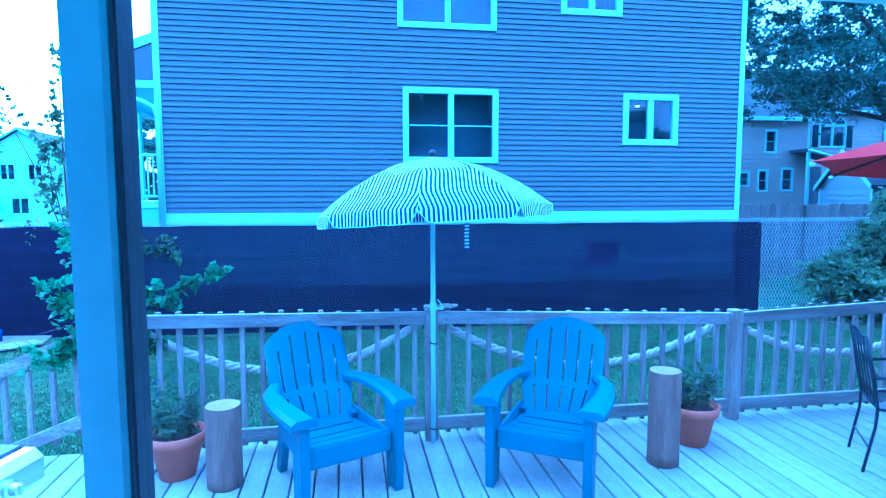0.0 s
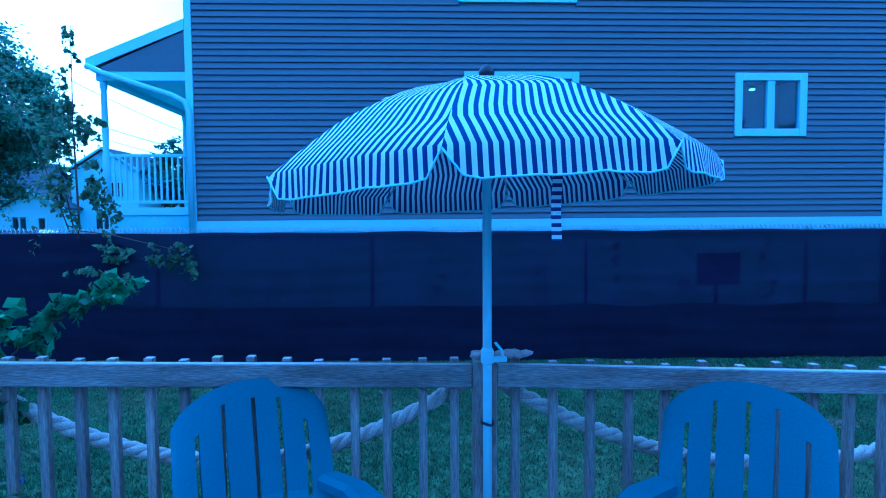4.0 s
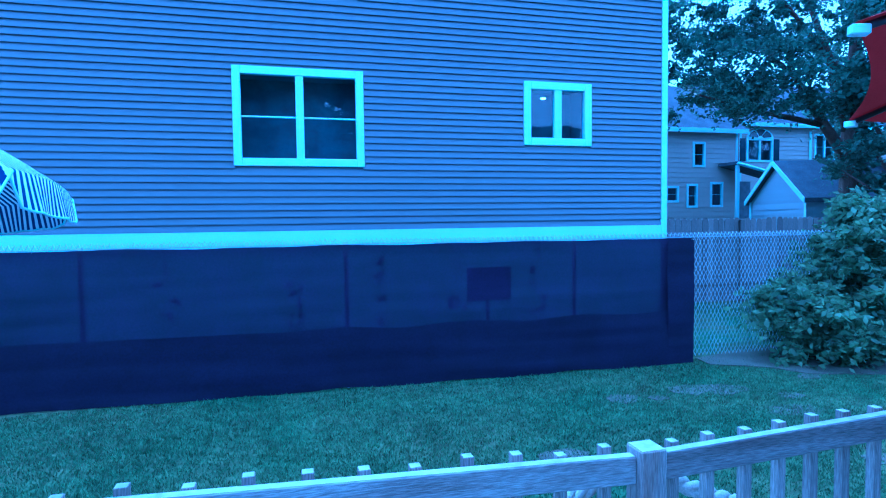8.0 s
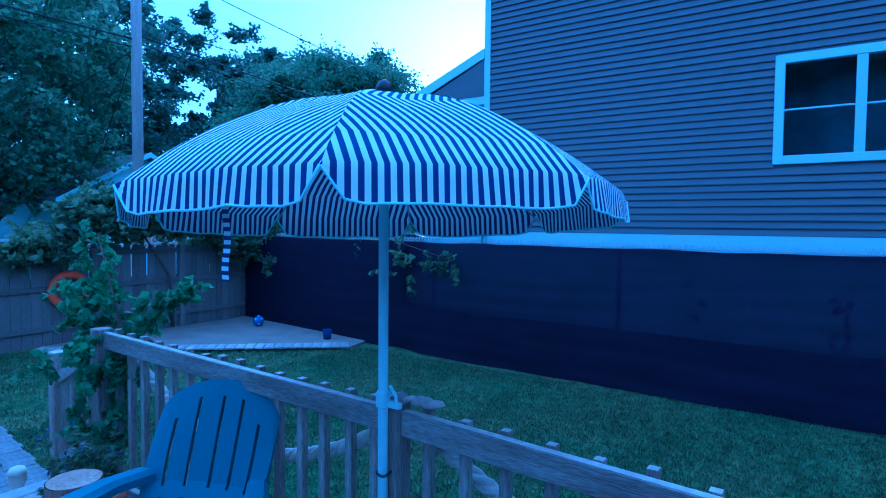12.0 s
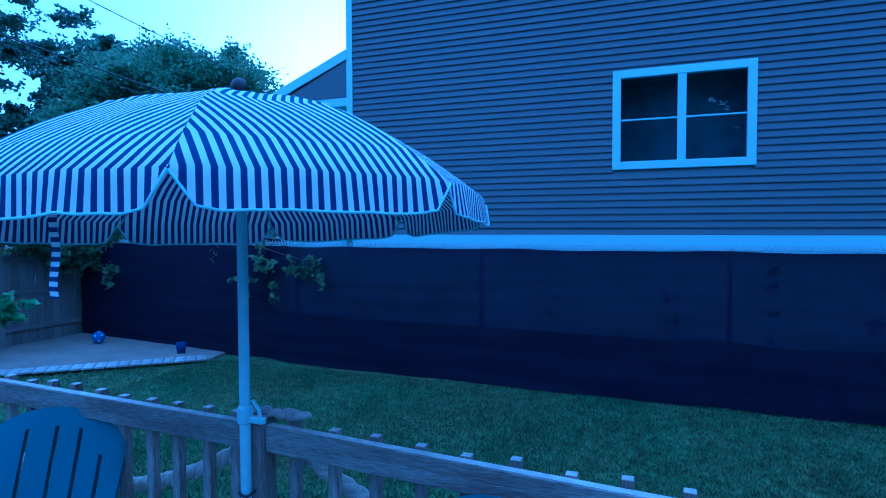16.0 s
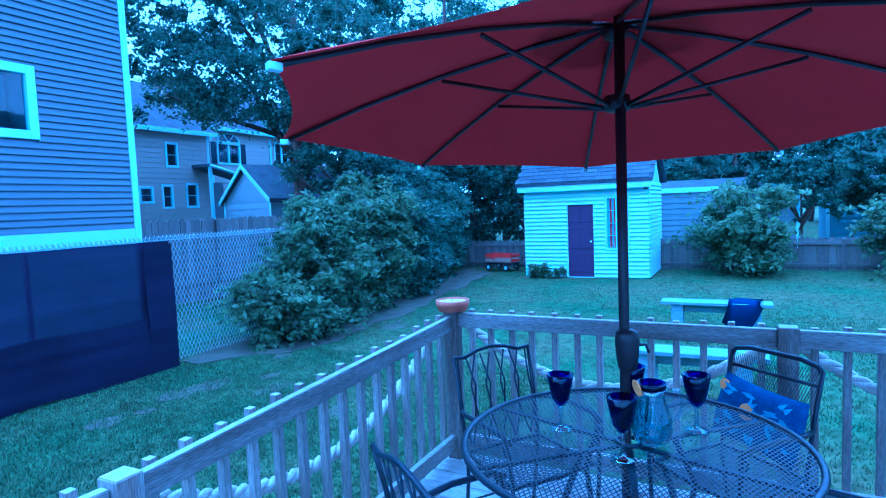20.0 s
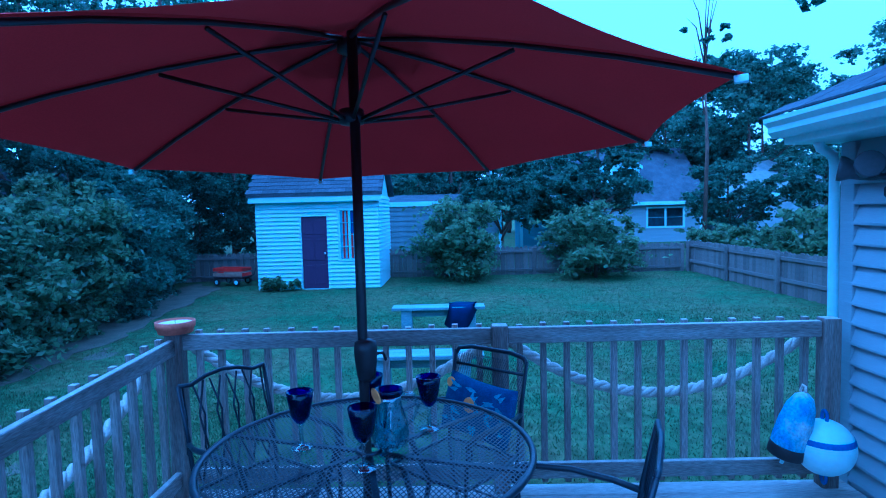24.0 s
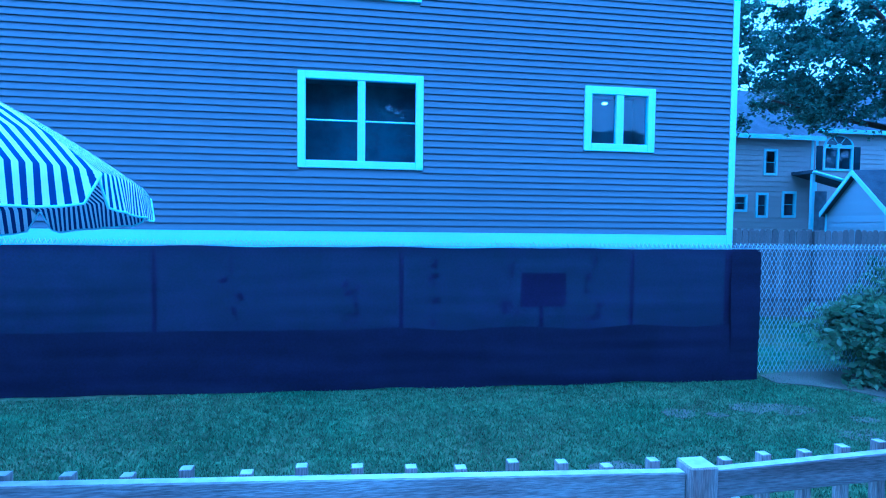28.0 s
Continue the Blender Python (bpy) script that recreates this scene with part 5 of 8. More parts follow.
lathe(bm, [(0.02, RZT - 0.06), (0.045, RZT - 0.05), (0.045, RZT - 0.015), (0.02, RZT)], 16)
part("crown_hub", bm, M_BLACK, red, smooth=True).matrix_basis = R_TILT
bm = bmesh.new()
lathe(bm, [(0.02, 0.985), (0.034, 1.0), (0.042, 1.06), (0.044, 1.10), (0.04, 1.13), (0.02, 1.14)], 16)
part("crank_housing", bm, M_BLACK, red, smooth=True)
tubepart("crank_handle", [(0.02, -0.03, 1.08), (0.035, -0.06, 1.08), (0.04, -0.07, 1.05)], 0.006, M_BLACK, red)
bm = bmesh.new()
lathe(bm, [(0.24, 0), (0.25, 0.02), (0.22, 0.055), (0.06, 0.075), (0.03, 0.12), (0.022, 0.13)], 24)
part("weighted_base", bm, M_BLACK, red, smooth=True)

# ---------- glasses, pitcher ----------
goblet = None
for x, y in ((5.157, 4.028), (4.967, 3.761), (5.32, 3.55), (5.36, 3.79)):
    m = Matrix.Translation((x, y, TZ + 0.001))
    if goblet is None:
        goblet = empty("goblet", "cobalt-blue goblet with clear stem on the table", "glass", m, group="blue goblets")
        bm = bmesh.new()
        lathe(bm, [(0.004, 0.096), (0.018, 0.098), (0.034, 0.122), (0.043, 0.165), (0.052, 0.218), (0.0485, 0.2185), (0.040, 0.165), (0.031, 0.126), (0.004, 0.105)], 24)
        part("bowl", bm, M_COBALT, goblet, "deep blue glass bowl", smooth=True)
        bm = bmesh.new()
        lathe(bm, [(0.043, 0.0), (0.043, 0.004), (0.013, 0.010), (0.008, 0.02), (0.008, 0.08), (0.013, 0.09), (0.01, 0.0955)], 24)
        part("stem", bm, M_CLEAR, goblet, "clear glass stem and foot", smooth=True)
    else:
        copy_thing(goblet, m)
pit = empty("pitcher", "clear glass pitcher with blue rim on the table", "pitcher", Matrix.Translation((5.15, 3.69, TZ + 0.001)))
bm = bmesh.new()
lathe(bm, [(0.045, 0.0), (0.062, 0.012), (0.072, 0.05), (0.068, 0.10), (0.05, 0.15), (0.045, 0.175), (0.050, 0.20), (0.046, 0.20), (0.041, 0.175), (0.046, 0.15), (0.064, 0.10), (0.068, 0.05), (0.058, 0.016), (0.01, 0.012)], 28)
part("body", bm, M_CLEAR, pit, smooth=True)
bm = bmesh.new()
lathe(bm, [(0.0505, 0.2005), (0.054, 0.222), (0.050, 0.222), (0.0465, 0.2005)], 28)
part("rim", bm, M_COBALT, pit, "blue glass rim", smooth=True)
tubepart("handle", [(0.02, -0.045, 0.2), (0.035, -0.09, 0.19), (0.04, -0.105, 0.14), (0.03, -0.085, 0.09), (0.025, -0.063, 0.075)], 0.007, M_CLEAR, pit)
M_WATER = glass_mat("water", (0.85, 0.92, 0.95), 0.01, 1.33)
bm = bmesh.new()
lathe(bm, [(0.055, 0.018), (0.066, 0.05), (0.063, 0.09)], 24)
part("water", bm, M_WATER, pit, "water filling half the pitcher", smooth=True)
bm = bmesh.new()
lathe(bm, [(0.03, -0.003), (0.032, 0), (0.03, 0.003)], 20, pose(-0.03, 0.045, 0.205, 75, 0, 35))
tagged(part("orange_slice", bm, M_FRUIT), "slice of orange on the pitcher's rim", "fruit")
bpy.data.objects["orange_slice"].matrix_basis = Matrix.Translation((5.15, 3.69, TZ + 0.001))

# ---------- candle bowl on the corner post, shells on the other ----------
can = empty("candle_bowl", "terracotta bowl candle on the railing's corner post", "candle", Matrix.Translation((RX - 0.01, FY - 0.01, RZ + 0.04)))
bm = bmesh.new()
lathe(bm, [(0.092, 0), (0.098, 0.028), (0.105, 0.03), (0.107, 0.066), (0.098, 0.066), (0.095, 0.045)], 32)
part("bowl", bm, M_TERRA, can, smooth=True)
bm = bmesh.new()
lathe(bm, [(0.09, 0.035), (0.0955, 0.054), (0.03, 0.051)], 28)
part("wax", bm, M_CREAM, can, "cream wax")
tubepart("wick", [(0, 0, 0.05), (0.002, 0.001, 0.072)], 0.0015, M_BLACK, can, seg=4)
rng = random.Random(21)
for k in range(7):
    bm = bmesh.new()
    bmesh.ops.create_icosphere(bm, subdivisions=2, radius=0.03)
    for v in bm.verts:
        v.co *= 1 + 0.35 * noise.noise(v.co * 40 + Vector((k, 0, 0)))
        v.co.z *= 0.45
    ob = part("oyster_shell", bm, M_STONE, smooth=True)
    ob.matrix_basis = pose(fx[1] - 0.0 + rng.uniform(-0.03, 0.03) if k < 3 else fx[1] + 0.06 + 0.035 * (k - 3), FY + rng.uniform(-0.03, 0.03) if k < 3 else FY + 0.02, (RZ + 0.052) if k < 3 else RZ + 0.048, rng.uniform(-15, 15), rng.uniform(-15, 15), rng.uniform(0, 360))
    tagged(ob, "rough grey oyster shell on the railing", "shell", group="oyster shells")

# ---------- grill ----------
gm = pose(-0.53, 2.64, -0.06, 0, 0, math.degrees(math.atan2(0.97, 0.24)))
gr_ = empty("gas_grill", "stainless steel gas grill with domed lid", "grill", gm)
boxpart("cart", -0.36, 0.36, -0.24, 0.24, 0.06, 0.779, M_BLACK, gr_, 0.01)
boxpart("firebox", -0.375, 0.375, -0.255, 0.27, 0.78, 0.938, M_BLACK, gr_, 0.01)
bm = bmesh.new()
prof = [(0.28, 0.0)] + [(0.28 * math.cos(w), 0.30 * math.sin(w) ** 0.8) for w in [0.15 + i * (math.pi - 0.3) / 14 for i in range(15)]] + [(-0.28, 0.0)]
prof = [(-0.265, 0.0), (-0.27, 0.07), (-0.235, 0.15), (-0.17, 0.207), (-0.09, 0.25), (0.02, 0.272), (0.14, 0.25), (0.24, 0.19), (0.285, 0.09), (0.29, 0.0)]
for k in range(2):                              # rounds the bent sheet
    prof = [prof[0]] + [q for (ay, az), (by, bz) in zip(prof, prof[1:]) for q in ((0.75 * ay + 0.25 * by, 0.75 * az + 0.25 * bz), (0.25 * ay + 0.75 * by, 0.25 * az + 0.75 * bz))] + [prof[-1]]
e = [[bm.verts.new((x, y, 0.94 + z)) for y, z in prof] for x in (-0.37, 0.345)]
for i in range(len(prof) - 1):
    bm.faces.new((e[0][i], e[0][i + 1], e[1][i + 1], e[1][i]))
bm.faces.new(e[0])
bm.faces.new(e[1][::-1])
bm.faces.new((e[0][0], e[1][0], e[1][-1], e[0][-1]))
bmesh.ops.recalc_face_normals(bm, faces=bm.faces)
bmesh.ops.bevel(bm, geom=[ed for ed in bm.edges if abs(ed.verts[0].co.x - ed.verts[1].co.x) < 0.01 and abs(ed.verts[0].co.x) > 0.34], offset=0.008, segments=2, affect="EDGES")
lid = part("lid", bm, M_CHROME, gr_, smooth=True)
lid.data.set_sharp_from_angle(angle=radians(40))
tubepart("lid_handle", [(-0.29, -0.262, 1.0), (-0.29, -0.325, 1.0), (-0.27, -0.34, 1.0), (0.27, -0.34, 1.0), (0.29, -0.325, 1.0), (0.29, -0.262, 1.0)], 0.014, M_CHROME, lid)
bm = bmesh.new()
tilt = math.degrees(math.atan2(0.065, 0.07))
lathe(bm, [(0.036, 0.0), (0.038, 0.008), (0.033, 0.014), (0.030, 0.012)], 24, pose(0.0, -0.115, 0.94 + 0.236, 27, 0, 0))
part("thermometer_rim", bm, M_CHROME, lid, smooth=True)
bm = bmesh.new()
lathe(bm, [(0.031, 0.0125), (0.015, 0.0128)], 24, pose(0.0, -0.115, 0.94 + 0.236, 27, 0, 0))
part("thermometer_dial", bm, M_BLUEPAINT, lid, "dark dial with a needle")
bm = bmesh.new()
box(bm, -0.075, 0.075, -0.02, 0.02, 0.001, 0.006, 0.001, pose(0.0, -0.195, 0.94 + 0.186, 41, 0, 0))
part("badge", bm, M_BLACK, lid, "dark maker's badge")
bm = bmesh.new()
mb = pose(0.0, -0.195, 0.94 + 0.186, 41, 0, 0)
for k in range(6):
    box(bm, -0.028 + 0.016 * k, -0.018 + 0.016 * k, 0.003, 0.013, 0.0061, 0.0072, 0, mb)
    box(bm, -0.028 + 0.016 * k, -0.018 + 0.016 * k, -0.013, -0.003, 0.0061, 0.0072, 0, mb)
box(bm, -0.068, -0.036, -0.012, 0.011, 0.0061, 0.0072, 0, mb)
tagged(part("badge_bars", bm, M_CHROME, lid), "pale marks on the badge", kind="stuff")
boxpart("control_panel", -0.39, 0.39, -0.36, -0.258, 0.77, 0.92, M_CHROME, gr_, 0.02)
for k, x in enumerate((-0.25, -0.08, 0.09, 0.5)):
    bm = bmesh.new()
    lathe(bm, [(0.03, 0.0), (0.03, 0.008), (0.022, 0.012), (0.02, 0.035), (0.016, 0.038)], 20, pose(x, -0.3605, 0.845, 90, 0, 0))
    box(bm, x - 0.006, x + 0.006, -0.405, -0.395, 0.827, 0.863, 0.002)
    part("knob", bm, M_CHROME, gr_, smooth=False)
for s in (-1, 1):
    x0, x1 = (0.395, 0.68) if s > 0 else (-0.68, -0.395)
    boxpart("side_shelf", x0, x1, -0.26, 0.26, 0.885, 0.915, M_BLACK, gr_, 0.006)
    bm = bmesh.new()
    box(bm, x0, x1, -0.36, -0.262, 0.785, 0.92, 0.03)
    part("shelf_front", bm, M_CHROME, gr_)
bm = bmesh.new()
lathe(bm, [(0.05, 0.916), (0.055, 0.921), (0.03, 0.923)], 20, Matrix.Translation((0.54, 0.02, 0)))
part("burner_cup", bm, M_IRON, gr_)
for x in (-0.32, 0.32):
    for y in (-0.2, 0.2):
        bm = bmesh.new()
        lathe(bm, [(0.03, -0.015), (0.03, 0.015)], 14, pose(x, y, 0.03, 90, 0, 90))
        part("castor", bm, M_BLACK, gr_)

# bucket on the rail, solar light on its post
bk = empty("metal_bucket", "small lidded galvanised bucket hung inside the railing", "bucket", Matrix.Translation((LX + 0.11, 3.62, 0.755)))
bm = bmesh.new()
lathe(bm, [(0.06, 0), (0.075, 0.12), (0.08, 0.122), (0.08, 0.13), (0.073, 0.128), (0.06, 0.01)], 24)
part("pail", bm, M_STEEL, bk, smooth=True)
bm = bmesh.new()
lathe(bm, [(0.074, 0.115), (0.078, 0.126), (0.02, 0.128)], 24)
part("lid", bm, M_STEEL, bk)
tubepart("hanger", [(0.0, 0.0, 0.13), (-0.03, 0.0, 0.165), (-0.09, 0.0, 0.172), (-0.115, 0.0, 0.169)], 0.004, M_STEEL, bk, "bent wire hanger over the rail", seg=5)
bl = empty("bottle_opener", "bright metal bottle opener screwed to a post", "bottle opener", Matrix.Translation((LX, 3.79 + 0.0, 0.0)))
boxpart("plate", 0.051, 0.055, -0.02, 0.02, 0.90, 0.97, M_CHROME, bl, 0.001)
boxpart("catch", 0.055, 0.085, -0.02, 0.02, 0.925, 0.95, M_CHROME, bl, 0.004)

# ---------- two net buoys by the wall ----------
b1 = empty("bullet_buoy", "worn blue and white bullet buoy leaning at the post", "buoy", pose(6.13, 1.68, 0.185, 14, -6, 0) @ Matrix.Scale(0.84, 4))
bm = bmesh.new()
lathe(bm, [(0.07, 0.06), (0.10, 0.07), (0.105, 0.16), (0.10, 0.30), (0.085, 0.40), (0.055, 0.47), (0.02, 0.495)], 24)
part("float", bm, M_BUOY, b1, smooth=True)
bm = bmesh.new()
lathe(bm, [(0.085, 0.05), (0.106, 0.062), (0.1075, 0.13), (0.105, 0.135)], 24)
part("dark_base", bm, M_BLACK, b1, "dark painted foot", smooth=True)
tubepart("spindle", [(0, 0, 0.0), (0, 0, 0.06)], 0.012, M_WHITE, b1)
tubepart("line_loop", [(0, 0, 0.49), (0.02, 0, 0.53), (0.05, 0, 0.53), (0.055, 0, 0.49), (0.03, -0.01, 0.46)], 0.008, M_ROPE, b1)
b2 = empty("ball_buoy", "white ball buoy with a blue band on the deck", "buoy", pose(6.10, 1.47, 0.085) @ Matrix.Scale(1.0, 4))
bm = bmesh.new()
bmesh.ops.create_uvsphere(bm, u_segments=32, v_segments=20, radius=0.15, matrix=Matrix.Translation((0, 0, 0.20)))
part("float", bm, M_WHITE, b2, smooth=True)
bm = bmesh.new()
lathe(bm, [(0.1435, 0.24), (0.1395, 0.256), (0.134, 0.268)], 32, cap=False)
for v in bm.verts:
    v.co.x *= 1.022
    v.co.y *= 1.022
part("band", bm, M_BLUEPAINT, b2, "blue painted band", smooth=True)
for z0, z1 in ((0.0, 0.07), (0.33, 0.40)):
    bm = bmesh.new()
    tube(bm, [(0.022 * math.cos(w), 0, (z0 + z1) / 2 + 0.035 * math.sin(w)) for w in [i * 0.4488 for i in range(15)]], 0.009, 6, cap=False)
    part("eye", bm, M_BLUEPAINT, b2, "moulded rope eye", smooth=True)

# ---------- twin floodlight on the wall ----------
fl = empty("floodlight", "twin-headed motion floodlight on the wall", "floodlight", Matrix.Translation((5.885, WALL_Y, 1.715)))
boxpart("mount_block", -0.075, 0.075, 0.02, 0.05, -0.09, 0.09, M_WHITE, fl, 0.008)
bm = bmesh.new()
lathe(bm, [(0.05, 0.0), (0.05, 0.03), (0.03, 0.05)], 20, pose(0, 0.05, 0.01, -90, 0, 0))
part("base", bm, M_LAMPGREY, fl, smooth=True)
for s, yaw, p in ((0, 62, (0.10, 0.15, 0.06)), (1, -35, (0.26, 0.13, 0.05))):
    m = pose(p[0], p[1], p[2], -80, 0, yaw)
    bm = bmesh.new()
    lathe(bm, [(0.02, -0.10), (0.045, -0.09), (0.05, 0.0), (0.066, 0.035), (0.066, 0.055), (0.058, 0.055)], 20, m)
    head = part("lamp_head", bm, M_LAMPGREY, fl, "dark grey lamp housing", smooth=True)
    bm = bmesh.new()
    lathe(bm, [(0.058, 0.05), (0.02, 0.048)], 20, m)
    part("lens", bm, M_WHITE, head, "pale lens")
    tubepart("arm", [(0.0, 0.08, 0.01), (p[0] * 0.6, 0.1, 0.0), (p[0], p[1] - 0.02, p[2] - 0.03)], 0.014, M_LAMPGREY, fl)
boxpart("sensor", -0.02, 0.03, 0.07, 0.13, -0.1, -0.045, M_BLACK, fl, 0.01)


# ---------- board fences ----------


def board_fence(name, a, b, z0, z1, label, width=0.14, inside=1, pointed=0.06, post_step=2.2, rail_z=(0.15, 0.55, 0.9), seed=1, gate=None):
    """Upright pickets from a to b with posts and rails on the lawn's side; inside = +1 or -1 picks that side."""
    a, b = Vector((*a, 0)), Vector((*b, 0))
    L = (b - a).length
    ang = math.degrees(math.atan2(b.y - a.y, b.x - a.x))
    f = empty(name, label, "fence", pose(a.x, a.y, 0, 0, 0, ang))
    h = z1 - z0
    me = {}
    for kind in (0, 1):
        bm = bmesh.new()
        w = width - 0.008
        top = h - pointed
        pr = [(0, 0), (w, 0), (w, top), (w * (0.72 if pointed else 1), h), (w * (0.28 if pointed else 0), h), (0, top)] if pointed else [(0, 0), (w, 0), (w, h), (0, h)]
        f0 = [bm.verts.new((x, -0.01, z)) for x, z in pr]
        f1 = [bm.verts.new((x, 0.01 + 0.003 * kind, z)) for x, z in pr]
        bm.faces.new(f0)
        bm.faces.new(f1[::-1])
        for i in range(len(pr)):
            j = (i + 1) % len(pr)
            bm.faces.new((f0[i], f1[i], f1[j], f0[j]))
        bmesh.ops.recalc_face_normals(bm, faces=bm.faces)
        m_ = bpy.data.meshes.new("picket")
        bm.to_mesh(m_)
        bm.free()
        m_.materials.append(M_FENCE)
        me[kind] = m_
    rng = random.Random(seed)
    for i in range(int(L / width)):
        share("picket", me[i % 2], f, pose(i * width, 0, z0 + rng.uniform(-0.02, 0.02), 0, rng.uniform(-0.6, 0.6), 0))
    y0, y1 = (0.014, 0.05) if inside > 0 else (-0.05, -0.014)
    for r in rail_z:
        boxpart("fence_rail", 0.0, L, y0, y1, z0 + h * r, z0 + h * r + 0.08, M_FENCE, f, 0.004)
    x = 0.05
    while x < L:
        yy = 0.09 if inside > 0 else -0.09
        boxpart("fence_post", x - 0.05, x + 0.05, min(yy, y1 if inside > 0 else y0) - 0.04, max(yy, y1 if inside > 0 else y0) + 0.0, z0 - 0.05, z1 - 0.03, M_FENCE, f, 0.006)
        x += post_step
    return f


board_fence("side_fence", (-7.32, 11.3), (-7.32, 0.2), GZ, 1.17, "tall weathered board fence with a gate", inside=1, post_step=1.55, seed=2)
board_fence("back_fence", (20.4, -3.4), (20.4, 12.5), GZ, 0.45, "low weathered picket fence behind the lawn", inside=1, pointed=0.05, rail_z=(0.12, 0.78), seed=3)
board_fence("right_fence", (20.3, -3.55), (9.5, -3.75), GZ, 0.52, "low weathered board fence beside the lawn", inside=-1, pointed=0.03, rail_z=(0.3, 0.8), seed=4, post_step=2.3)
board_fence("far_fence", (8.7, 15.2), (16.5, 14.6), GZ, 1.55, "grey picket fence beyond the chain-link", inside=-1, pointed=0.05, rail_z=(0.2, 0.8), seed=6)
latch = empty("gate_latch", "black iron latch on the gate", "latch", Matrix.Translation((-7.24, 6.3, 0.38)))
boxpart("bolt", 0.0, 0.03, -0.16, 0.12, 0, 0.03, M_IRON, latch, 0.004)
boxpart("plate", -0.02, 0.0, -0.05, 0.05, -0.03, 0.06, M_IRON, latch, 0.002)

# ---------- path, plank edging, play things ----------
path = empty("brick_path", "grey paved garden path from gate to deck", "path", kind="structure")
pc0, pc1 = Vector((-1.42, 4.60, 0)), Vector((-7.2, 5.50, 0))
pd = (pc1 - pc0).normalized()
pn = Vector((-pd.y, pd.x, 0))
PL = (pc1 - pc0).length
bm = bmesh.new()
vs = [bm.verts.new(p) for p in (pc0 + pn * 0.68 + Vector((0, 0, GZ + 0.012)), pc0 - pn * 0.68 + Vector((0, 0, GZ + 0.012)), pc1 - pn * 0.5 + Vector((0, 0, GZ + 0.012)), pc1 + pn * 0.5 + Vector((0, 0, GZ + 0.012)))]
bm.faces.new(vs)
bmesh.ops.recalc_face_normals(bm, faces=bm.faces)
part("path_bed", bm, M_SAND, path)
PATH_BRICKS = (path, pc0, pd, pn, PL)
edging = empty("plank_edging", "weathered plank edging round the sand bed", "edging")
ea, eb = Vector((-6.95, 7.15, 0)), Vector((-3.35, 10.25, 0))
ed = (eb - ea).normalized()
eang = math.degrees(math.atan2(ed.y, ed.x))
bm = bmesh.new()
box(bm, 0.006, 0.137, -0.15, 0.15, 0, 0.028, 0.004)
me_e = bpy.data.meshes.new("plank")
bm.to_mesh(me_e)
bm.free()
me_e.materials.append(M_DECK)
rng = random.Random(9)
for i in range(int((eb - ea).length / 0.145)):
    p = ea + ed * (i * 0.145)
    share("plank", me_e, edging, pose(p.x, p.y, GZ + 0.035, rng.uniform(-1, 1), 0, eang + rng.uniform(-1.5, 1.5)))

ring = empty("life_ring", "faded orange life ring hanging on the fence", "life ring", pose(-7.215, 7.74, 0.47, 0, 90, 0))
bm = bmesh.new()
tube(bm, [(0.255 * math.cos(w), 0.255 * math.sin(w), 0) for w in [i * 2 * math.pi / 40 for i in range(41)]], 0.06, 10, cap=False)
part("ring_body", bm, M_ORANGE, ring, smooth=True)
for k in range(4):
    w0 = math.radians(45 + 90 * k)
    bm = bmesh.new()
    tube(bm, [(0.255 * math.cos(w0 + d), 0.255 * math.sin(w0 + d), 0) for d in (-0.1, 0, 0.1)], 0.063, 10, cap=False)
    part("band", bm, M_TERRA, ring, "dull grab-line strap", smooth=True)

ball = empty("toy_ball", "blue and white ball lying on the sand", "ball", Matrix.Translation((-6.0, 10.45, GZ + 0.035 + 0.10)))
bm = bmesh.new()
bmesh.ops.create_icosphere(bm, subdivisions=3, radius=0.10)
part("skin", bm, M_BLUEPAINT, ball, smooth=True)
bm0 = bmesh.new()
bmesh.ops.create_icosphere(bm0, subdivisions=1, radius=0.10)
for v in bm0.verts:
    bm = bmesh.new()
    q = v.co.normalized().to_track_quat("Z", "Y").to_matrix().to_4x4()
    lathe(bm, [(0.002, 0.1022), (0.014, 0.1012), (0.019, 0.099)], 8, q, cap=False)
    part("spot", bm, M_WHITE, ball)
bm0.free()
bm = bmesh.new()
bmesh.ops.create_icosphere(bm, subdivisions=3, radius=0.05, matrix=Matrix.Translation((-6.75, 8.15, GZ + 0.05)))
tagged(part("small_ball", bm, M_WHITE, smooth=True), "small pale ball in front of the fence", "ball")
bm = bmesh.new()
lathe(bm, [(0.06, 0), (0.075, 0.17), (0.068, 0.17), (0.05, 0.02)], 16, pose(-4.1, 10.35, GZ + 0.03))
tagged(part("small_pail", bm, M_NAVY, smooth=True), "small dark pail by the mesh fence", "pail")
gn = empty("garden_figure", "small white duck-shaped garden ornament by the steps", "ornament", Matrix.Translation((-1.5, 4.98, GZ)))
gn_bm = bmesh.new()
lathe(gn_bm, [(0.05, 0.0), (0.085, 0.06), (0.08, 0.14), (0.045, 0.21), (0.04, 0.24), (0.055, 0.28), (0.05, 0.32), (0.06, 0.33), (0.04, 0.36), (0.0, 0.37)], 18)
part("statuette", gn_bm, M_CREAM, gn, smooth=True)

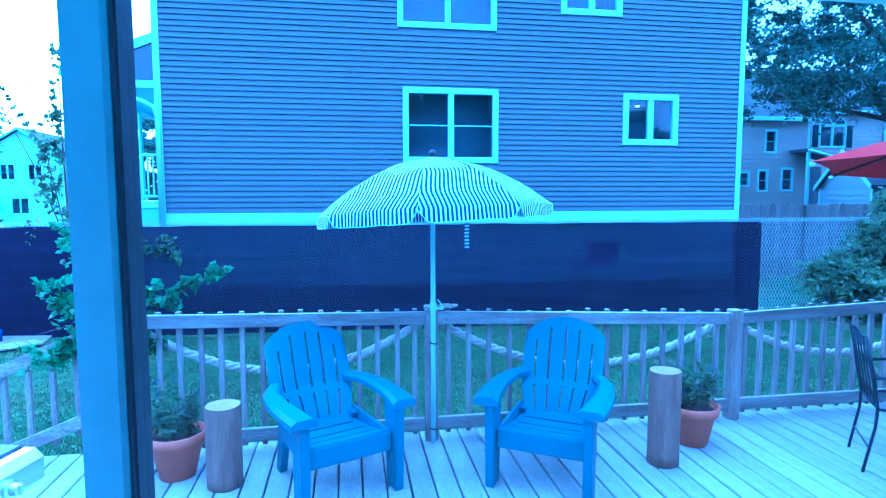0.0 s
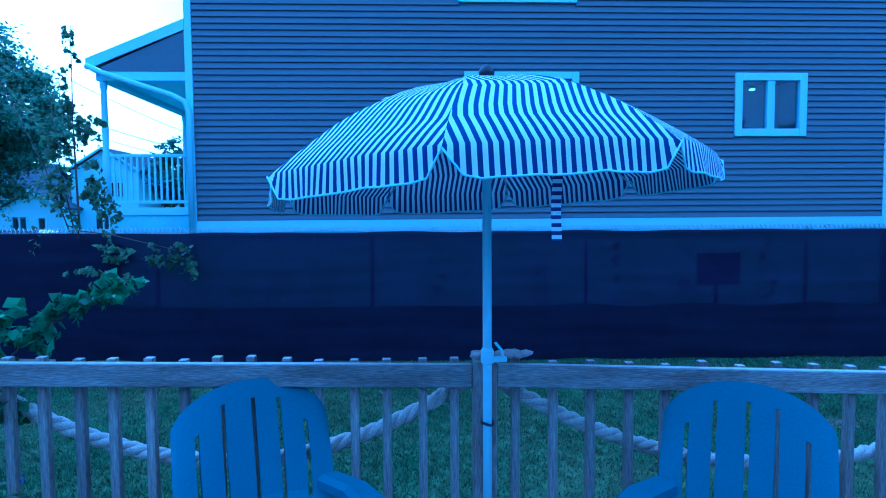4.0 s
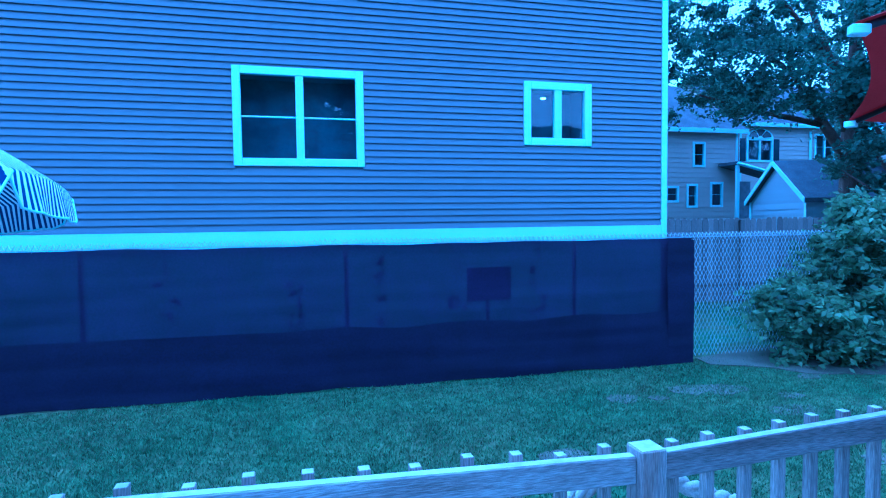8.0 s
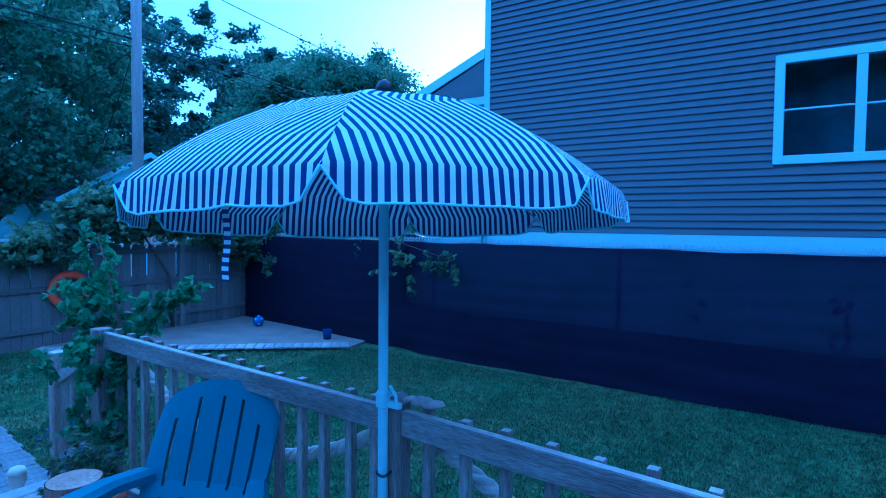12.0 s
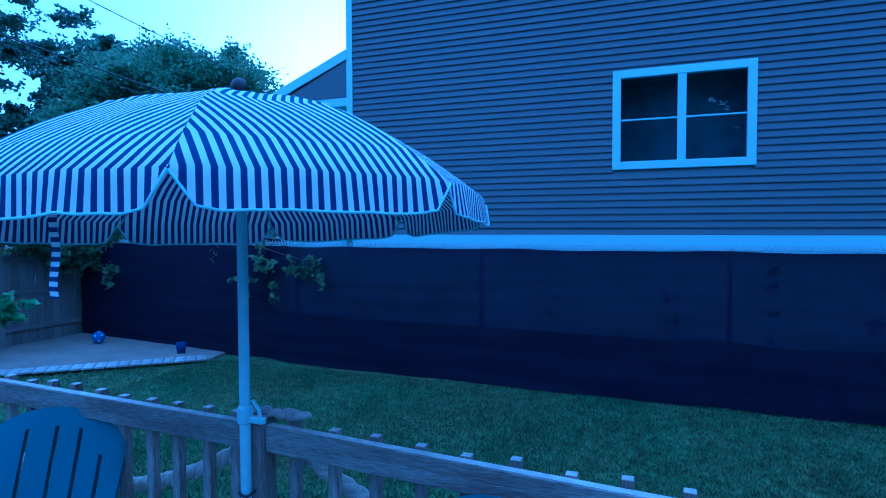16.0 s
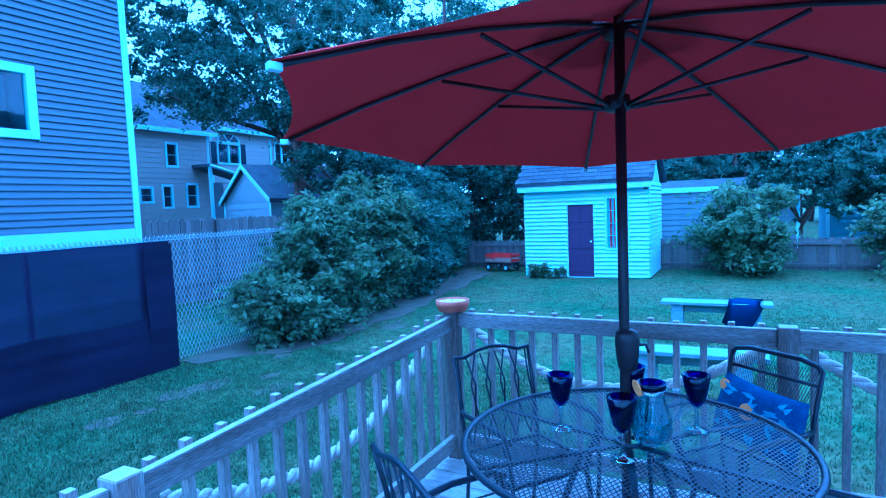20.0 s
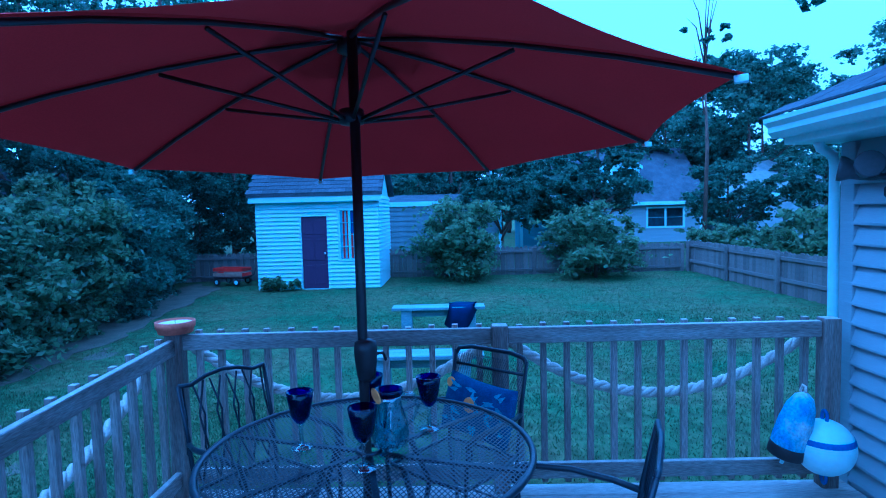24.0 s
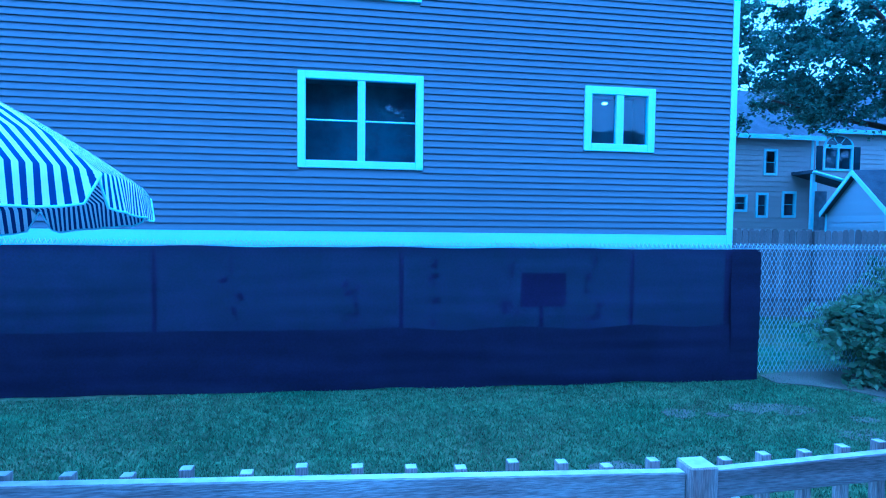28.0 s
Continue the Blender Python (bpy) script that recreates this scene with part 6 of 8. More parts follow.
crate = empty("pallet_box", "grey slatted wooden pallet box by the fence", "pallet box", Matrix.Translation((-5.9, 2.75, GZ)))
for z in (0.18, 0.42, 0.66, 0.9, 1.1):
    boxpart("slat", 0.45, 0.47, 0, 0.95, z, z + 0.11, M_FENCE, crate)
    boxpart("slat", -0.45, 0.45, 0.93, 0.95, z, z + 0.11, M_FENCE, crate)
for x, y in ((0.40, 0.0), (0.40, 0.86), (-0.44, 0.86), (-0.44, 0.0)):
    boxpart("upright", x, x + 0.05, y, y + 0.07, 0, 1.24, M_FENCE, crate)
for k in range(6):
    boxpart("top_board", -0.46 + 0.155 * k, -0.32 + 0.155 * k, -0.01, 0.97, 1.241, 1.27, M_FENCE, crate)

# ---------- garden benches ----------


def bench(x, y, length, label, top=0.13):
    b = empty("garden_bench", label, "bench", Matrix.Translation((x, y, GZ)), group="garden benches")
    h = top - GZ
    boxpart("seat_board", -0.16, 0.16, 0, length, h - 0.045, h, M_BENCH, b, 0.006)
    for yy in (0.14, length - 0.3):
        boxpart("leg", -0.13, 0.13, yy, yy + 0.16, 0, h - 0.046, M_BENCH, b, 0.006)
    boxpart("stretcher", -0.02, 0.02, 0.3, length - 0.3, h - 0.16, h - 0.047, M_BENCH, b, 0.004)
    return b


bench(11.9, 2.99, 1.42, "pale blue painted plank bench with a dark cloth")
bench(9.1, 3.15, 1.30, "pale blue painted plank bench near the deck", 0.10)
bm = bmesh.new()
rows = []
for j in range(13):
    f = j / 12
    row = []
    for i in range(9):
        u = i / 8
        if f < 0.35:
            p = (0.14 - f / 0.35 * 0.28, 0, 0.004)
        else:
            p = (-0.165 - 0.02 * math.sin((f - 0.35) * 6), 0, -(f - 0.35) * 0.5 * (0.15 + 1.1 * abs(math.sin(u * 2.2 + 0.1)) ** 1.5))
        row.append(bm.verts.new((p[0], 0.1 + u * 0.48 + 0.05 * math.sin(f * 3 + u * 4), p[2] + 0.03 * (f < 0.35) * (0.4 + noise.noise((u * 3, f * 5, 2))))))
    rows.append(row)
for a, b in zip(rows, rows[1:]):
    for i in range(8):
        bm.faces.new((a[i], a[i + 1], b[i + 1], b[i]))
bmesh.ops.solidify(bm, geom=bm.faces[:], thickness=0.008)
cl = part("draped_cloth", bm, M_NAVY, smooth=True)
cl.matrix_basis = Matrix.Translation((11.9, 3.0, 0.145))
tagged(cl, "dark navy cloth draped over the bench", "cloth")

# ---------- white garden shed ----------
SX, SY0, SY1, SZ1 = 18.1, 5.4, 8.6, 2.02
shed = empty("garden_shed", "white vinyl-sided garden shed with purple door", "shed", pose(SX, SY1, 0, 0, 0, -90))
SL = SY1 - SY0
D0 = (SY1 - 7.41, SY1 - 6.74, GZ + 0.03, 1.53)
W0 = (SY1 - 6.44, SY1 - 5.86, 0.34, 1.70)
bm = bmesh.new()
slab_wall(bm, SL, GZ, SZ1, 0.12, [D0, W0])
shed_wall = part("front_wall", bm, M_WHITE, shed)
SHED_SIDING = (shed_wall, SL, GZ + 0.03, SZ1 - 0.15, 0.105, M_WHITE, [D0, W0])
bm = bmesh.new()
slab_wall(bm, 2.6, GZ, SZ1, 0.1)
side = part("side_wall", bm, M_WHITE, shed)
side.matrix_basis = pose(SL, 0, 0, 0, 0, 90)
SHED_SIDE = (side, 2.6, GZ + 0.03, SZ1, 0.105, M_WHITE)
bm = bmesh.new()
box(bm, 0, 0.1, 0.121, 2.6, GZ, SZ1)
box(bm, 0.1, SL - 0.101, 2.5, 2.6, GZ, SZ1)
part("rear_wall", bm, M_WHITE, shed)
boxpart("fascia", -0.12, SL + 0.12, -0.2, -0.16, SZ1 - 0.13, SZ1 + 0.06, M_WHITE, shed, 0.004)
boxpart("soffit", -0.1, SL + 0.1, -0.158, 0.0, SZ1 - 0.03, SZ1 - 0.01, M_WHITE, shed, 0.002)
for u0, u1 in ((D0[0] - 0.06, D0[0]), (D0[1], D0[1] + 0.06)):
    boxpart("door_trim", u0, u1, -0.03, 0.02, D0[2], D0[3] + 0.06, M_WHITE, shed, 0.004)
boxpart("door_trim", D0[0], D0[1], -0.03, 0.02, D0[3], D0[3] + 0.06, M_WHITE, shed, 0.004)
sd = boxpart("door", D0[0] + 0.005, D0[1] - 0.005, 0.0, 0.04, D0[2], D0[3] - 0.005, M_PURPLE, shed, 0.003)
for r, (za, zb) in enumerate(((0.12, 0.62), (0.74, 1.3), (1.42, 1.78))):
    for c in range(2):
        u = D0[0] + 0.07 + c * 0.29
        boxpart("door_panel", u, u + 0.24, -0.012, 0.0, D0[2] + za, D0[2] + zb, M_PURPLE, sd, 0.005)
bm = bmesh.new()
bmesh.ops.create_icosphere(bm, subdivisions=2, radius=0.03, matrix=Matrix.Translation((D0[1] - 0.07, -0.03, 0.55)))
part("knob", bm, M_CHROME, sd, smooth=True)
sw = window(shed, *W0, bars_v=1, bars_h=3, frame_w=0.05, deep=0.3)
M_FLAGRED = mat("red_cloth_stripe", (0.5, 0.06, 0.05), 0.9, 0.1, 4, 60, 0.05)
fl_w = W0[1] - W0[0] - 0.1
for k in range(9):
    boxpart("curtain_stripe", 0.05 + fl_w * k / 9, 0.05 + fl_w * (k + 1) / 9 - 0.002, 0.04, 0.05, 0.06, 1.30 if k < 5 else 0.72, M_FLAGRED if k % 2 else M_WHITE, sw, 0)
boxpart("curtain_corner", 0.05 + fl_w * 5 / 9, 0.05 + fl_w, 0.04, 0.05, 0.722, 1.30, M_BLUEPAINT, sw, 0, "blue corner of a flag curtain")
bm = bmesh.new()
e = []
for u in (-0.15, SL + 0.15):
    e.append([bm.verts.new((u, y, z)) for y, z in ((-0.22, SZ1 + 0.02), (1.25, 3.15), (2.75, SZ1 + 0.02), (2.75, SZ1 + 0.1), (1.25, 3.24), (-0.22, SZ1 + 0.1))])
for i in range(6):
    j = (i + 1) % 6
    bm.faces.new((e[0][i], e[1][i], e[1][j], e[0][j]))
bm.faces.new(e[0])
bm.faces.new(e[1][::-1])
bmesh.ops.recalc_face_normals(bm, faces=bm.faces)
part("roof", bm, M_ROOF, shed)
for u in (0.0, SL - 0.08):
    bm = bmesh.new()
    q = [[bm.verts.new((u + d, y, z)) for y, z in ((0.0, SZ1), (1.25, 3.05), (2.5, SZ1))] for d in (0, 0.08)]
    bm.faces.new(q[0])
    bm.faces.new(q[1][::-1])
    for i in range(3):
        bm.faces.new((q[0][i], q[1][i], q[1][(i + 1) % 3], q[0][(i + 1) % 3]))
    bmesh.ops.recalc_face_normals(bm, faces=bm.faces)
    part("gable", bm, M_WHITE, shed)
shing = None
for row in range(11):
    for k in range(8):
        if shing is None:
            bmk = bmesh.new()
            box(bmk, 0, 0.42, 0, 0.2, 0, 0.014)
            shing = bpy.data.meshes.new("shingle")
            bmk.to_mesh(shing)
            bmk.free()
            shing.materials.append(M_ROOF)
        f = row / 11
        share("shingle", shing, shed, pose(-0.13 + 0.43 * k + 0.1 * (row % 2) - 0.05, -0.22 + 1.47 * f, SZ1 + 0.105 + 1.14 * f, math.degrees(math.atan2(1.14, 1.47)) - 3, 0, 0))

# ---------- red wagon ----------
wg = empty("garden_wagon", "red slat-sided pull wagon beside the shed", "wagon", pose(19.3, 9.75, GZ + 0.035, 0, 0, 75))
boxpart("tray", -0.45, 0.45, -0.22, 0.22, 0.19, 0.23, M_BLACK, wg)
for z in (0.26, 0.40):
    for s in (-1, 1):
        boxpart("side_slat", -0.47, 0.47, s * 0.225 - 0.01, s * 0.225 + 0.01, z, z + 0.09, M_REDPAINT if z > 0.3 else M_STUMP, wg)
        boxpart("end_slat", s * 0.46 - 0.01, s * 0.46 + 0.01, -0.214, 0.214, z, z + 0.09, M_REDPAINT, wg)
for x in (-0.32, 0.32):
    for s in (-1, 1):
        bm = bmesh.new()
        lathe(bm, [(0.09, -0.03), (0.10, -0.02), (0.10, 0.02), (0.09, 0.03)], 20, pose(x, s * 0.27, 0.10, 90, 0, 0))
        w_ = part("wheel", bm, M_BLACK, wg, smooth=False)
        bm = bmesh.new()
        lathe(bm, [(0.055, -0.034), (0.055, 0.034)], 16, pose(x, s * 0.27, 0.10, 90, 0, 0))
        part("hub", bm, M_WHITE, w_, "white wheel hub")
tubepart("pull_handle", [(-0.46, 0, 0.18), (-0.7, 0, 0.3), (-0.8, 0, 0.55)], 0.012, M_BLACK, wg)

# ---------- shrubs, vines, trees ----------


def plant(name, label, category, base, blobs, leaf, material, seed, stems=(), density=1.0, long=1.6, hollow=0.35, group="", droop=0.2):
    """A plant with its base at the ground; blobs are (x, y, z, rx, ry, rz, count) about it, stems are lines of (x, y, z, r)."""
    p = empty(name, label, category, Matrix.Translation(base), group=group)
    for s in stems:
        bm = bmesh.new()
        tube(bm, [q[:3] for q in s], 0.02, 7, radii=[q[3] for q in s])
        part("trunk" if s is stems[0] else "limb", bm, M_BARK, p, smooth=True)
    leaves("crown" if stems else "foliage", [b[:3] for b in blobs], [b[3:6] for b in blobs], [int(b[6] * density) for b in blobs], leaf, material, p, seed, hollow=hollow, long=long, droop=droop)
    return p


def clump_blobs(rng, cx, cy, cz, rx, ry, rz, k, each, count, inner=0.25):
    out = []
    for _ in range(k):
        while True:
            d = Vector((rng.uniform(-1, 1), rng.uniform(-1, 1), rng.uniform(-1, 1)))
            if inner < d.length < 1:
                break
        s = each * rng.uniform(0.6, 1.3)
        out.append((cx + d.x * rx, cy + d.y * ry, cz + d.z * rz, s * rng.uniform(0.9, 1.3), s * rng.uniform(0.9, 1.3), s * rng.uniform(0.55, 0.85), count))
    return out


def limbs(rng, h, spread, k, r0, crown_z):
    st = [[(0, 0, -0.1, r0 * 1.15), (0.02 * h * rng.uniform(-1, 1), 0.02 * h * rng.uniform(-1, 1), crown_z * 0.6, r0 * 0.85), (0.03 * h * rng.uniform(-1, 1), 0.0, h * 0.8, r0 * 0.3)]]
    for i in range(k):
        a = 6.283 * i / k + rng.uniform(-0.3, 0.3)
        z = crown_z * rng.uniform(0.65, 1.15)
        d = spread * rng.uniform(0.5, 0.9)
        st.append([(0, 0, z, r0 * 0.5), (d * 0.45 * math.cos(a), d * 0.45 * math.sin(a), z + 0.16 * h, r0 * 0.3), (d * math.cos(a), d * math.sin(a), z + 0.26 * h * rng.uniform(0.7, 1.3), r0 * 0.1)])
    return st


def tree(x, y, h, spread, crown_z, seed, label, leaf=0.16, clumps=46, count=330, material=None, trunk=0.2, squash=1.0):
    rng = random.Random(seed)
    bl = clump_blobs(rng, 0, 0, (h + crown_z) / 2, spread, spread, (h - crown_z) / 2 * squash, int(clumps * 1.7), spread * 0.22, int(count * 1.1), 0.3)
    return plant("tree", label, "tree", (x, y, GZ), bl, leaf * 0.6, material or M_LEAF, seed, limbs(rng, h, spread, 7, trunk, crown_z), group="garden trees")


rng = random.Random(31)
# shrubs along the chain-link fence
for x, y, r, h, sd_, cnt in ((9.9, 9.75, 0.95, 1.15, 1, 36), (11.0, 9.9, 1.25, 2.35, 2, 60), (12.6, 10.1, 1.35, 2.7, 3, 60), (14.2, 10.3, 1.4, 2.8, 4, 50), (15.9, 10.7, 1.4, 3.0, 5, 44), (17.6, 11.3, 1.4, 3.2, 6, 40), (16.6, 12.2, 1.6, 4.4, 7, 50), (19.0, 12.0, 1.7, 4.6, 8, 50), (21.0, 11.4, 1.6, 4.2, 9, 44)):
    bl = clump_blobs(rng, 0, 0, h * 0.5, r * 0.85, r * 0.8, h * 0.5, int(cnt * 1.7), 0.32, 330)
    plant("shrub", "dense leafy green shrub overgrowing the fence", "shrub", (x, y, GZ), bl, 0.052, M_LEAF2 if sd_ < 4 else M_LEAF, 50 + sd_,
          [[(0, 0, 0, 0.03), (0.1, 0, h * 0.5, 0.02), (0.15, 0.1, h * 0.85, 0.006)], [(0.1, 0.05, 0, 0.025), (-0.2, 0.1, h * 0.5, 0.015), (-0.35, 0.1, h * 0.8, 0.005)]], long=2.0, group="fence shrubs")
# dark trees behind them
for x, y, h, s, cz, sd_ in ((19.8, 13.6, 7.5, 2.3, 0.6, 61), (18.0, 13.8, 8.0, 2.4, 1.2, 62), (21.5, 13.0, 8.0, 2.4, 0.8, 63), (24.5, 11.5, 7.5, 2.4, 0.8, 64), (22.0, 9.6, 6.0, 1.7, 0.6, 65)):
    tree(x, y, h, s, cz, sd_, "tall dark leafy tree behind the shrubs", leaf=0.15, clumps=40, count=260, trunk=0.14)
# the large oak behind the house's corner
oak_rng = random.Random(70)
oak_bl = clump_blobs(oak_rng, -1.2, 0, 7.6, 4.6, 3.4, 3.0, 190, 0.52, 210, 0.1) + clump_blobs(oak_rng, -4.4, 0, 7.4, 2.6, 2.4, 3.2, 110, 0.5, 200, 0.1) + clump_blobs(oak_rng, -3.2, -0.4, 5.0, 2.6, 1.8, 0.8, 26, 0.55, 180)
plant("oak_tree", "large spreading oak with dark open branches", "tree", (17.75, 16, GZ), oak_bl, 0.066, M_LEAF, 70,
      [[(0, 0, -0.1, 0.36), (0.02, 0, 2.2, 0.28), (0.0, 0, 4.0, 0.24), (0.1, 0, 7, 0.14), (0.1, 0.1, 10, 0.04)],
       [(0, 0, 3.4, 0.17), (-0.9, 0, 4.4, 0.13), (-2.0, -0.1, 5.6, 0.08), (-3.4, -0.2, 6.4, 0.03)],
       [(0, 0, 4.2, 0.16), (0.8, 0, 5.6, 0.12), (1.6, 0.3, 7.4, 0.07), (2.2, 0.3, 9, 0.03)],
       [(0, 0, 4.0, 0.14), (-0.6, 0.1, 6.0, 0.11), (-1.4, 0.3, 8.2, 0.06), (-2.0, 0.3, 9.6, 0.03)],
       [(-0.9, 0, 4.4, 0.09), (-2.6, 0.2, 4.7, 0.06), (-4.6, 0.3, 5.1, 0.025)],
       [(0.1, 0, 5.5, 0.10), (-1.6, -0.3, 6.5, 0.07), (-3.8, -0.5, 8.2, 0.03)]], hollow=0.2, group="garden trees")
for x, y, h, s_, sd_ in ((22.5, 17.6, 16.0, 3.8, 191), (27.5, 15.5, 17.0, 4.0, 192), (33.0, 13.0, 16.0, 4.0, 193)):
    tree(x, y, h, s_, 2.5, sd_, "tall leafy tree behind the shrubs and shed", leaf=0.17, clumps=60, count=300, trunk=0.2)
# shrubs before the back fence
for x, y, r, h, sd_ in ((19.4, 3.2, 1.35, 2.4, 81), (19.2, -0.5, 1.55, 2.05, 82)):
    bl = clump_blobs(rng, 0, 0, h * 0.52, r * 0.85, r * 0.8, h * 0.48, 46, 0.5, 210, 0.1)
    plant("shrub", "rounded green shrub before the back fence", "shrub", (x, y, GZ), bl, 0.075, M_LEAF2, sd_,
          [[(0, 0, 0, 0.05), (0.05, 0, h * 0.4, 0.04), (0.1, 0.1, h * 0.9, 0.01)], [(0, 0, h * 0.2, 0.03), (-0.1, 0.5, h * 0.6, 0.02), (-0.1, 0.7, h * 0.8, 0.01)]], long=2.0, group="back shrubs")
bl = clump_blobs(rng, 0, 0, 0.22, 0.25, 0.75, 0.16, 12, 0.2, 90)
plant("low_plant", "low green plants at the foot of the shed", "plant", (17.85, 7.95, GZ), bl, 0.07, M_LEAF2, 85)
# trees and growth beyond the right-hand fences
for x, y, h, s, cz, sd_, lf in ((30, 3.5, 6.2, 2.0, 1.0, 91, 0.2), (27, -2.5, 5.4, 2.2, 1.2, 92, 0.18), (38, -14, 11, 4.0, 2.5, 93, 0.26), (44, -6, 9.5, 4.0, 2, 94, 0.28), (33, -21, 10, 4.0, 1.5, 95, 0.25), (48, 6, 8, 4.5, 1, 96, 0.3), (40, 14, 9, 5, 1, 97, 0.3), (47, -11, 10.5, 4.2, 1, 98, 0.3), (44, -18, 12, 4.4, 1, 99, 0.3), (40, -24.5, 13, 4.6, 1.5, 181, 0.3), (50, -1, 8.5, 4.5, 1, 182, 0.3), (37.5, 5.5, 5.2, 3.2, 0.6, 183, 0.25), (30, 11, 6.5, 3.0, 0.6, 184, 0.25)):
    tree(x, y, h, s, cz, sd_, "leafy green tree beyond the back fence", leaf=lf, clumps=40, count=240, trunk=0.16)
for x, y, r, h, sd_ in ((18.0, -5.6, 1.3, 1.9, 101), (15.3, -5.4, 1.2, 2.1, 102), (21, -5.0, 1.4, 1.7, 103), (13, -5.6, 1.1, 2.3, 104)):
    bl = clump_blobs(rng, 0, 0, h * 0.5, r, r * 0.8, h * 0.45, 30, 0.4, 140)
    plant("shrub", "loose green growth beyond the side fence", "shrub", (x, y, GZ), bl, 0.10, M_LEAF2, sd_, group="side growth")
for x, y, h, s, cz, sd_, lf in ((25.5, 1.6, 4.6, 1.7, 1.0, 201, 0.15), (26.5, -0.9, 4.4, 1.8, 0.9, 202, 0.15), (29.5, -9.0, 4.0, 1.9, 0.6, 203, 0.16), (27.0, -11.8, 4.2, 2.0, 0.7, 204, 0.16), (38.5, -9.5, 9.5, 3.2, 2.0, 205, 0.22), (40.0, -3.0, 8.6, 3.2, 2.0, 206, 0.22), (43.0, -13.0, 11.5, 3.6, 2.0, 207, 0.24)):
    tree(x, y, h, s, cz, sd_, "hazy leafy tree between the fence and the far houses", leaf=lf, clumps=44, count=230, trunk=0.1)
tree(26, -6.4, 9.4, 0.9, 7.0, 185, "thin sparse tree beyond the side fence", leaf=0.2, clumps=7, count=70, trunk=0.08)
# bough over the home's roof
bl = [(-0.2 + 0.5 * k / 8 + rng.uniform(-0.1, 0.1), 1.8 + 0.7 * k / 8, 3.95 + 0.5 * k / 8 + rng.uniform(-0.15, 0.2), 0.24, 0.24, 0.2, 60) for k in range(9)]
bl += [(0.5 + 0.12 * k, 3.0 + 0.14 * k, 4.75 - 0.07 * k, 0.18, 0.18, 0.15, 36) for k in range(5)]
plant("overhanging_tree", "leafy boughs hanging over the roof", "tree", (9.4, -4.5, GZ), bl, 0.075, M_LEAF, 110, [[(0, 0, 0, 0.16), (0.0, 0.1, 2.6, 0.12), (0.0, 1.0, 4.2, 0.05), (0.1, 2.3, 4.4, 0.015)], [(0, 0.1, 2.6, 0.06), (0.4, 1.6, 4.8, 0.03), (0.7, 3.2, 4.8, 0.01)]], group="garden trees")
# tall trees behind the home, mirrored in the neighbour's panes
for x, h, s_, sd_ in ((-3, 13, 3.6, 171), (4, 14, 3.8, 172), (11, 11.5, 3.2, 173), (20, 8.2, 3.0, 174)):
    tree(x, -15, h, s_, 2.5, sd_, "tall leafy tree behind the home", leaf=1.1, clumps=44, count=240, trunk=0.25)
# trees on the street side
tree(-19.4, 26.5, 11.0, 5.8, 1.9, 121, "broad rounded dark tree across the street", leaf=0.19, clumps=170, count=620, trunk=0.4, squash=1.0, material=M_LEAF4)
tree(-20.0, 10.6, 12.0, 4.6, 2.2, 122, "large leafy maple before the garage house", leaf=0.2, clumps=100, count=330, trunk=0.3, material=M_LEAF4)
tree(-29, 1.5, 11, 4.0, 2, 123, "tall dark tree behind the garage house", leaf=0.28, clumps=60, count=260, trunk=0.3)
tree(-34, 20, 17, 5.5, 3, 124, "tall dark tree behind the street houses", leaf=0.34, clumps=70, count=260, trunk=0.35)
tree(-40, 33, 19, 6.5, 3, 125, "tall dark tree behind the street houses", leaf=0.36, clumps=70, count=260, trunk=0.35)
tree(-30, 30, 14, 4.0, 2, 129, "tall dark tree behind the street houses", leaf=0.32, clumps=60, count=260, trunk=0.3)
tree(-38, 6, 14, 5.0, 2.5, 126, "tall dark tree behind the garage house", leaf=0.34, clumps=40, count=200, trunk=0.35)
tree(-16, 52, 9, 4.5, 2, 127, "distant leafy street tree", leaf=0.35, clumps=40, count=200, trunk=0.25)
tree(-6, 40, 8, 4.0, 2, 128, "distant leafy street tree", leaf=0.32, clumps=40, count=200, trunk=0.25)
# vine over the corner of the board fence
bl = []
for k in range(95):
    f = rng.random()
    y = 6.6 + f * 4.9
    bl.append((-0.05 + rng.uniform(-0.35, 0.45), y, 1.25 + 0.65 * math.sin(math.pi * min(1, max(0, (y - 6.2) / 4.8))) * rng.uniform(0.2, 1.1) - GZ + (0.25 if 7.5 < y < 10 else -0.1) - 0.15, 0.42, 0.42, 0.28, 170))
for k in range(16):
    bl.append((0.2 + rng.uniform(-0.1, 0.9), 10.9 + rng.uniform(-0.3, 0.2), rng.uniform(0.75, 1.6) - GZ, 0.3, 0.22, 0.3, 130))
plant("fence_vine", "thick green vine hanging over the board fence", "vine", (-7.25, 0.28, GZ), bl, 0.085, M_LEAF2, 130, [[(0.05, 9.2, 0, 0.03), (0.1, 9.1, 1.0, 0.025), (0.0, 8.6, 1.9, 0.012)]], long=1.5, droop=0.5)
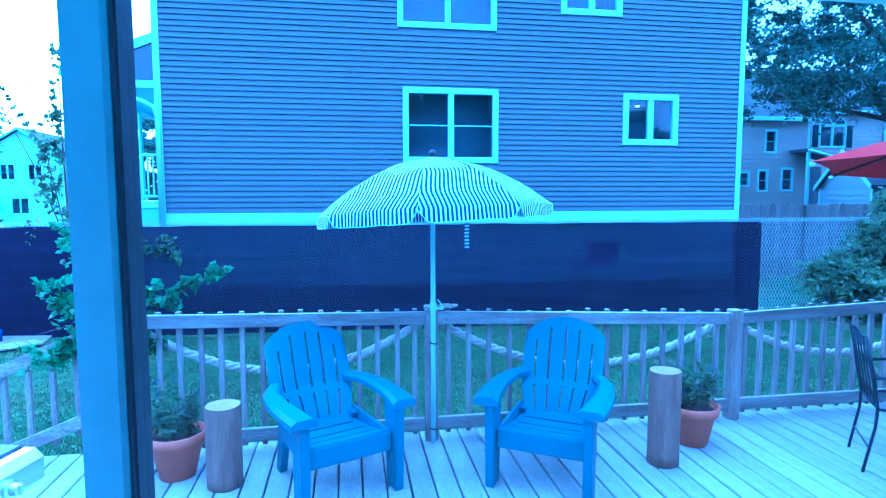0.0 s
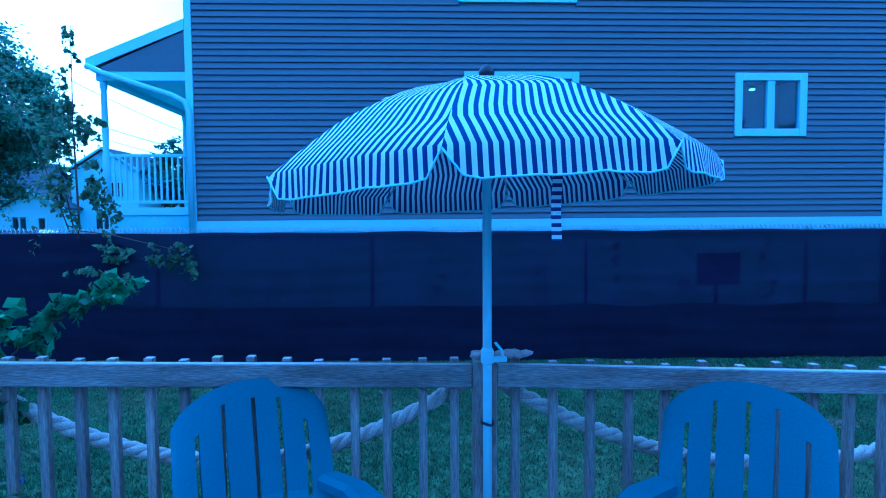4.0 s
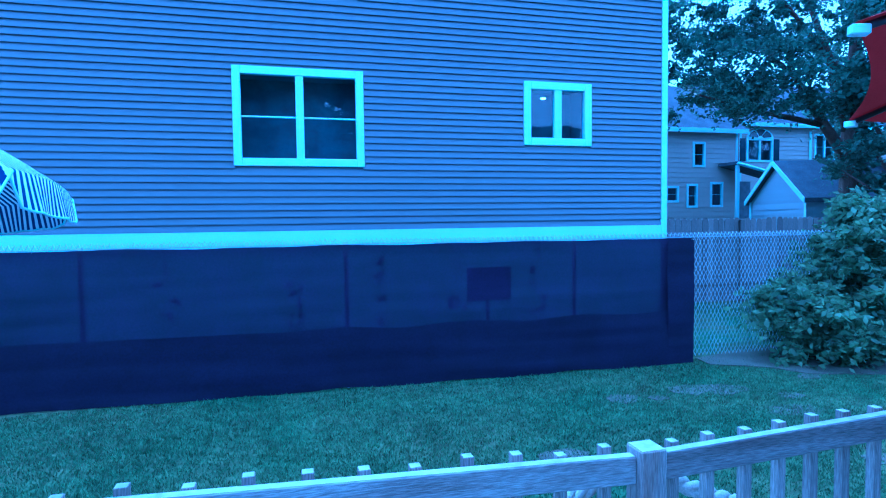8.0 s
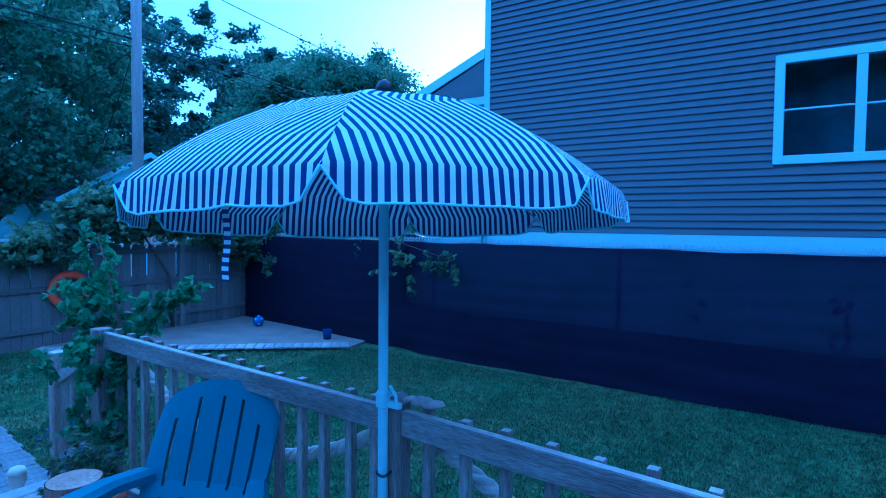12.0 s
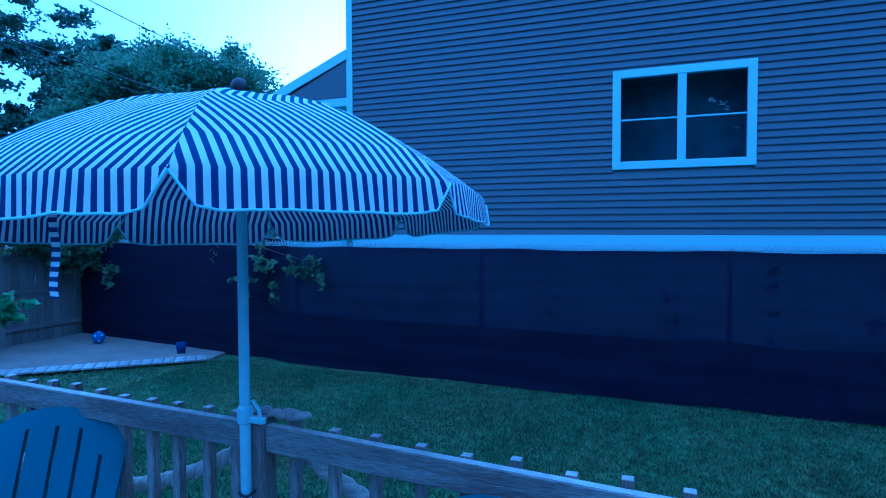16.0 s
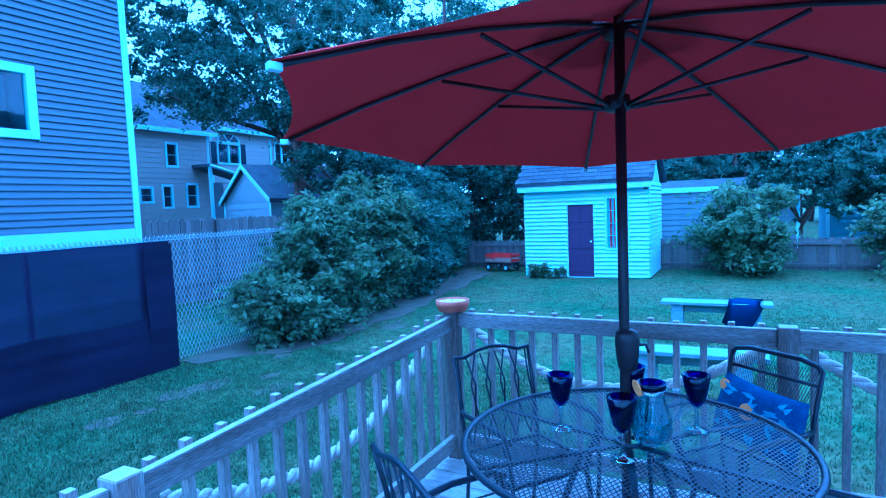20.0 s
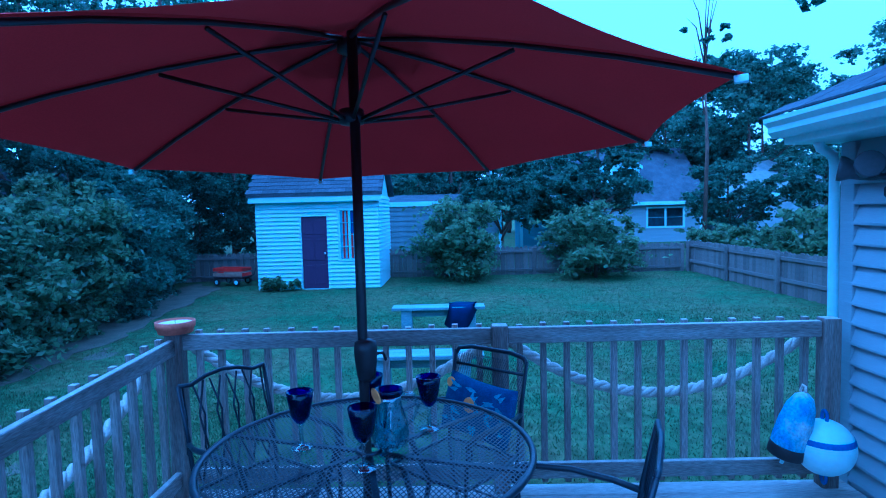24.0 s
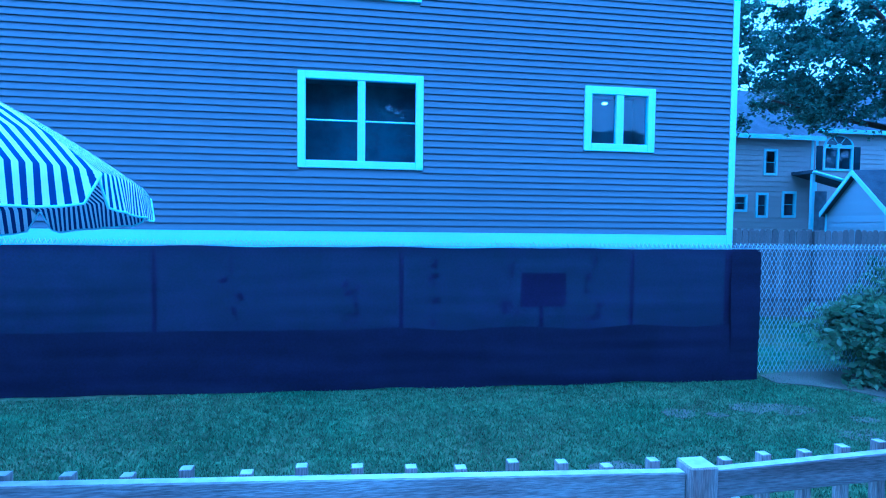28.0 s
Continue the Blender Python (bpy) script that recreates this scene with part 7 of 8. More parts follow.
# sapling by the end of the neighbour's house
bl = []
for k in range(34):
    z = rng.uniform(0.9, 3.4)
    s = (4.9 - z) * 0.17
    bl.append((rng.uniform(-s, s) * 1.2, rng.uniform(-s, s) * 0.5, z, 0.2, 0.2, 0.26, 46))
for k in range(9):
    z = 3.3 + k * 0.15
    bl.append((rng.uniform(-0.08, 0.08), 0, z, 0.1, 0.1, 0.14, 18))
for k in range(26):
    bl.append((rng.uniform(0.3, 1.9), -0.68 + rng.uniform(-0.05, 0.1), 1.65 - rng.uniform(0, 0.75) * (1 - 0.3 * (k % 3)), 0.15, 0.08, 0.13, 16))
for k in range(10):
    bl.append((-0.25 - 0.08 * k, 0, 2.9 + 0.13 * k, 0.06, 0.06, 0.07, 8))
plant("sapling", "thin sapling with loose leaves behind the fence", "sapling", (-3.35, 11.0, GZ), bl, 0.062, M_LEAF2, 140,
      [[(0, 0, 0, 0.025), (0.03, 0, 1.6, 0.018), (0.0, 0, 3.2, 0.01), (0.02, 0, 4.6, 0.004)], [(0, 0, 1.4, 0.012), (-0.4, 0, 2.6, 0.008), (-1.0, 0, 3.9, 0.003)], [(0, 0, 1.2, 0.01), (0.3, -0.5, 1.75, 0.008), (0.8, -0.68, 1.7, 0.006), (1.8, -0.68, 1.45, 0.003)], [(0, 0, 1.5, 0.012), (-0.2, 0, 2.6, 0.008), (-0.3, 0, 3.6, 0.003)]], long=1.3, droop=0.5)
# vine on the deck's corner post
bl = []
for k in range(20):
    z = rng.uniform(0.05, 0.85)
    bl.append((rng.uniform(-0.06, 0.16), rng.uniform(-0.26, 0.08), z, 0.11, 0.09, 0.14, 60))
for k in range(34):
    bl.append((rng.uniform(-0.48, 0.30), rng.uniform(-0.24, 0.10), rng.uniform(0.72, 1.22), 0.14, 0.12, 0.11, 52))
for k in range(12):
    bl.append((-0.12 - 0.02 * k + rng.uniform(-0.05, 0.05), rng.uniform(-0.1, 0.1), 1.15 + 0.035 * k, 0.08, 0.07, 0.07, 24))
for k in range(12):
    bl.append((0.2 + 0.04 * k, 0.05, 1.02 + 0.022 * k + rng.uniform(-0.03, 0.03), 0.07, 0.07, 0.06, 24))
plant("climbing_vine", "green climbing vine wound round the corner post", "vine", (-0.47, 5.12, 0.0), bl, 0.041, M_LEAF3, 150,
      [[(0.05, 0.06, -0.38, 0.012), (0.07, 0.03, 0.4, 0.010), (0.0, 0.02, 1.0, 0.008), (-0.2, 0, 1.5, 0.003)], [(0.03, 0.04, 0.8, 0.006), (0.3, 0.05, 1.05, 0.004), (0.68, 0.06, 1.27, 0.002)], [(0, 0, 0.7, 0.006), (-0.3, 0, 0.9, 0.004), (-0.5, 0, 0.85, 0.002)]], long=1.35, hollow=0.15, droop=0.4)
# thin creepers behind the mesh
for k, x in enumerate((1.6, 3.0, 4.0, 4.9, 6.0)):
    y = on_link(x) + 0.06
    bl = [(rng.uniform(-0.1, 0.1), 0, 0.7 + rng.uniform(0, 0.9), 0.06, 0.03, 0.07, 4) for _ in range(8)]
    plant("creeper", "thin dark creeper climbing the chain-link", "creeper", (x, y, GZ), bl, 0.055, M_LEAF, 160 + k, [[(0, 0, 0, 0.005), (0.06, 0, 0.8, 0.004), (-0.03, 0, 1.7, 0.002)]], group="fence creepers")
bm = bmesh.new()
box(bm, 5.06, 5.64, 10.33, 10.37, 0.565, 0.99, 0.004)
tagged(part("notice_board", bm, M_BLACK), "dark board on a stake behind the mesh fence", "board")
bpy.data.objects["notice_board"].matrix_basis = Matrix.Translation((0, 0.0, 0))
boxpart("stake", 5.32, 5.36, 10.371, 10.40, GZ - 0.05, 0.9, M_FENCE, bpy.data.objects["notice_board"])


# ---------- utility pole and wires ----------
UPX, UPY = -13.5, 12.25
up = empty("utility_pole", "tall pale wooden utility pole with transformer", "utility pole", Matrix.Translation((UPX, UPY, 0)))
tubepart("pole", [(0, 0, GZ - 0.2), (0, 0, 6), (0, 0, 14)], 0.13, M_UPOLE, up, seg=14, radii=[0.15, 0.14, 0.12])
bm = bmesh.new()
lathe(bm, [(0.2, 9.2), (0.24, 9.25), (0.24, 10.1), (0.2, 10.2)], 18, Matrix.Translation((-0.26, -0.3, 0)))
part("transformer", bm, M_STEEL, up, smooth=True)
boxpart("bracket", -0.22, 0.02, -0.2, 0.0, 9.5, 9.57, M_STEEL, up)


def cable(a, b, sag, r, label="thin black overhead cable between poles"):
    a, b = Vector(a), Vector(b)
    bm = bmesh.new()
    tube(bm, [a.lerp(b, i / 24) - Vector((0, 0, sag * (1 - (2 * i / 24 - 1) ** 2))) for i in range(25)], r, 5)
    return tagged(part("overhead_cable", bm, M_BLACK, smooth=True), label, "cable", group="overhead cables")


for z, z2, sag, r in ((8.95, 8.4, 0.9, 0.018), (6.8, 7.3, 0.8, 0.022), (6.6, 6.6, 1.0, 0.014)):
    cable((UPX, UPY, z), (-17, 62, z2), sag, r)
for z, sag, r in ((6.66, 0.35, 0.024), (6.45, 0.5, 0.016)):
    cable((UPX, UPY, z), (-11.5, -26, z + 0.4), sag, r)
cable((UPX, UPY, 6.45), (-23.9, 7.3, 2.6), 0.7, 0.012)
cable((UPX, UPY, 6.7), (-17.9, 12.6, 2.6), 0.5, 0.012)

# ---------- street, cars ----------
boxpart("road", -60, 8, 27.5, 34, GZ - 0.1, GZ + 0.02, M_ASPHALT, None, 0)
tagged(bpy.data.objects["road"], "grey asphalt street beyond the fences", "road", kind="structure")
boxpart("driveway", -23.5, -12, 2, 8, GZ - 0.1, GZ + 0.015, M_ASPHALT, None, 0)
tagged(bpy.data.objects["driveway"], "asphalt drive before the garage", "driveway", kind="structure")


def car(m, paint, label):
    c = empty("parked_car", label, "car", m, group="parked cars")
    bm = bmesh.new()
    prof = [(-2.15, 0.35), (-2.2, 0.7), (-2.0, 0.88), (-1.75, 0.92), (-1.45, 1.36), (-1.1, 1.46), (0.35, 1.46), (0.75, 1.36), (1.25, 0.98), (2.05, 0.85), (2.2, 0.65), (2.2, 0.35)]
    e = []
    for y, k in ((-0.86, 0.0), (-0.8, 1.0), (0.8, 1.0), (0.86, 0.0)):
        e.append([bm.verts.new((x, y * (0.86 if z > 1.2 else 1), z - (0.02 if k == 0 else 0))) for x, z in prof])
    for a, b in zip(e, e[1:]):
        for i in range(len(prof) - 1):
            bm.faces.new((a[i], a[i + 1], b[i + 1], b[i]))
    bm.faces.new(e[0])
    bm.faces.new(e[-1][::-1])
    bmesh.ops.recalc_face_normals(bm, faces=bm.faces)
    part("body", bm, paint, c, smooth=False)
    for s in (-1, 1):
        boxpart("side_window", -1.35, 0.6, s * 0.79 - 0.012, s * 0.79 + 0.012, 1.0, 1.34, M_GLASSDARK, c, 0.01)
    for x, tilt in ((-1.62, -48), (1.02, 52)):
        bm = bmesh.new()
        box(bm, -0.01, 0.01, -0.66, 0.66, -0.22, 0.22, 0.004, pose(x, 0, 1.17, 0, tilt if x > 0 else tilt + 8, 0))
        part("windscreen", bm, M_GLASSDARK, c)
    for x in (-1.35, 1.35):
        for s in (-1, 1):
            bm = bmesh.new()
            lathe(bm, [(0.27, -0.09), (0.32, -0.07), (0.32, 0.07), (0.27, 0.09)], 20, pose(x, s * 0.8, 0.32, 90, 0, 0))
            w = part("wheel", bm, M_BLACK, c)
            bm = bmesh.new()
            lathe(bm, [(0.2, -0.095), (0.2, 0.095)], 16, pose(x, s * 0.8, 0.32, 90, 0, 0))
            part("rim", bm, M_STEEL, w)
    for s in (-1, 1):
        boxpart("tail_light", -2.2, -2.12, s * 0.68 - 0.14, s * 0.68 + 0.14, 0.68, 0.86, M_REDPAINT, c, 0.01)
    return c


M_GLASSDARK = mat("dark_car_glass", (0.03, 0.035, 0.04), 0.08, 0.1, 2, 10, 0)
car(pose(-13.3, 25.2, GZ + 0.02, 0, 0, 4), M_CAR, "dark parked car seen over the fence")
car(pose(-15.2, 40, GZ, 0, 0, 12), M_WHITE, "white car parked farther along the street")
car(pose(-20.5, 4.9, GZ + 0.016, 0, 0, 0), M_CAR, "dark car parked before the garage")
car(pose(-16.6, 9.7, GZ, 0, 0, 80), M_PALE, "silver car parked behind the board fence")


# ---------- houses round about ----------


def gable_house(name, label, m, L, W, z1, rise, wall, openings, step=0.2, roof_over=0.3, gable_front=False, base=GZ, hip=0.0, roof=None):
    """A house whose front looks to -y: L wide, W deep. The ridge runs along the front, or away from it (gable_front)."""
    h = empty(name, label, "house", m)
    bm = bmesh.new()
    slab_wall(bm, L, base, z1, 0.2, [o[:4] for o in openings])
    fw = part("front_wall", bm, wall, h)
    siding(fw, L, base, z1, step, wall, [o[:4] for o in openings], lap=0.025)
    bm = bmesh.new()
    box(bm, 0, 0.2, 0.2, W, base, z1)
    box(bm, L - 0.2, L, 0.2, W, base, z1)
    box(bm, 0.2, L - 0.2, W - 0.2, W, base, z1)
    part("rear_wall", bm, wall, h)
    for o in openings:
        window(h, *o[:4], bars_v=o[4] if len(o) > 4 else 0, bars_h=o[5] if len(o) > 5 else 1, frame_w=0.075, deep=0.5)
    o = roof_over
    bm = bmesh.new()
    if gable_front:
        pr = [(-o, z1 - 0.1), (L / 2, z1 + rise), (L + o, z1 - 0.1), (L + o, z1 + 0.05), (L / 2, z1 + rise + 0.15), (-o, z1 + 0.05)]
        e = [[bm.verts.new((u, y + (hip if z > z1 + 0.2 else 0) * (1 if y < 0 else -1), z)) for u, z in pr] for y in (-o, W + o)]
    else:
        pr = [(-o, z1 - 0.1), (W / 2, z1 + rise), (W + o, z1 - 0.1), (W + o, z1 + 0.05), (W / 2, z1 + rise + 0.15), (-o, z1 + 0.05)]
        e = [[bm.verts.new((u, y, z)) for y, z in pr] for u in (-o, L + o)]
    for i in range(6):
        j = (i + 1) % 6
        bm.faces.new((e[0][i], e[1][i], e[1][j], e[0][j]))
    bm.faces.new(e[0])
    bm.faces.new(e[1][::-1])
    if hip:
        for k in (0, 1):
            bm.faces.new((e[k][5], e[k][4], e[k][3]))
            bm.faces.new((e[k][0], e[k][1], e[k][2]))
    bmesh.ops.recalc_face_normals(bm, faces=bm.faces)
    part("roof", bm, roof or M_ROOF, h)
    for end in () if hip else (0, 1):
        bm = bmesh.new()
        if gable_front:
            y = 0.0 if end == 0 else W - 0.2
            tri_ = [[bm.verts.new((u, y + d, z)) for u, z in ((0, z1 - 0.02), (L / 2, z1 + rise - 0.05), (L, z1 - 0.02))] for d in (0, 0.2)]
        else:
            x = 0.0 if end == 0 else L - 0.2
            tri_ = [[bm.verts.new((x + d, y, z)) for y, z in ((0, z1 - 0.02), (W / 2, z1 + rise - 0.05), (W, z1 - 0.02))] for d in (0, 0.2)]
        bm.faces.new(tri_[0])
        bm.faces.new(tri_[1][::-1])
        for i in range(3):
            bm.faces.new((tri_[0][i], tri_[1][i], tri_[1][(i + 1) % 3], tri_[0][(i + 1) % 3]))
        bmesh.ops.recalc_face_normals(bm, faces=bm.faces)
        part("gable", bm, wall, h)
    if gable_front and not hip:
        for s in (0, 1):
            bm = bmesh.new()
            ux = [(-o, z1 - 0.12), (L / 2, z1 + rise - 0.02)] if s == 0 else [(L / 2, z1 + rise - 0.02), (L + o, z1 - 0.12)]
            q = [[bm.verts.new((u, -o - d, z + k)) for u, z in ux for k in (0, 0.17)] for d in (0, 0.04)]
            bm.faces.new((q[0][0], q[0][1], q[0][3], q[0][2]))
            bm.faces.new((q[1][0], q[1][2], q[1][3], q[1][1]))
            for a, b in ((0, 1), (1, 3), (3, 2), (2, 0)):
                bm.faces.new((q[0][a], q[1][a], q[1][b], q[0][b]))
            bmesh.ops.recalc_face_normals(bm, faces=bm.faces)
            part("rake_board", bm, M_WHITE, h)
    else:
        boxpart("eave_board", -o, L + o, -o - 0.03, -o, z1 - 0.14, z1 + 0.04, M_WHITE, h, 0.004)
    for u in (-0.02, L - 0.1):
        boxpart("corner_board", u, u + 0.12, -0.035, -0.026, base, z1, M_WHITE, h, 0)
    return h


# beige two-storey house and its small outbuilding, past the oak
gable_house("beige_house", "beige two-storey house with white window trim", Matrix.Translation((12.2, 24, 0)), 8.95, 8, 5.15, 2.6, M_BEIGE,
            [(18.98 - 12.2, 19.55 - 12.2, 3.65, 4.65, 0, 1), (18.7 - 12.2, 19.2 - 12.2, 1.98, 2.93, 0, 1), (19.84 - 12.2, 20.44 - 12.2, 2.0, 3.01, 0, 1), (17.7 - 12.2, 18.3 - 12.2, 2.2, 2.84, 0, 1)])
bw = gable_house("beige_wing", "beige wing with an arched window and shutters", Matrix.Translation((22.6, 25.5, 0)), 9.0, 7, 5.75, 2.6, M_BEIGE,
                 [(0.38, 1.8, 4.07, 5.1, 1, 0), (4.2, 5.35, 4.2, 5.4, 1, 1)])
bm = bmesh.new()
arc = [(1.09 + 0.73 * math.cos(radians(a)), 5.11 + 0.46 * math.sin(radians(a))) for a in range(0, 181, 15)]
f0 = [bm.verts.new((x, -0.05, z)) for x, z in arc]
f1 = [bm.verts.new((x, -0.005, z)) for x, z in arc]
bm.faces.new(f0[::-1])
for p, q, r_, t_ in zip(f0, f0[1:], f1[1:], f1):
    bm.faces.new((p, q, r_, t_))
arch = part("arched_fanlight", bm, M_WHITE, bw, "white-framed half-round fanlight")
for a0, a1 in ((8, 58), (64, 116), (122, 172)):
    bm = bmesh.new()
    ring = [bm.verts.new((1.09 + k * 0.73 * math.cos(radians(a)), -0.056, 5.13 + k * 0.46 * math.sin(radians(a)))) for k, seq in ((0.86, range(a0, a1 + 1, 10)), (0.2, range(a1, a0 - 1, -10))) for a in seq]
    bm.faces.new(ring[::-1])
    part("fan_pane", bm, M_GLASSDARK, arch)
for u in (0.0, 1.85):
    boxpart("shutter", u, u + 0.3, -0.06, -0.03, 4.07, 5.1, M_CAR, bw, 0.004)
for u in (3.85, 5.5, 6.1):
    boxpart("trim_board", u, u + 0.14, -0.06, -0.03, 4.1, 5.5, M_WHITE, bw, 0.004)
gable_house("outbuilding", "small grey-sided outbuilding with gable roof", pose(19.74, 21.68, 0, 0, 0, -106), 3.5, 8, 2.1, 1.25, M_PALE, [], gable_front=True, roof_over=0.14)
pr_ = empty("side_porch", "white-posted porch with a dark doorway on the beige house", "porch")
bm = bmesh.new()
e = [[bm.verts.new(p) for p in ((20.2, y, 3.66), (22.6, y, 3.12), (22.6, y, 3.24), (20.2, y, 3.78))] for y in (22.9, 23.97)]
for i in range(4):
    k = (i + 1) % 4
    bm.faces.new((e[0][i], e[0][k], e[1][k], e[1][i]))
bm.faces.new(e[0][::-1])
bm.faces.new(e[1])
bmesh.ops.recalc_face_normals(bm, faces=bm.faces)
part("porch_roof", bm, M_ROOF, pr_)
tubepart("roof_edge", [(20.2, 22.88, 3.7), (22.6, 22.88, 3.16)], 0.07, M_WHITE, pr_, seg=4)
for x, z in ((20.25, 3.64), (21.95, 3.26)):
    boxpart("porch_post", x, x + 0.12, 22.95, 23.07, GZ, z, M_WHITE, pr_)
boxpart("doorway", 21.2, 22.4, 24.6, 24.65, GZ, 3.1, M_ROOM, pr_, 0, "dark recessed doorway")

# behind the back fence
gable_house("grey_block_building", "long low grey block building behind the fence", pose(25.5, 9.0, 0, 0, 0, -90), 7.4, 4, 1.9, 0.2, M_GREY, [], step=0.2, roof_over=0.05)
gable_house("blue_shed", "small pale blue garden shed beyond the fence", pose(29.0, 0.45, 0, 0, 0, -90), 1.9, 2.4, 1.45, 0.55, mat("pale_blue_paint", (0.28, 0.34, 0.39), 0.6, 0.1, 2, 30, 0.05), [], gable_front=True, roof_over=0.1)
gable_house("brick_cottage", "white cottage with a steep dark shingle roof", pose(34, -2.5, 0, 0, 0, -90), 7.2, 7, 1.7, 3.0, M_PALE, [(4.3, 6.3, 0.35, 1.45, 1, 1)])
gable_house("dormer", "white dormer gable on the cottage roof", pose(34.6, -4.6, 0, 0, 0, -90), 2.0, 3, 3.6, 0.7, M_WHITE, [(0.5, 1.5, 2.7, 3.5, 0, 1)], gable_front=True, roof_over=0.15, base=1.75)
gable_house("white_bungalow", "low white bungalow with hipped roof beyond the fence", pose(34, -10.7, 0, 0, 0, -90), 7.2, 8, 2.0, 1.75, M_PALE, [(1.2, 2.4, 0.7, 1.7, 1, 0)], gable_front=True, hip=2.4, roof=mat("pale_grey_shingles", (0.30, 0.31, 0.32), 0.9, 0.25, 3, 30, 0.3))

# the garage house and the stone-fronted house, to the street side
gh = gable_house("garage_house", "dark-roofed house with a white garage door", pose(-24, 3.55, 0, 0, 0, 90), 9.6, 7, 1.95, 3.0, M_GREY, [(4.6, 6.6, 0.4, 1.75, 2, 0)], step=0.2, roof_over=0.35)
bm = bmesh.new()
box(bm, 0.75, 2.75, -0.05, -0.03, GZ, 1.5, 0.004)
gd = part("garage_door", bm, M_WHITE, gh)
for k in range(4):
    boxpart("door_section", 0.77, 2.73, -0.062, -0.05, GZ + 0.03 + 0.46 * k, GZ + 0.46 * k + 0.44, M_WHITE, gd, 0.006)
for u in (4.15, 6.65):
    boxpart("shutter", u, u + 0.4, -0.06, -0.03, 0.4, 1.75, M_WHITE, gh, 0.004)
boxpart("entry_door", 7.2, 8.1, -0.06, -0.03, GZ, 1.75, M_WHITE, gh, 0.004)
bm = bmesh.new()
q = [[bm.verts.new((u, y, z)) for y, z in ((0.55, 2.75), (0.55, 3.25), (2.6, 5.1), (2.9, 5.1), (2.9, 2.9))] for u in (0.1, 3.2)]
bm.faces.new(q[0])
bm.faces.new(q[1][::-1])
for i in range(5):
    bm.faces.new((q[0][i], q[1][i], q[1][(i + 1) % 5], q[0][(i + 1) % 5]))
bmesh.ops.recalc_face_normals(bm, faces=bm.faces)
part("roof_dormer", bm, M_ROOF, gh)
boxpart("dormer_face", 0.12, 3.18, 0.51, 0.549, 2.78, 3.2, M_PALE, gh)
rng = random.Random(41)
sb = bmesh.new()
bmesh.ops.create_icosphere(sb, subdivisions=1, radius=0.5)
me_stone = bpy.data.meshes.new("facing_stone")
sb.to_mesh(me_stone)
sb.free()
me_stone.materials.append(M_STONE)
for u0 in (0.02, 2.85):
    for i in range(3):
        for j in range(8):
            share("facing_stone", me_stone, gh, Matrix.Translation((u0 + 0.1 + 0.23 * i + rng.uniform(-0.03, 0.03), -0.04, GZ + 0.18 + 0.25 * j + rng.uniform(-0.04, 0.04))) @ Matrix.Diagonal((0.24, 0.08, 0.26, 1)))
sh = gable_house("stone_house", "stone-fronted bungalow with white gable", pose(-18, 12.2, 0, 0, 0, 90), 5.4, 9, 2.25, 1.65, M_WHITE, [(1.0, 1.8, 0.95, 1.95, 0, 0), (3.4, 3.9, 1.3, 2.0, 0, 0)], step=0.2, gable_front=True, roof_over=0.4, roof=mat("weathered_grey_shingles", (0.2, 0.205, 0.215), 0.9, 0.3, 3, 30, 0.3))
me_pink = me_stone.copy()
me_pink.materials.clear()
me_pink.materials.append(mat("pink_brown_stone", (0.40, 0.29, 0.245), 0.9, 0.3, 5, 40, 0.4, random=0.3))
for i in range(18):
    for j in range(13):
        u, z = 0.05 + 0.3 * i + 0.15 * (j % 2), GZ + 0.1 + 0.2 * j
        if u < 5.3 and not (0.9 < u < 1.95 and 0.85 < z < 2.05) and not (3.3 < u < 4.0 and 1.2 < z < 2.1) and z > 0.4:
            share("facing_stone", me_pink, sh, Matrix.Translation((u, -0.04, z)) @ Matrix.Diagonal((0.31 * rng.uniform(0.85, 1.1), 0.07, 0.21 * rng.uniform(0.85, 1.1), 1)))
boxpart("gable_window", 2.35, 3.0, -0.06, -0.02, 2.6, 3.2, M_WHITE, sh)
boxpart("gable_pane", 2.42, 2.93, -0.066, -0.06, 2.66, 3.14, M_GLASSDARK, sh)
ch = boxpart("chimney", 0.1, 0.55, 3.6, 4.1, 2.0, 4.2, M_TERRA, sh)
# white houses across the street
gable_house("white_porch_house", "small white house with a gabled porch", Matrix.Translation((-28.3, 45, 0)), 4.4, 6, 2.2, 1.2, M_WHITE, [(0.8, 1.9, 0.5, 1.7, 1, 0), (2.6, 3.2, -0.2, 1.6, 0, 0)], gable_front=True, step=0.25)
gable_house("tall_white_house", "tall white house with dark shutters", Matrix.Translation((-24.4, 47, 0)), 4.8, 8, 5.0, 1.6, M_WHITE, [(1.0, 2.0, 3.0, 4.2, 1, 1), (2.8, 3.8, 3.0, 4.2, 1, 1), (1.6, 2.8, 0.6, 1.8, 1, 0)], gable_front=True, step=0.25)
gable_house("dark_house", "grey house behind the rounded tree", Matrix.Translation((-33, 46, 0)), 6, 7, 3.0, 2.6, M_GREY, [(1.0, 2.0, 0.8, 1.9, 1, 0)], step=0.25)


# ---------- pieces of walls, paths and lawn ----------
siding(*SHED_SIDING[:6], openings=SHED_SIDING[6], lap=0.042)
siding(*SHED_SIDE, lap=0.042)
siding(*OWN_SIDING[:6], openings=OWN_SIDING[6], lap=0.036)
siding(*NBR_SIDING[:6], openings=NBR_SIDING[6], lap=0.031)

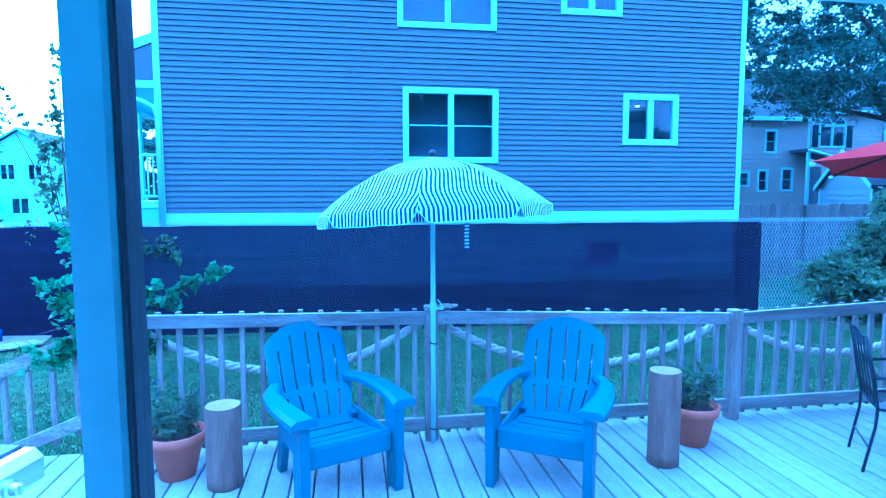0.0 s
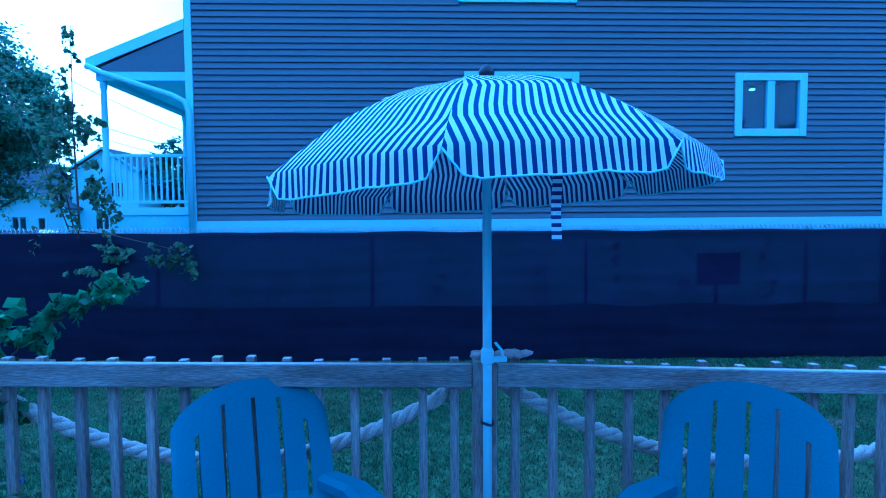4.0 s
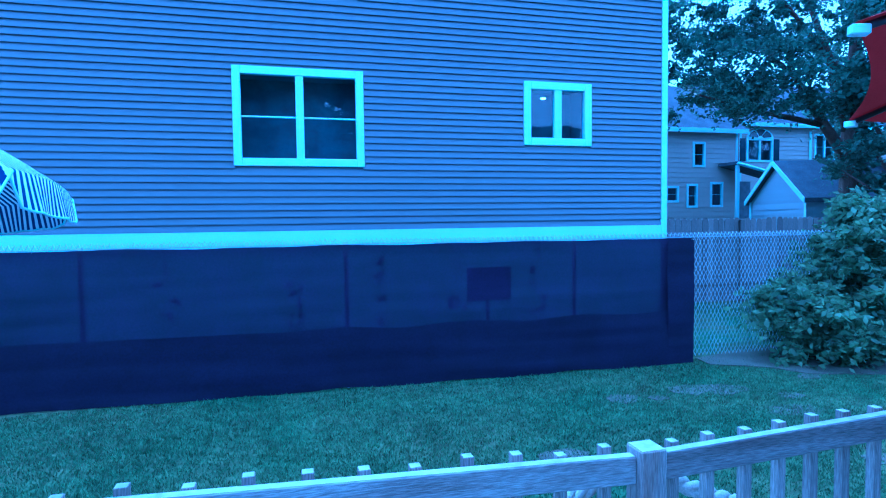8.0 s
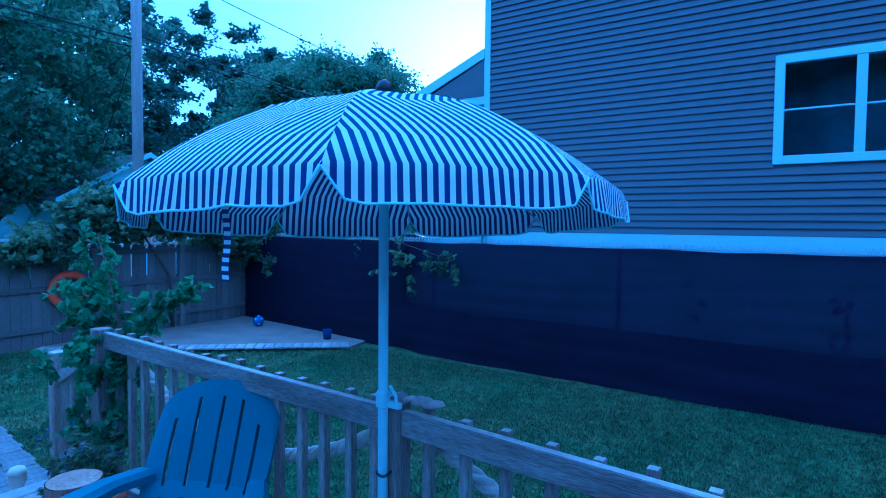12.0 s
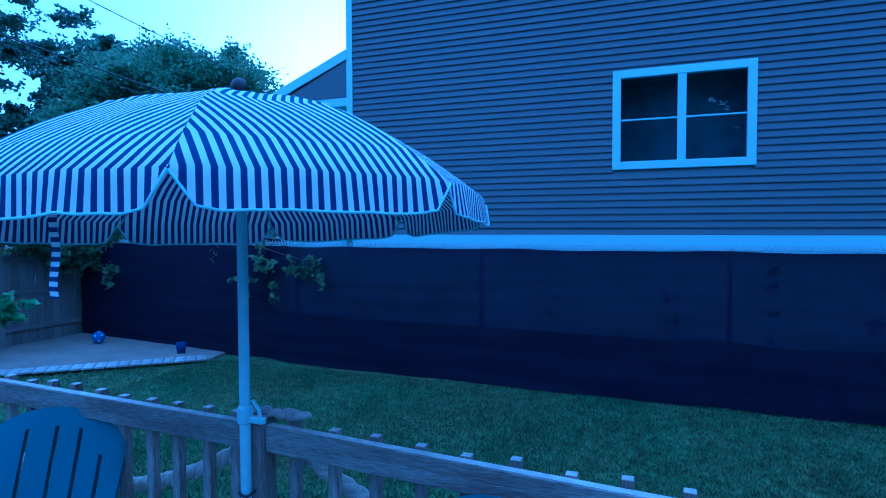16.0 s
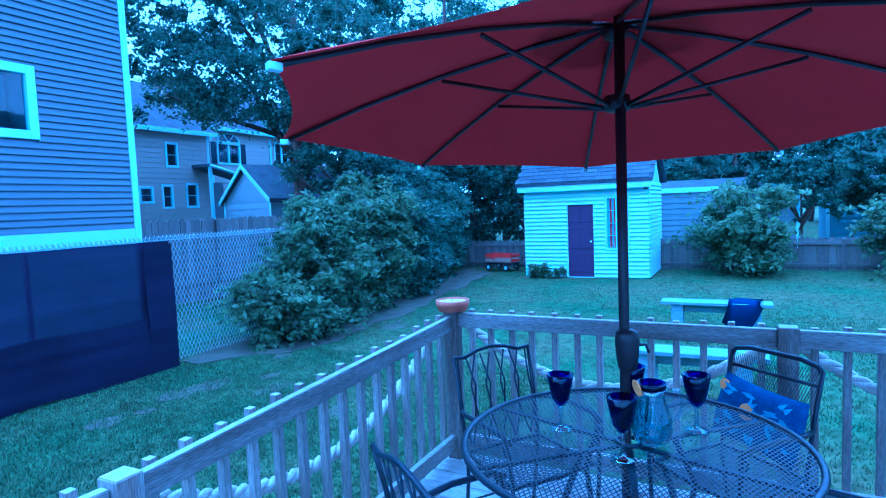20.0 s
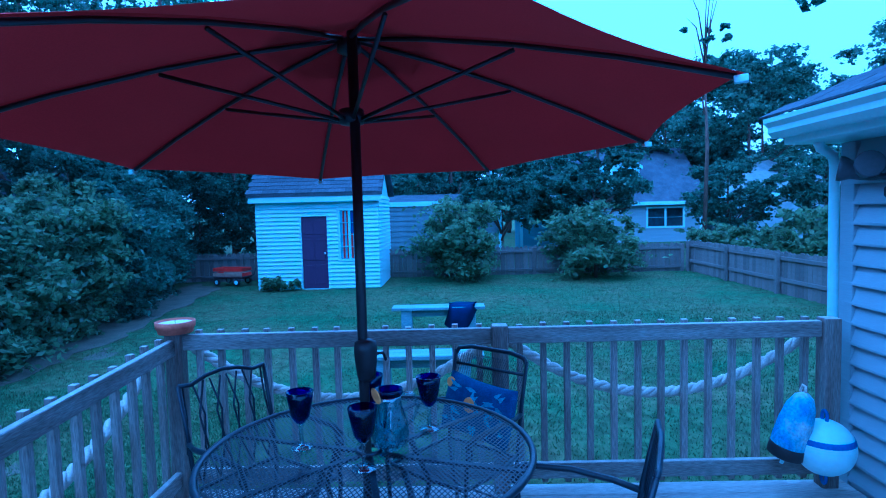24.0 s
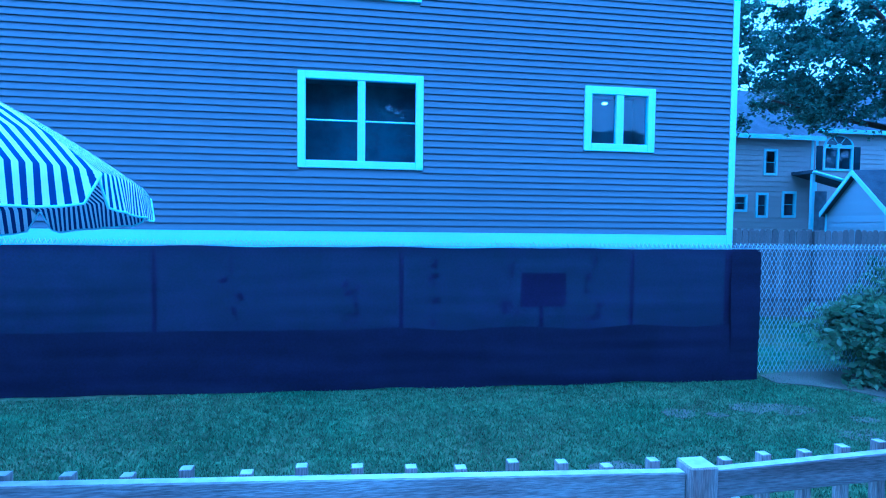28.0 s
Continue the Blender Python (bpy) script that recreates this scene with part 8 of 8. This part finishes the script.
path, pc0, pd, pn, PL = PATH_BRICKS
bm = bmesh.new()
box(bm, 0, 0.217, 0, 0.1025, 0, 0.045, 0.004)
me_b = bpy.data.meshes.new("paver")
bm.to_mesh(me_b)
bm.free()
me_b.materials.append(M_BRICK)
rng = random.Random(14)
pang = math.degrees(math.atan2(pd.y, pd.x))
rows_b = int(PL / 0.104)
made = 0
for i in range(rows_b):
    half = 0.62 - 0.17 * i / rows_b
    k = int(2 * half / 0.22) + 1
    for j in range(k):
        s = -half + (j - 0.4) * 0.22 + rng.uniform(-0.015, 0.015)
        p = pc0 + pd * (i * 0.104) + pn * s
        share("paver", me_b, path, pose(p.x, p.y, GZ - 0.012 + rng.uniform(-0.003, 0.004), rng.uniform(-0.6, 0.6), rng.uniform(-0.6, 0.6), pang + 90 + rng.uniform(-1.5, 1.5)))

# grass blades


def blades(name, x0, x1, y0, y1, count, tall, keep, seed):
    r = np.random.default_rng(seed)
    X, Y = r.uniform(x0, x1, count), r.uniform(y0, y1, count)
    clump = np.sin(X * 3.1 + 2 * np.sin(Y * 2.3)) * np.sin(Y * 3.7 + 1.5 * np.sin(X * 1.9))
    ok = keep(X, Y) & (r.random(count) < 0.85 + 0.12 * clump)
    X, Y, clump = X[ok], Y[ok], clump[ok]
    n = len(X)
    a = r.uniform(0, 6.283, n)
    h = tall * r.uniform(0.35, 0.95, n) * (1 + 0.12 * clump)
    w = 0.004 + 0.006 * r.random(n) * (tall / 0.05)
    lean = r.uniform(0.1, 0.9, n) * h
    b = r.uniform(0, 6.283, n)
    V = np.empty((n, 3, 3))
    V[:, 0] = np.stack([X - np.cos(a) * w, Y - np.sin(a) * w, np.full(n, GZ - 0.002)], 1)
    V[:, 1] = np.stack([X + np.cos(a) * w, Y + np.sin(a) * w, np.full(n, GZ - 0.002)], 1)
    V[:, 2] = np.stack([X + np.cos(b) * lean, Y + np.sin(b) * lean, GZ + h], 1)
    me = bpy.data.meshes.new(name)
    me.vertices.add(n * 3)
    me.vertices.foreach_set("co", V.ravel())
    me.loops.add(n * 3)
    me.loops.foreach_set("vertex_index", np.arange(n * 3, dtype=np.int32))
    me.polygons.add(n)
    me.polygons.foreach_set("loop_start", np.arange(0, n * 3, 3, dtype=np.int32))
    me.polygons.foreach_set("loop_total", np.full(n, 3, dtype=np.int32))
    me.update(calc_edges=True)
    me.materials.append(M_BLADE)
    return tagged(new(name, me), "short mown green grass blades", "grass", kind="stuff")


def not_path(X, Y):
    t = (X - pc0.x) * pd.x + (Y - pc0.y) * pd.y
    s = (X - pc0.x) * pn.x + (Y - pc0.y) * pn.y
    on_sand = (Y - 7.15) > (X + 6.95) * 0.861 - 0.1
    return ~((np.abs(s) < 0.57 - 0.16 * t / PL) & (t > -0.2)) & ~(on_sand & (X < -3.3))


blades("grass", -3.4, 9.6, 5.2, 10.3, 300000, 0.036, not_path, 5)
blades("grass", -7.2, -1.1, 1.0, 10, 120000, 0.036, not_path, 6)
blades("grass", 6.4, 14, -3.6, 9.6, 160000, 0.034, lambda X, Y: (X > 6.4) & (Y < 9.2), 7)
blades("grass", 14, 20.3, -3.6, 10, 60000, 0.032, lambda X, Y: (X < 18.05) | (Y < 4.9) | (Y > 8.7), 8)
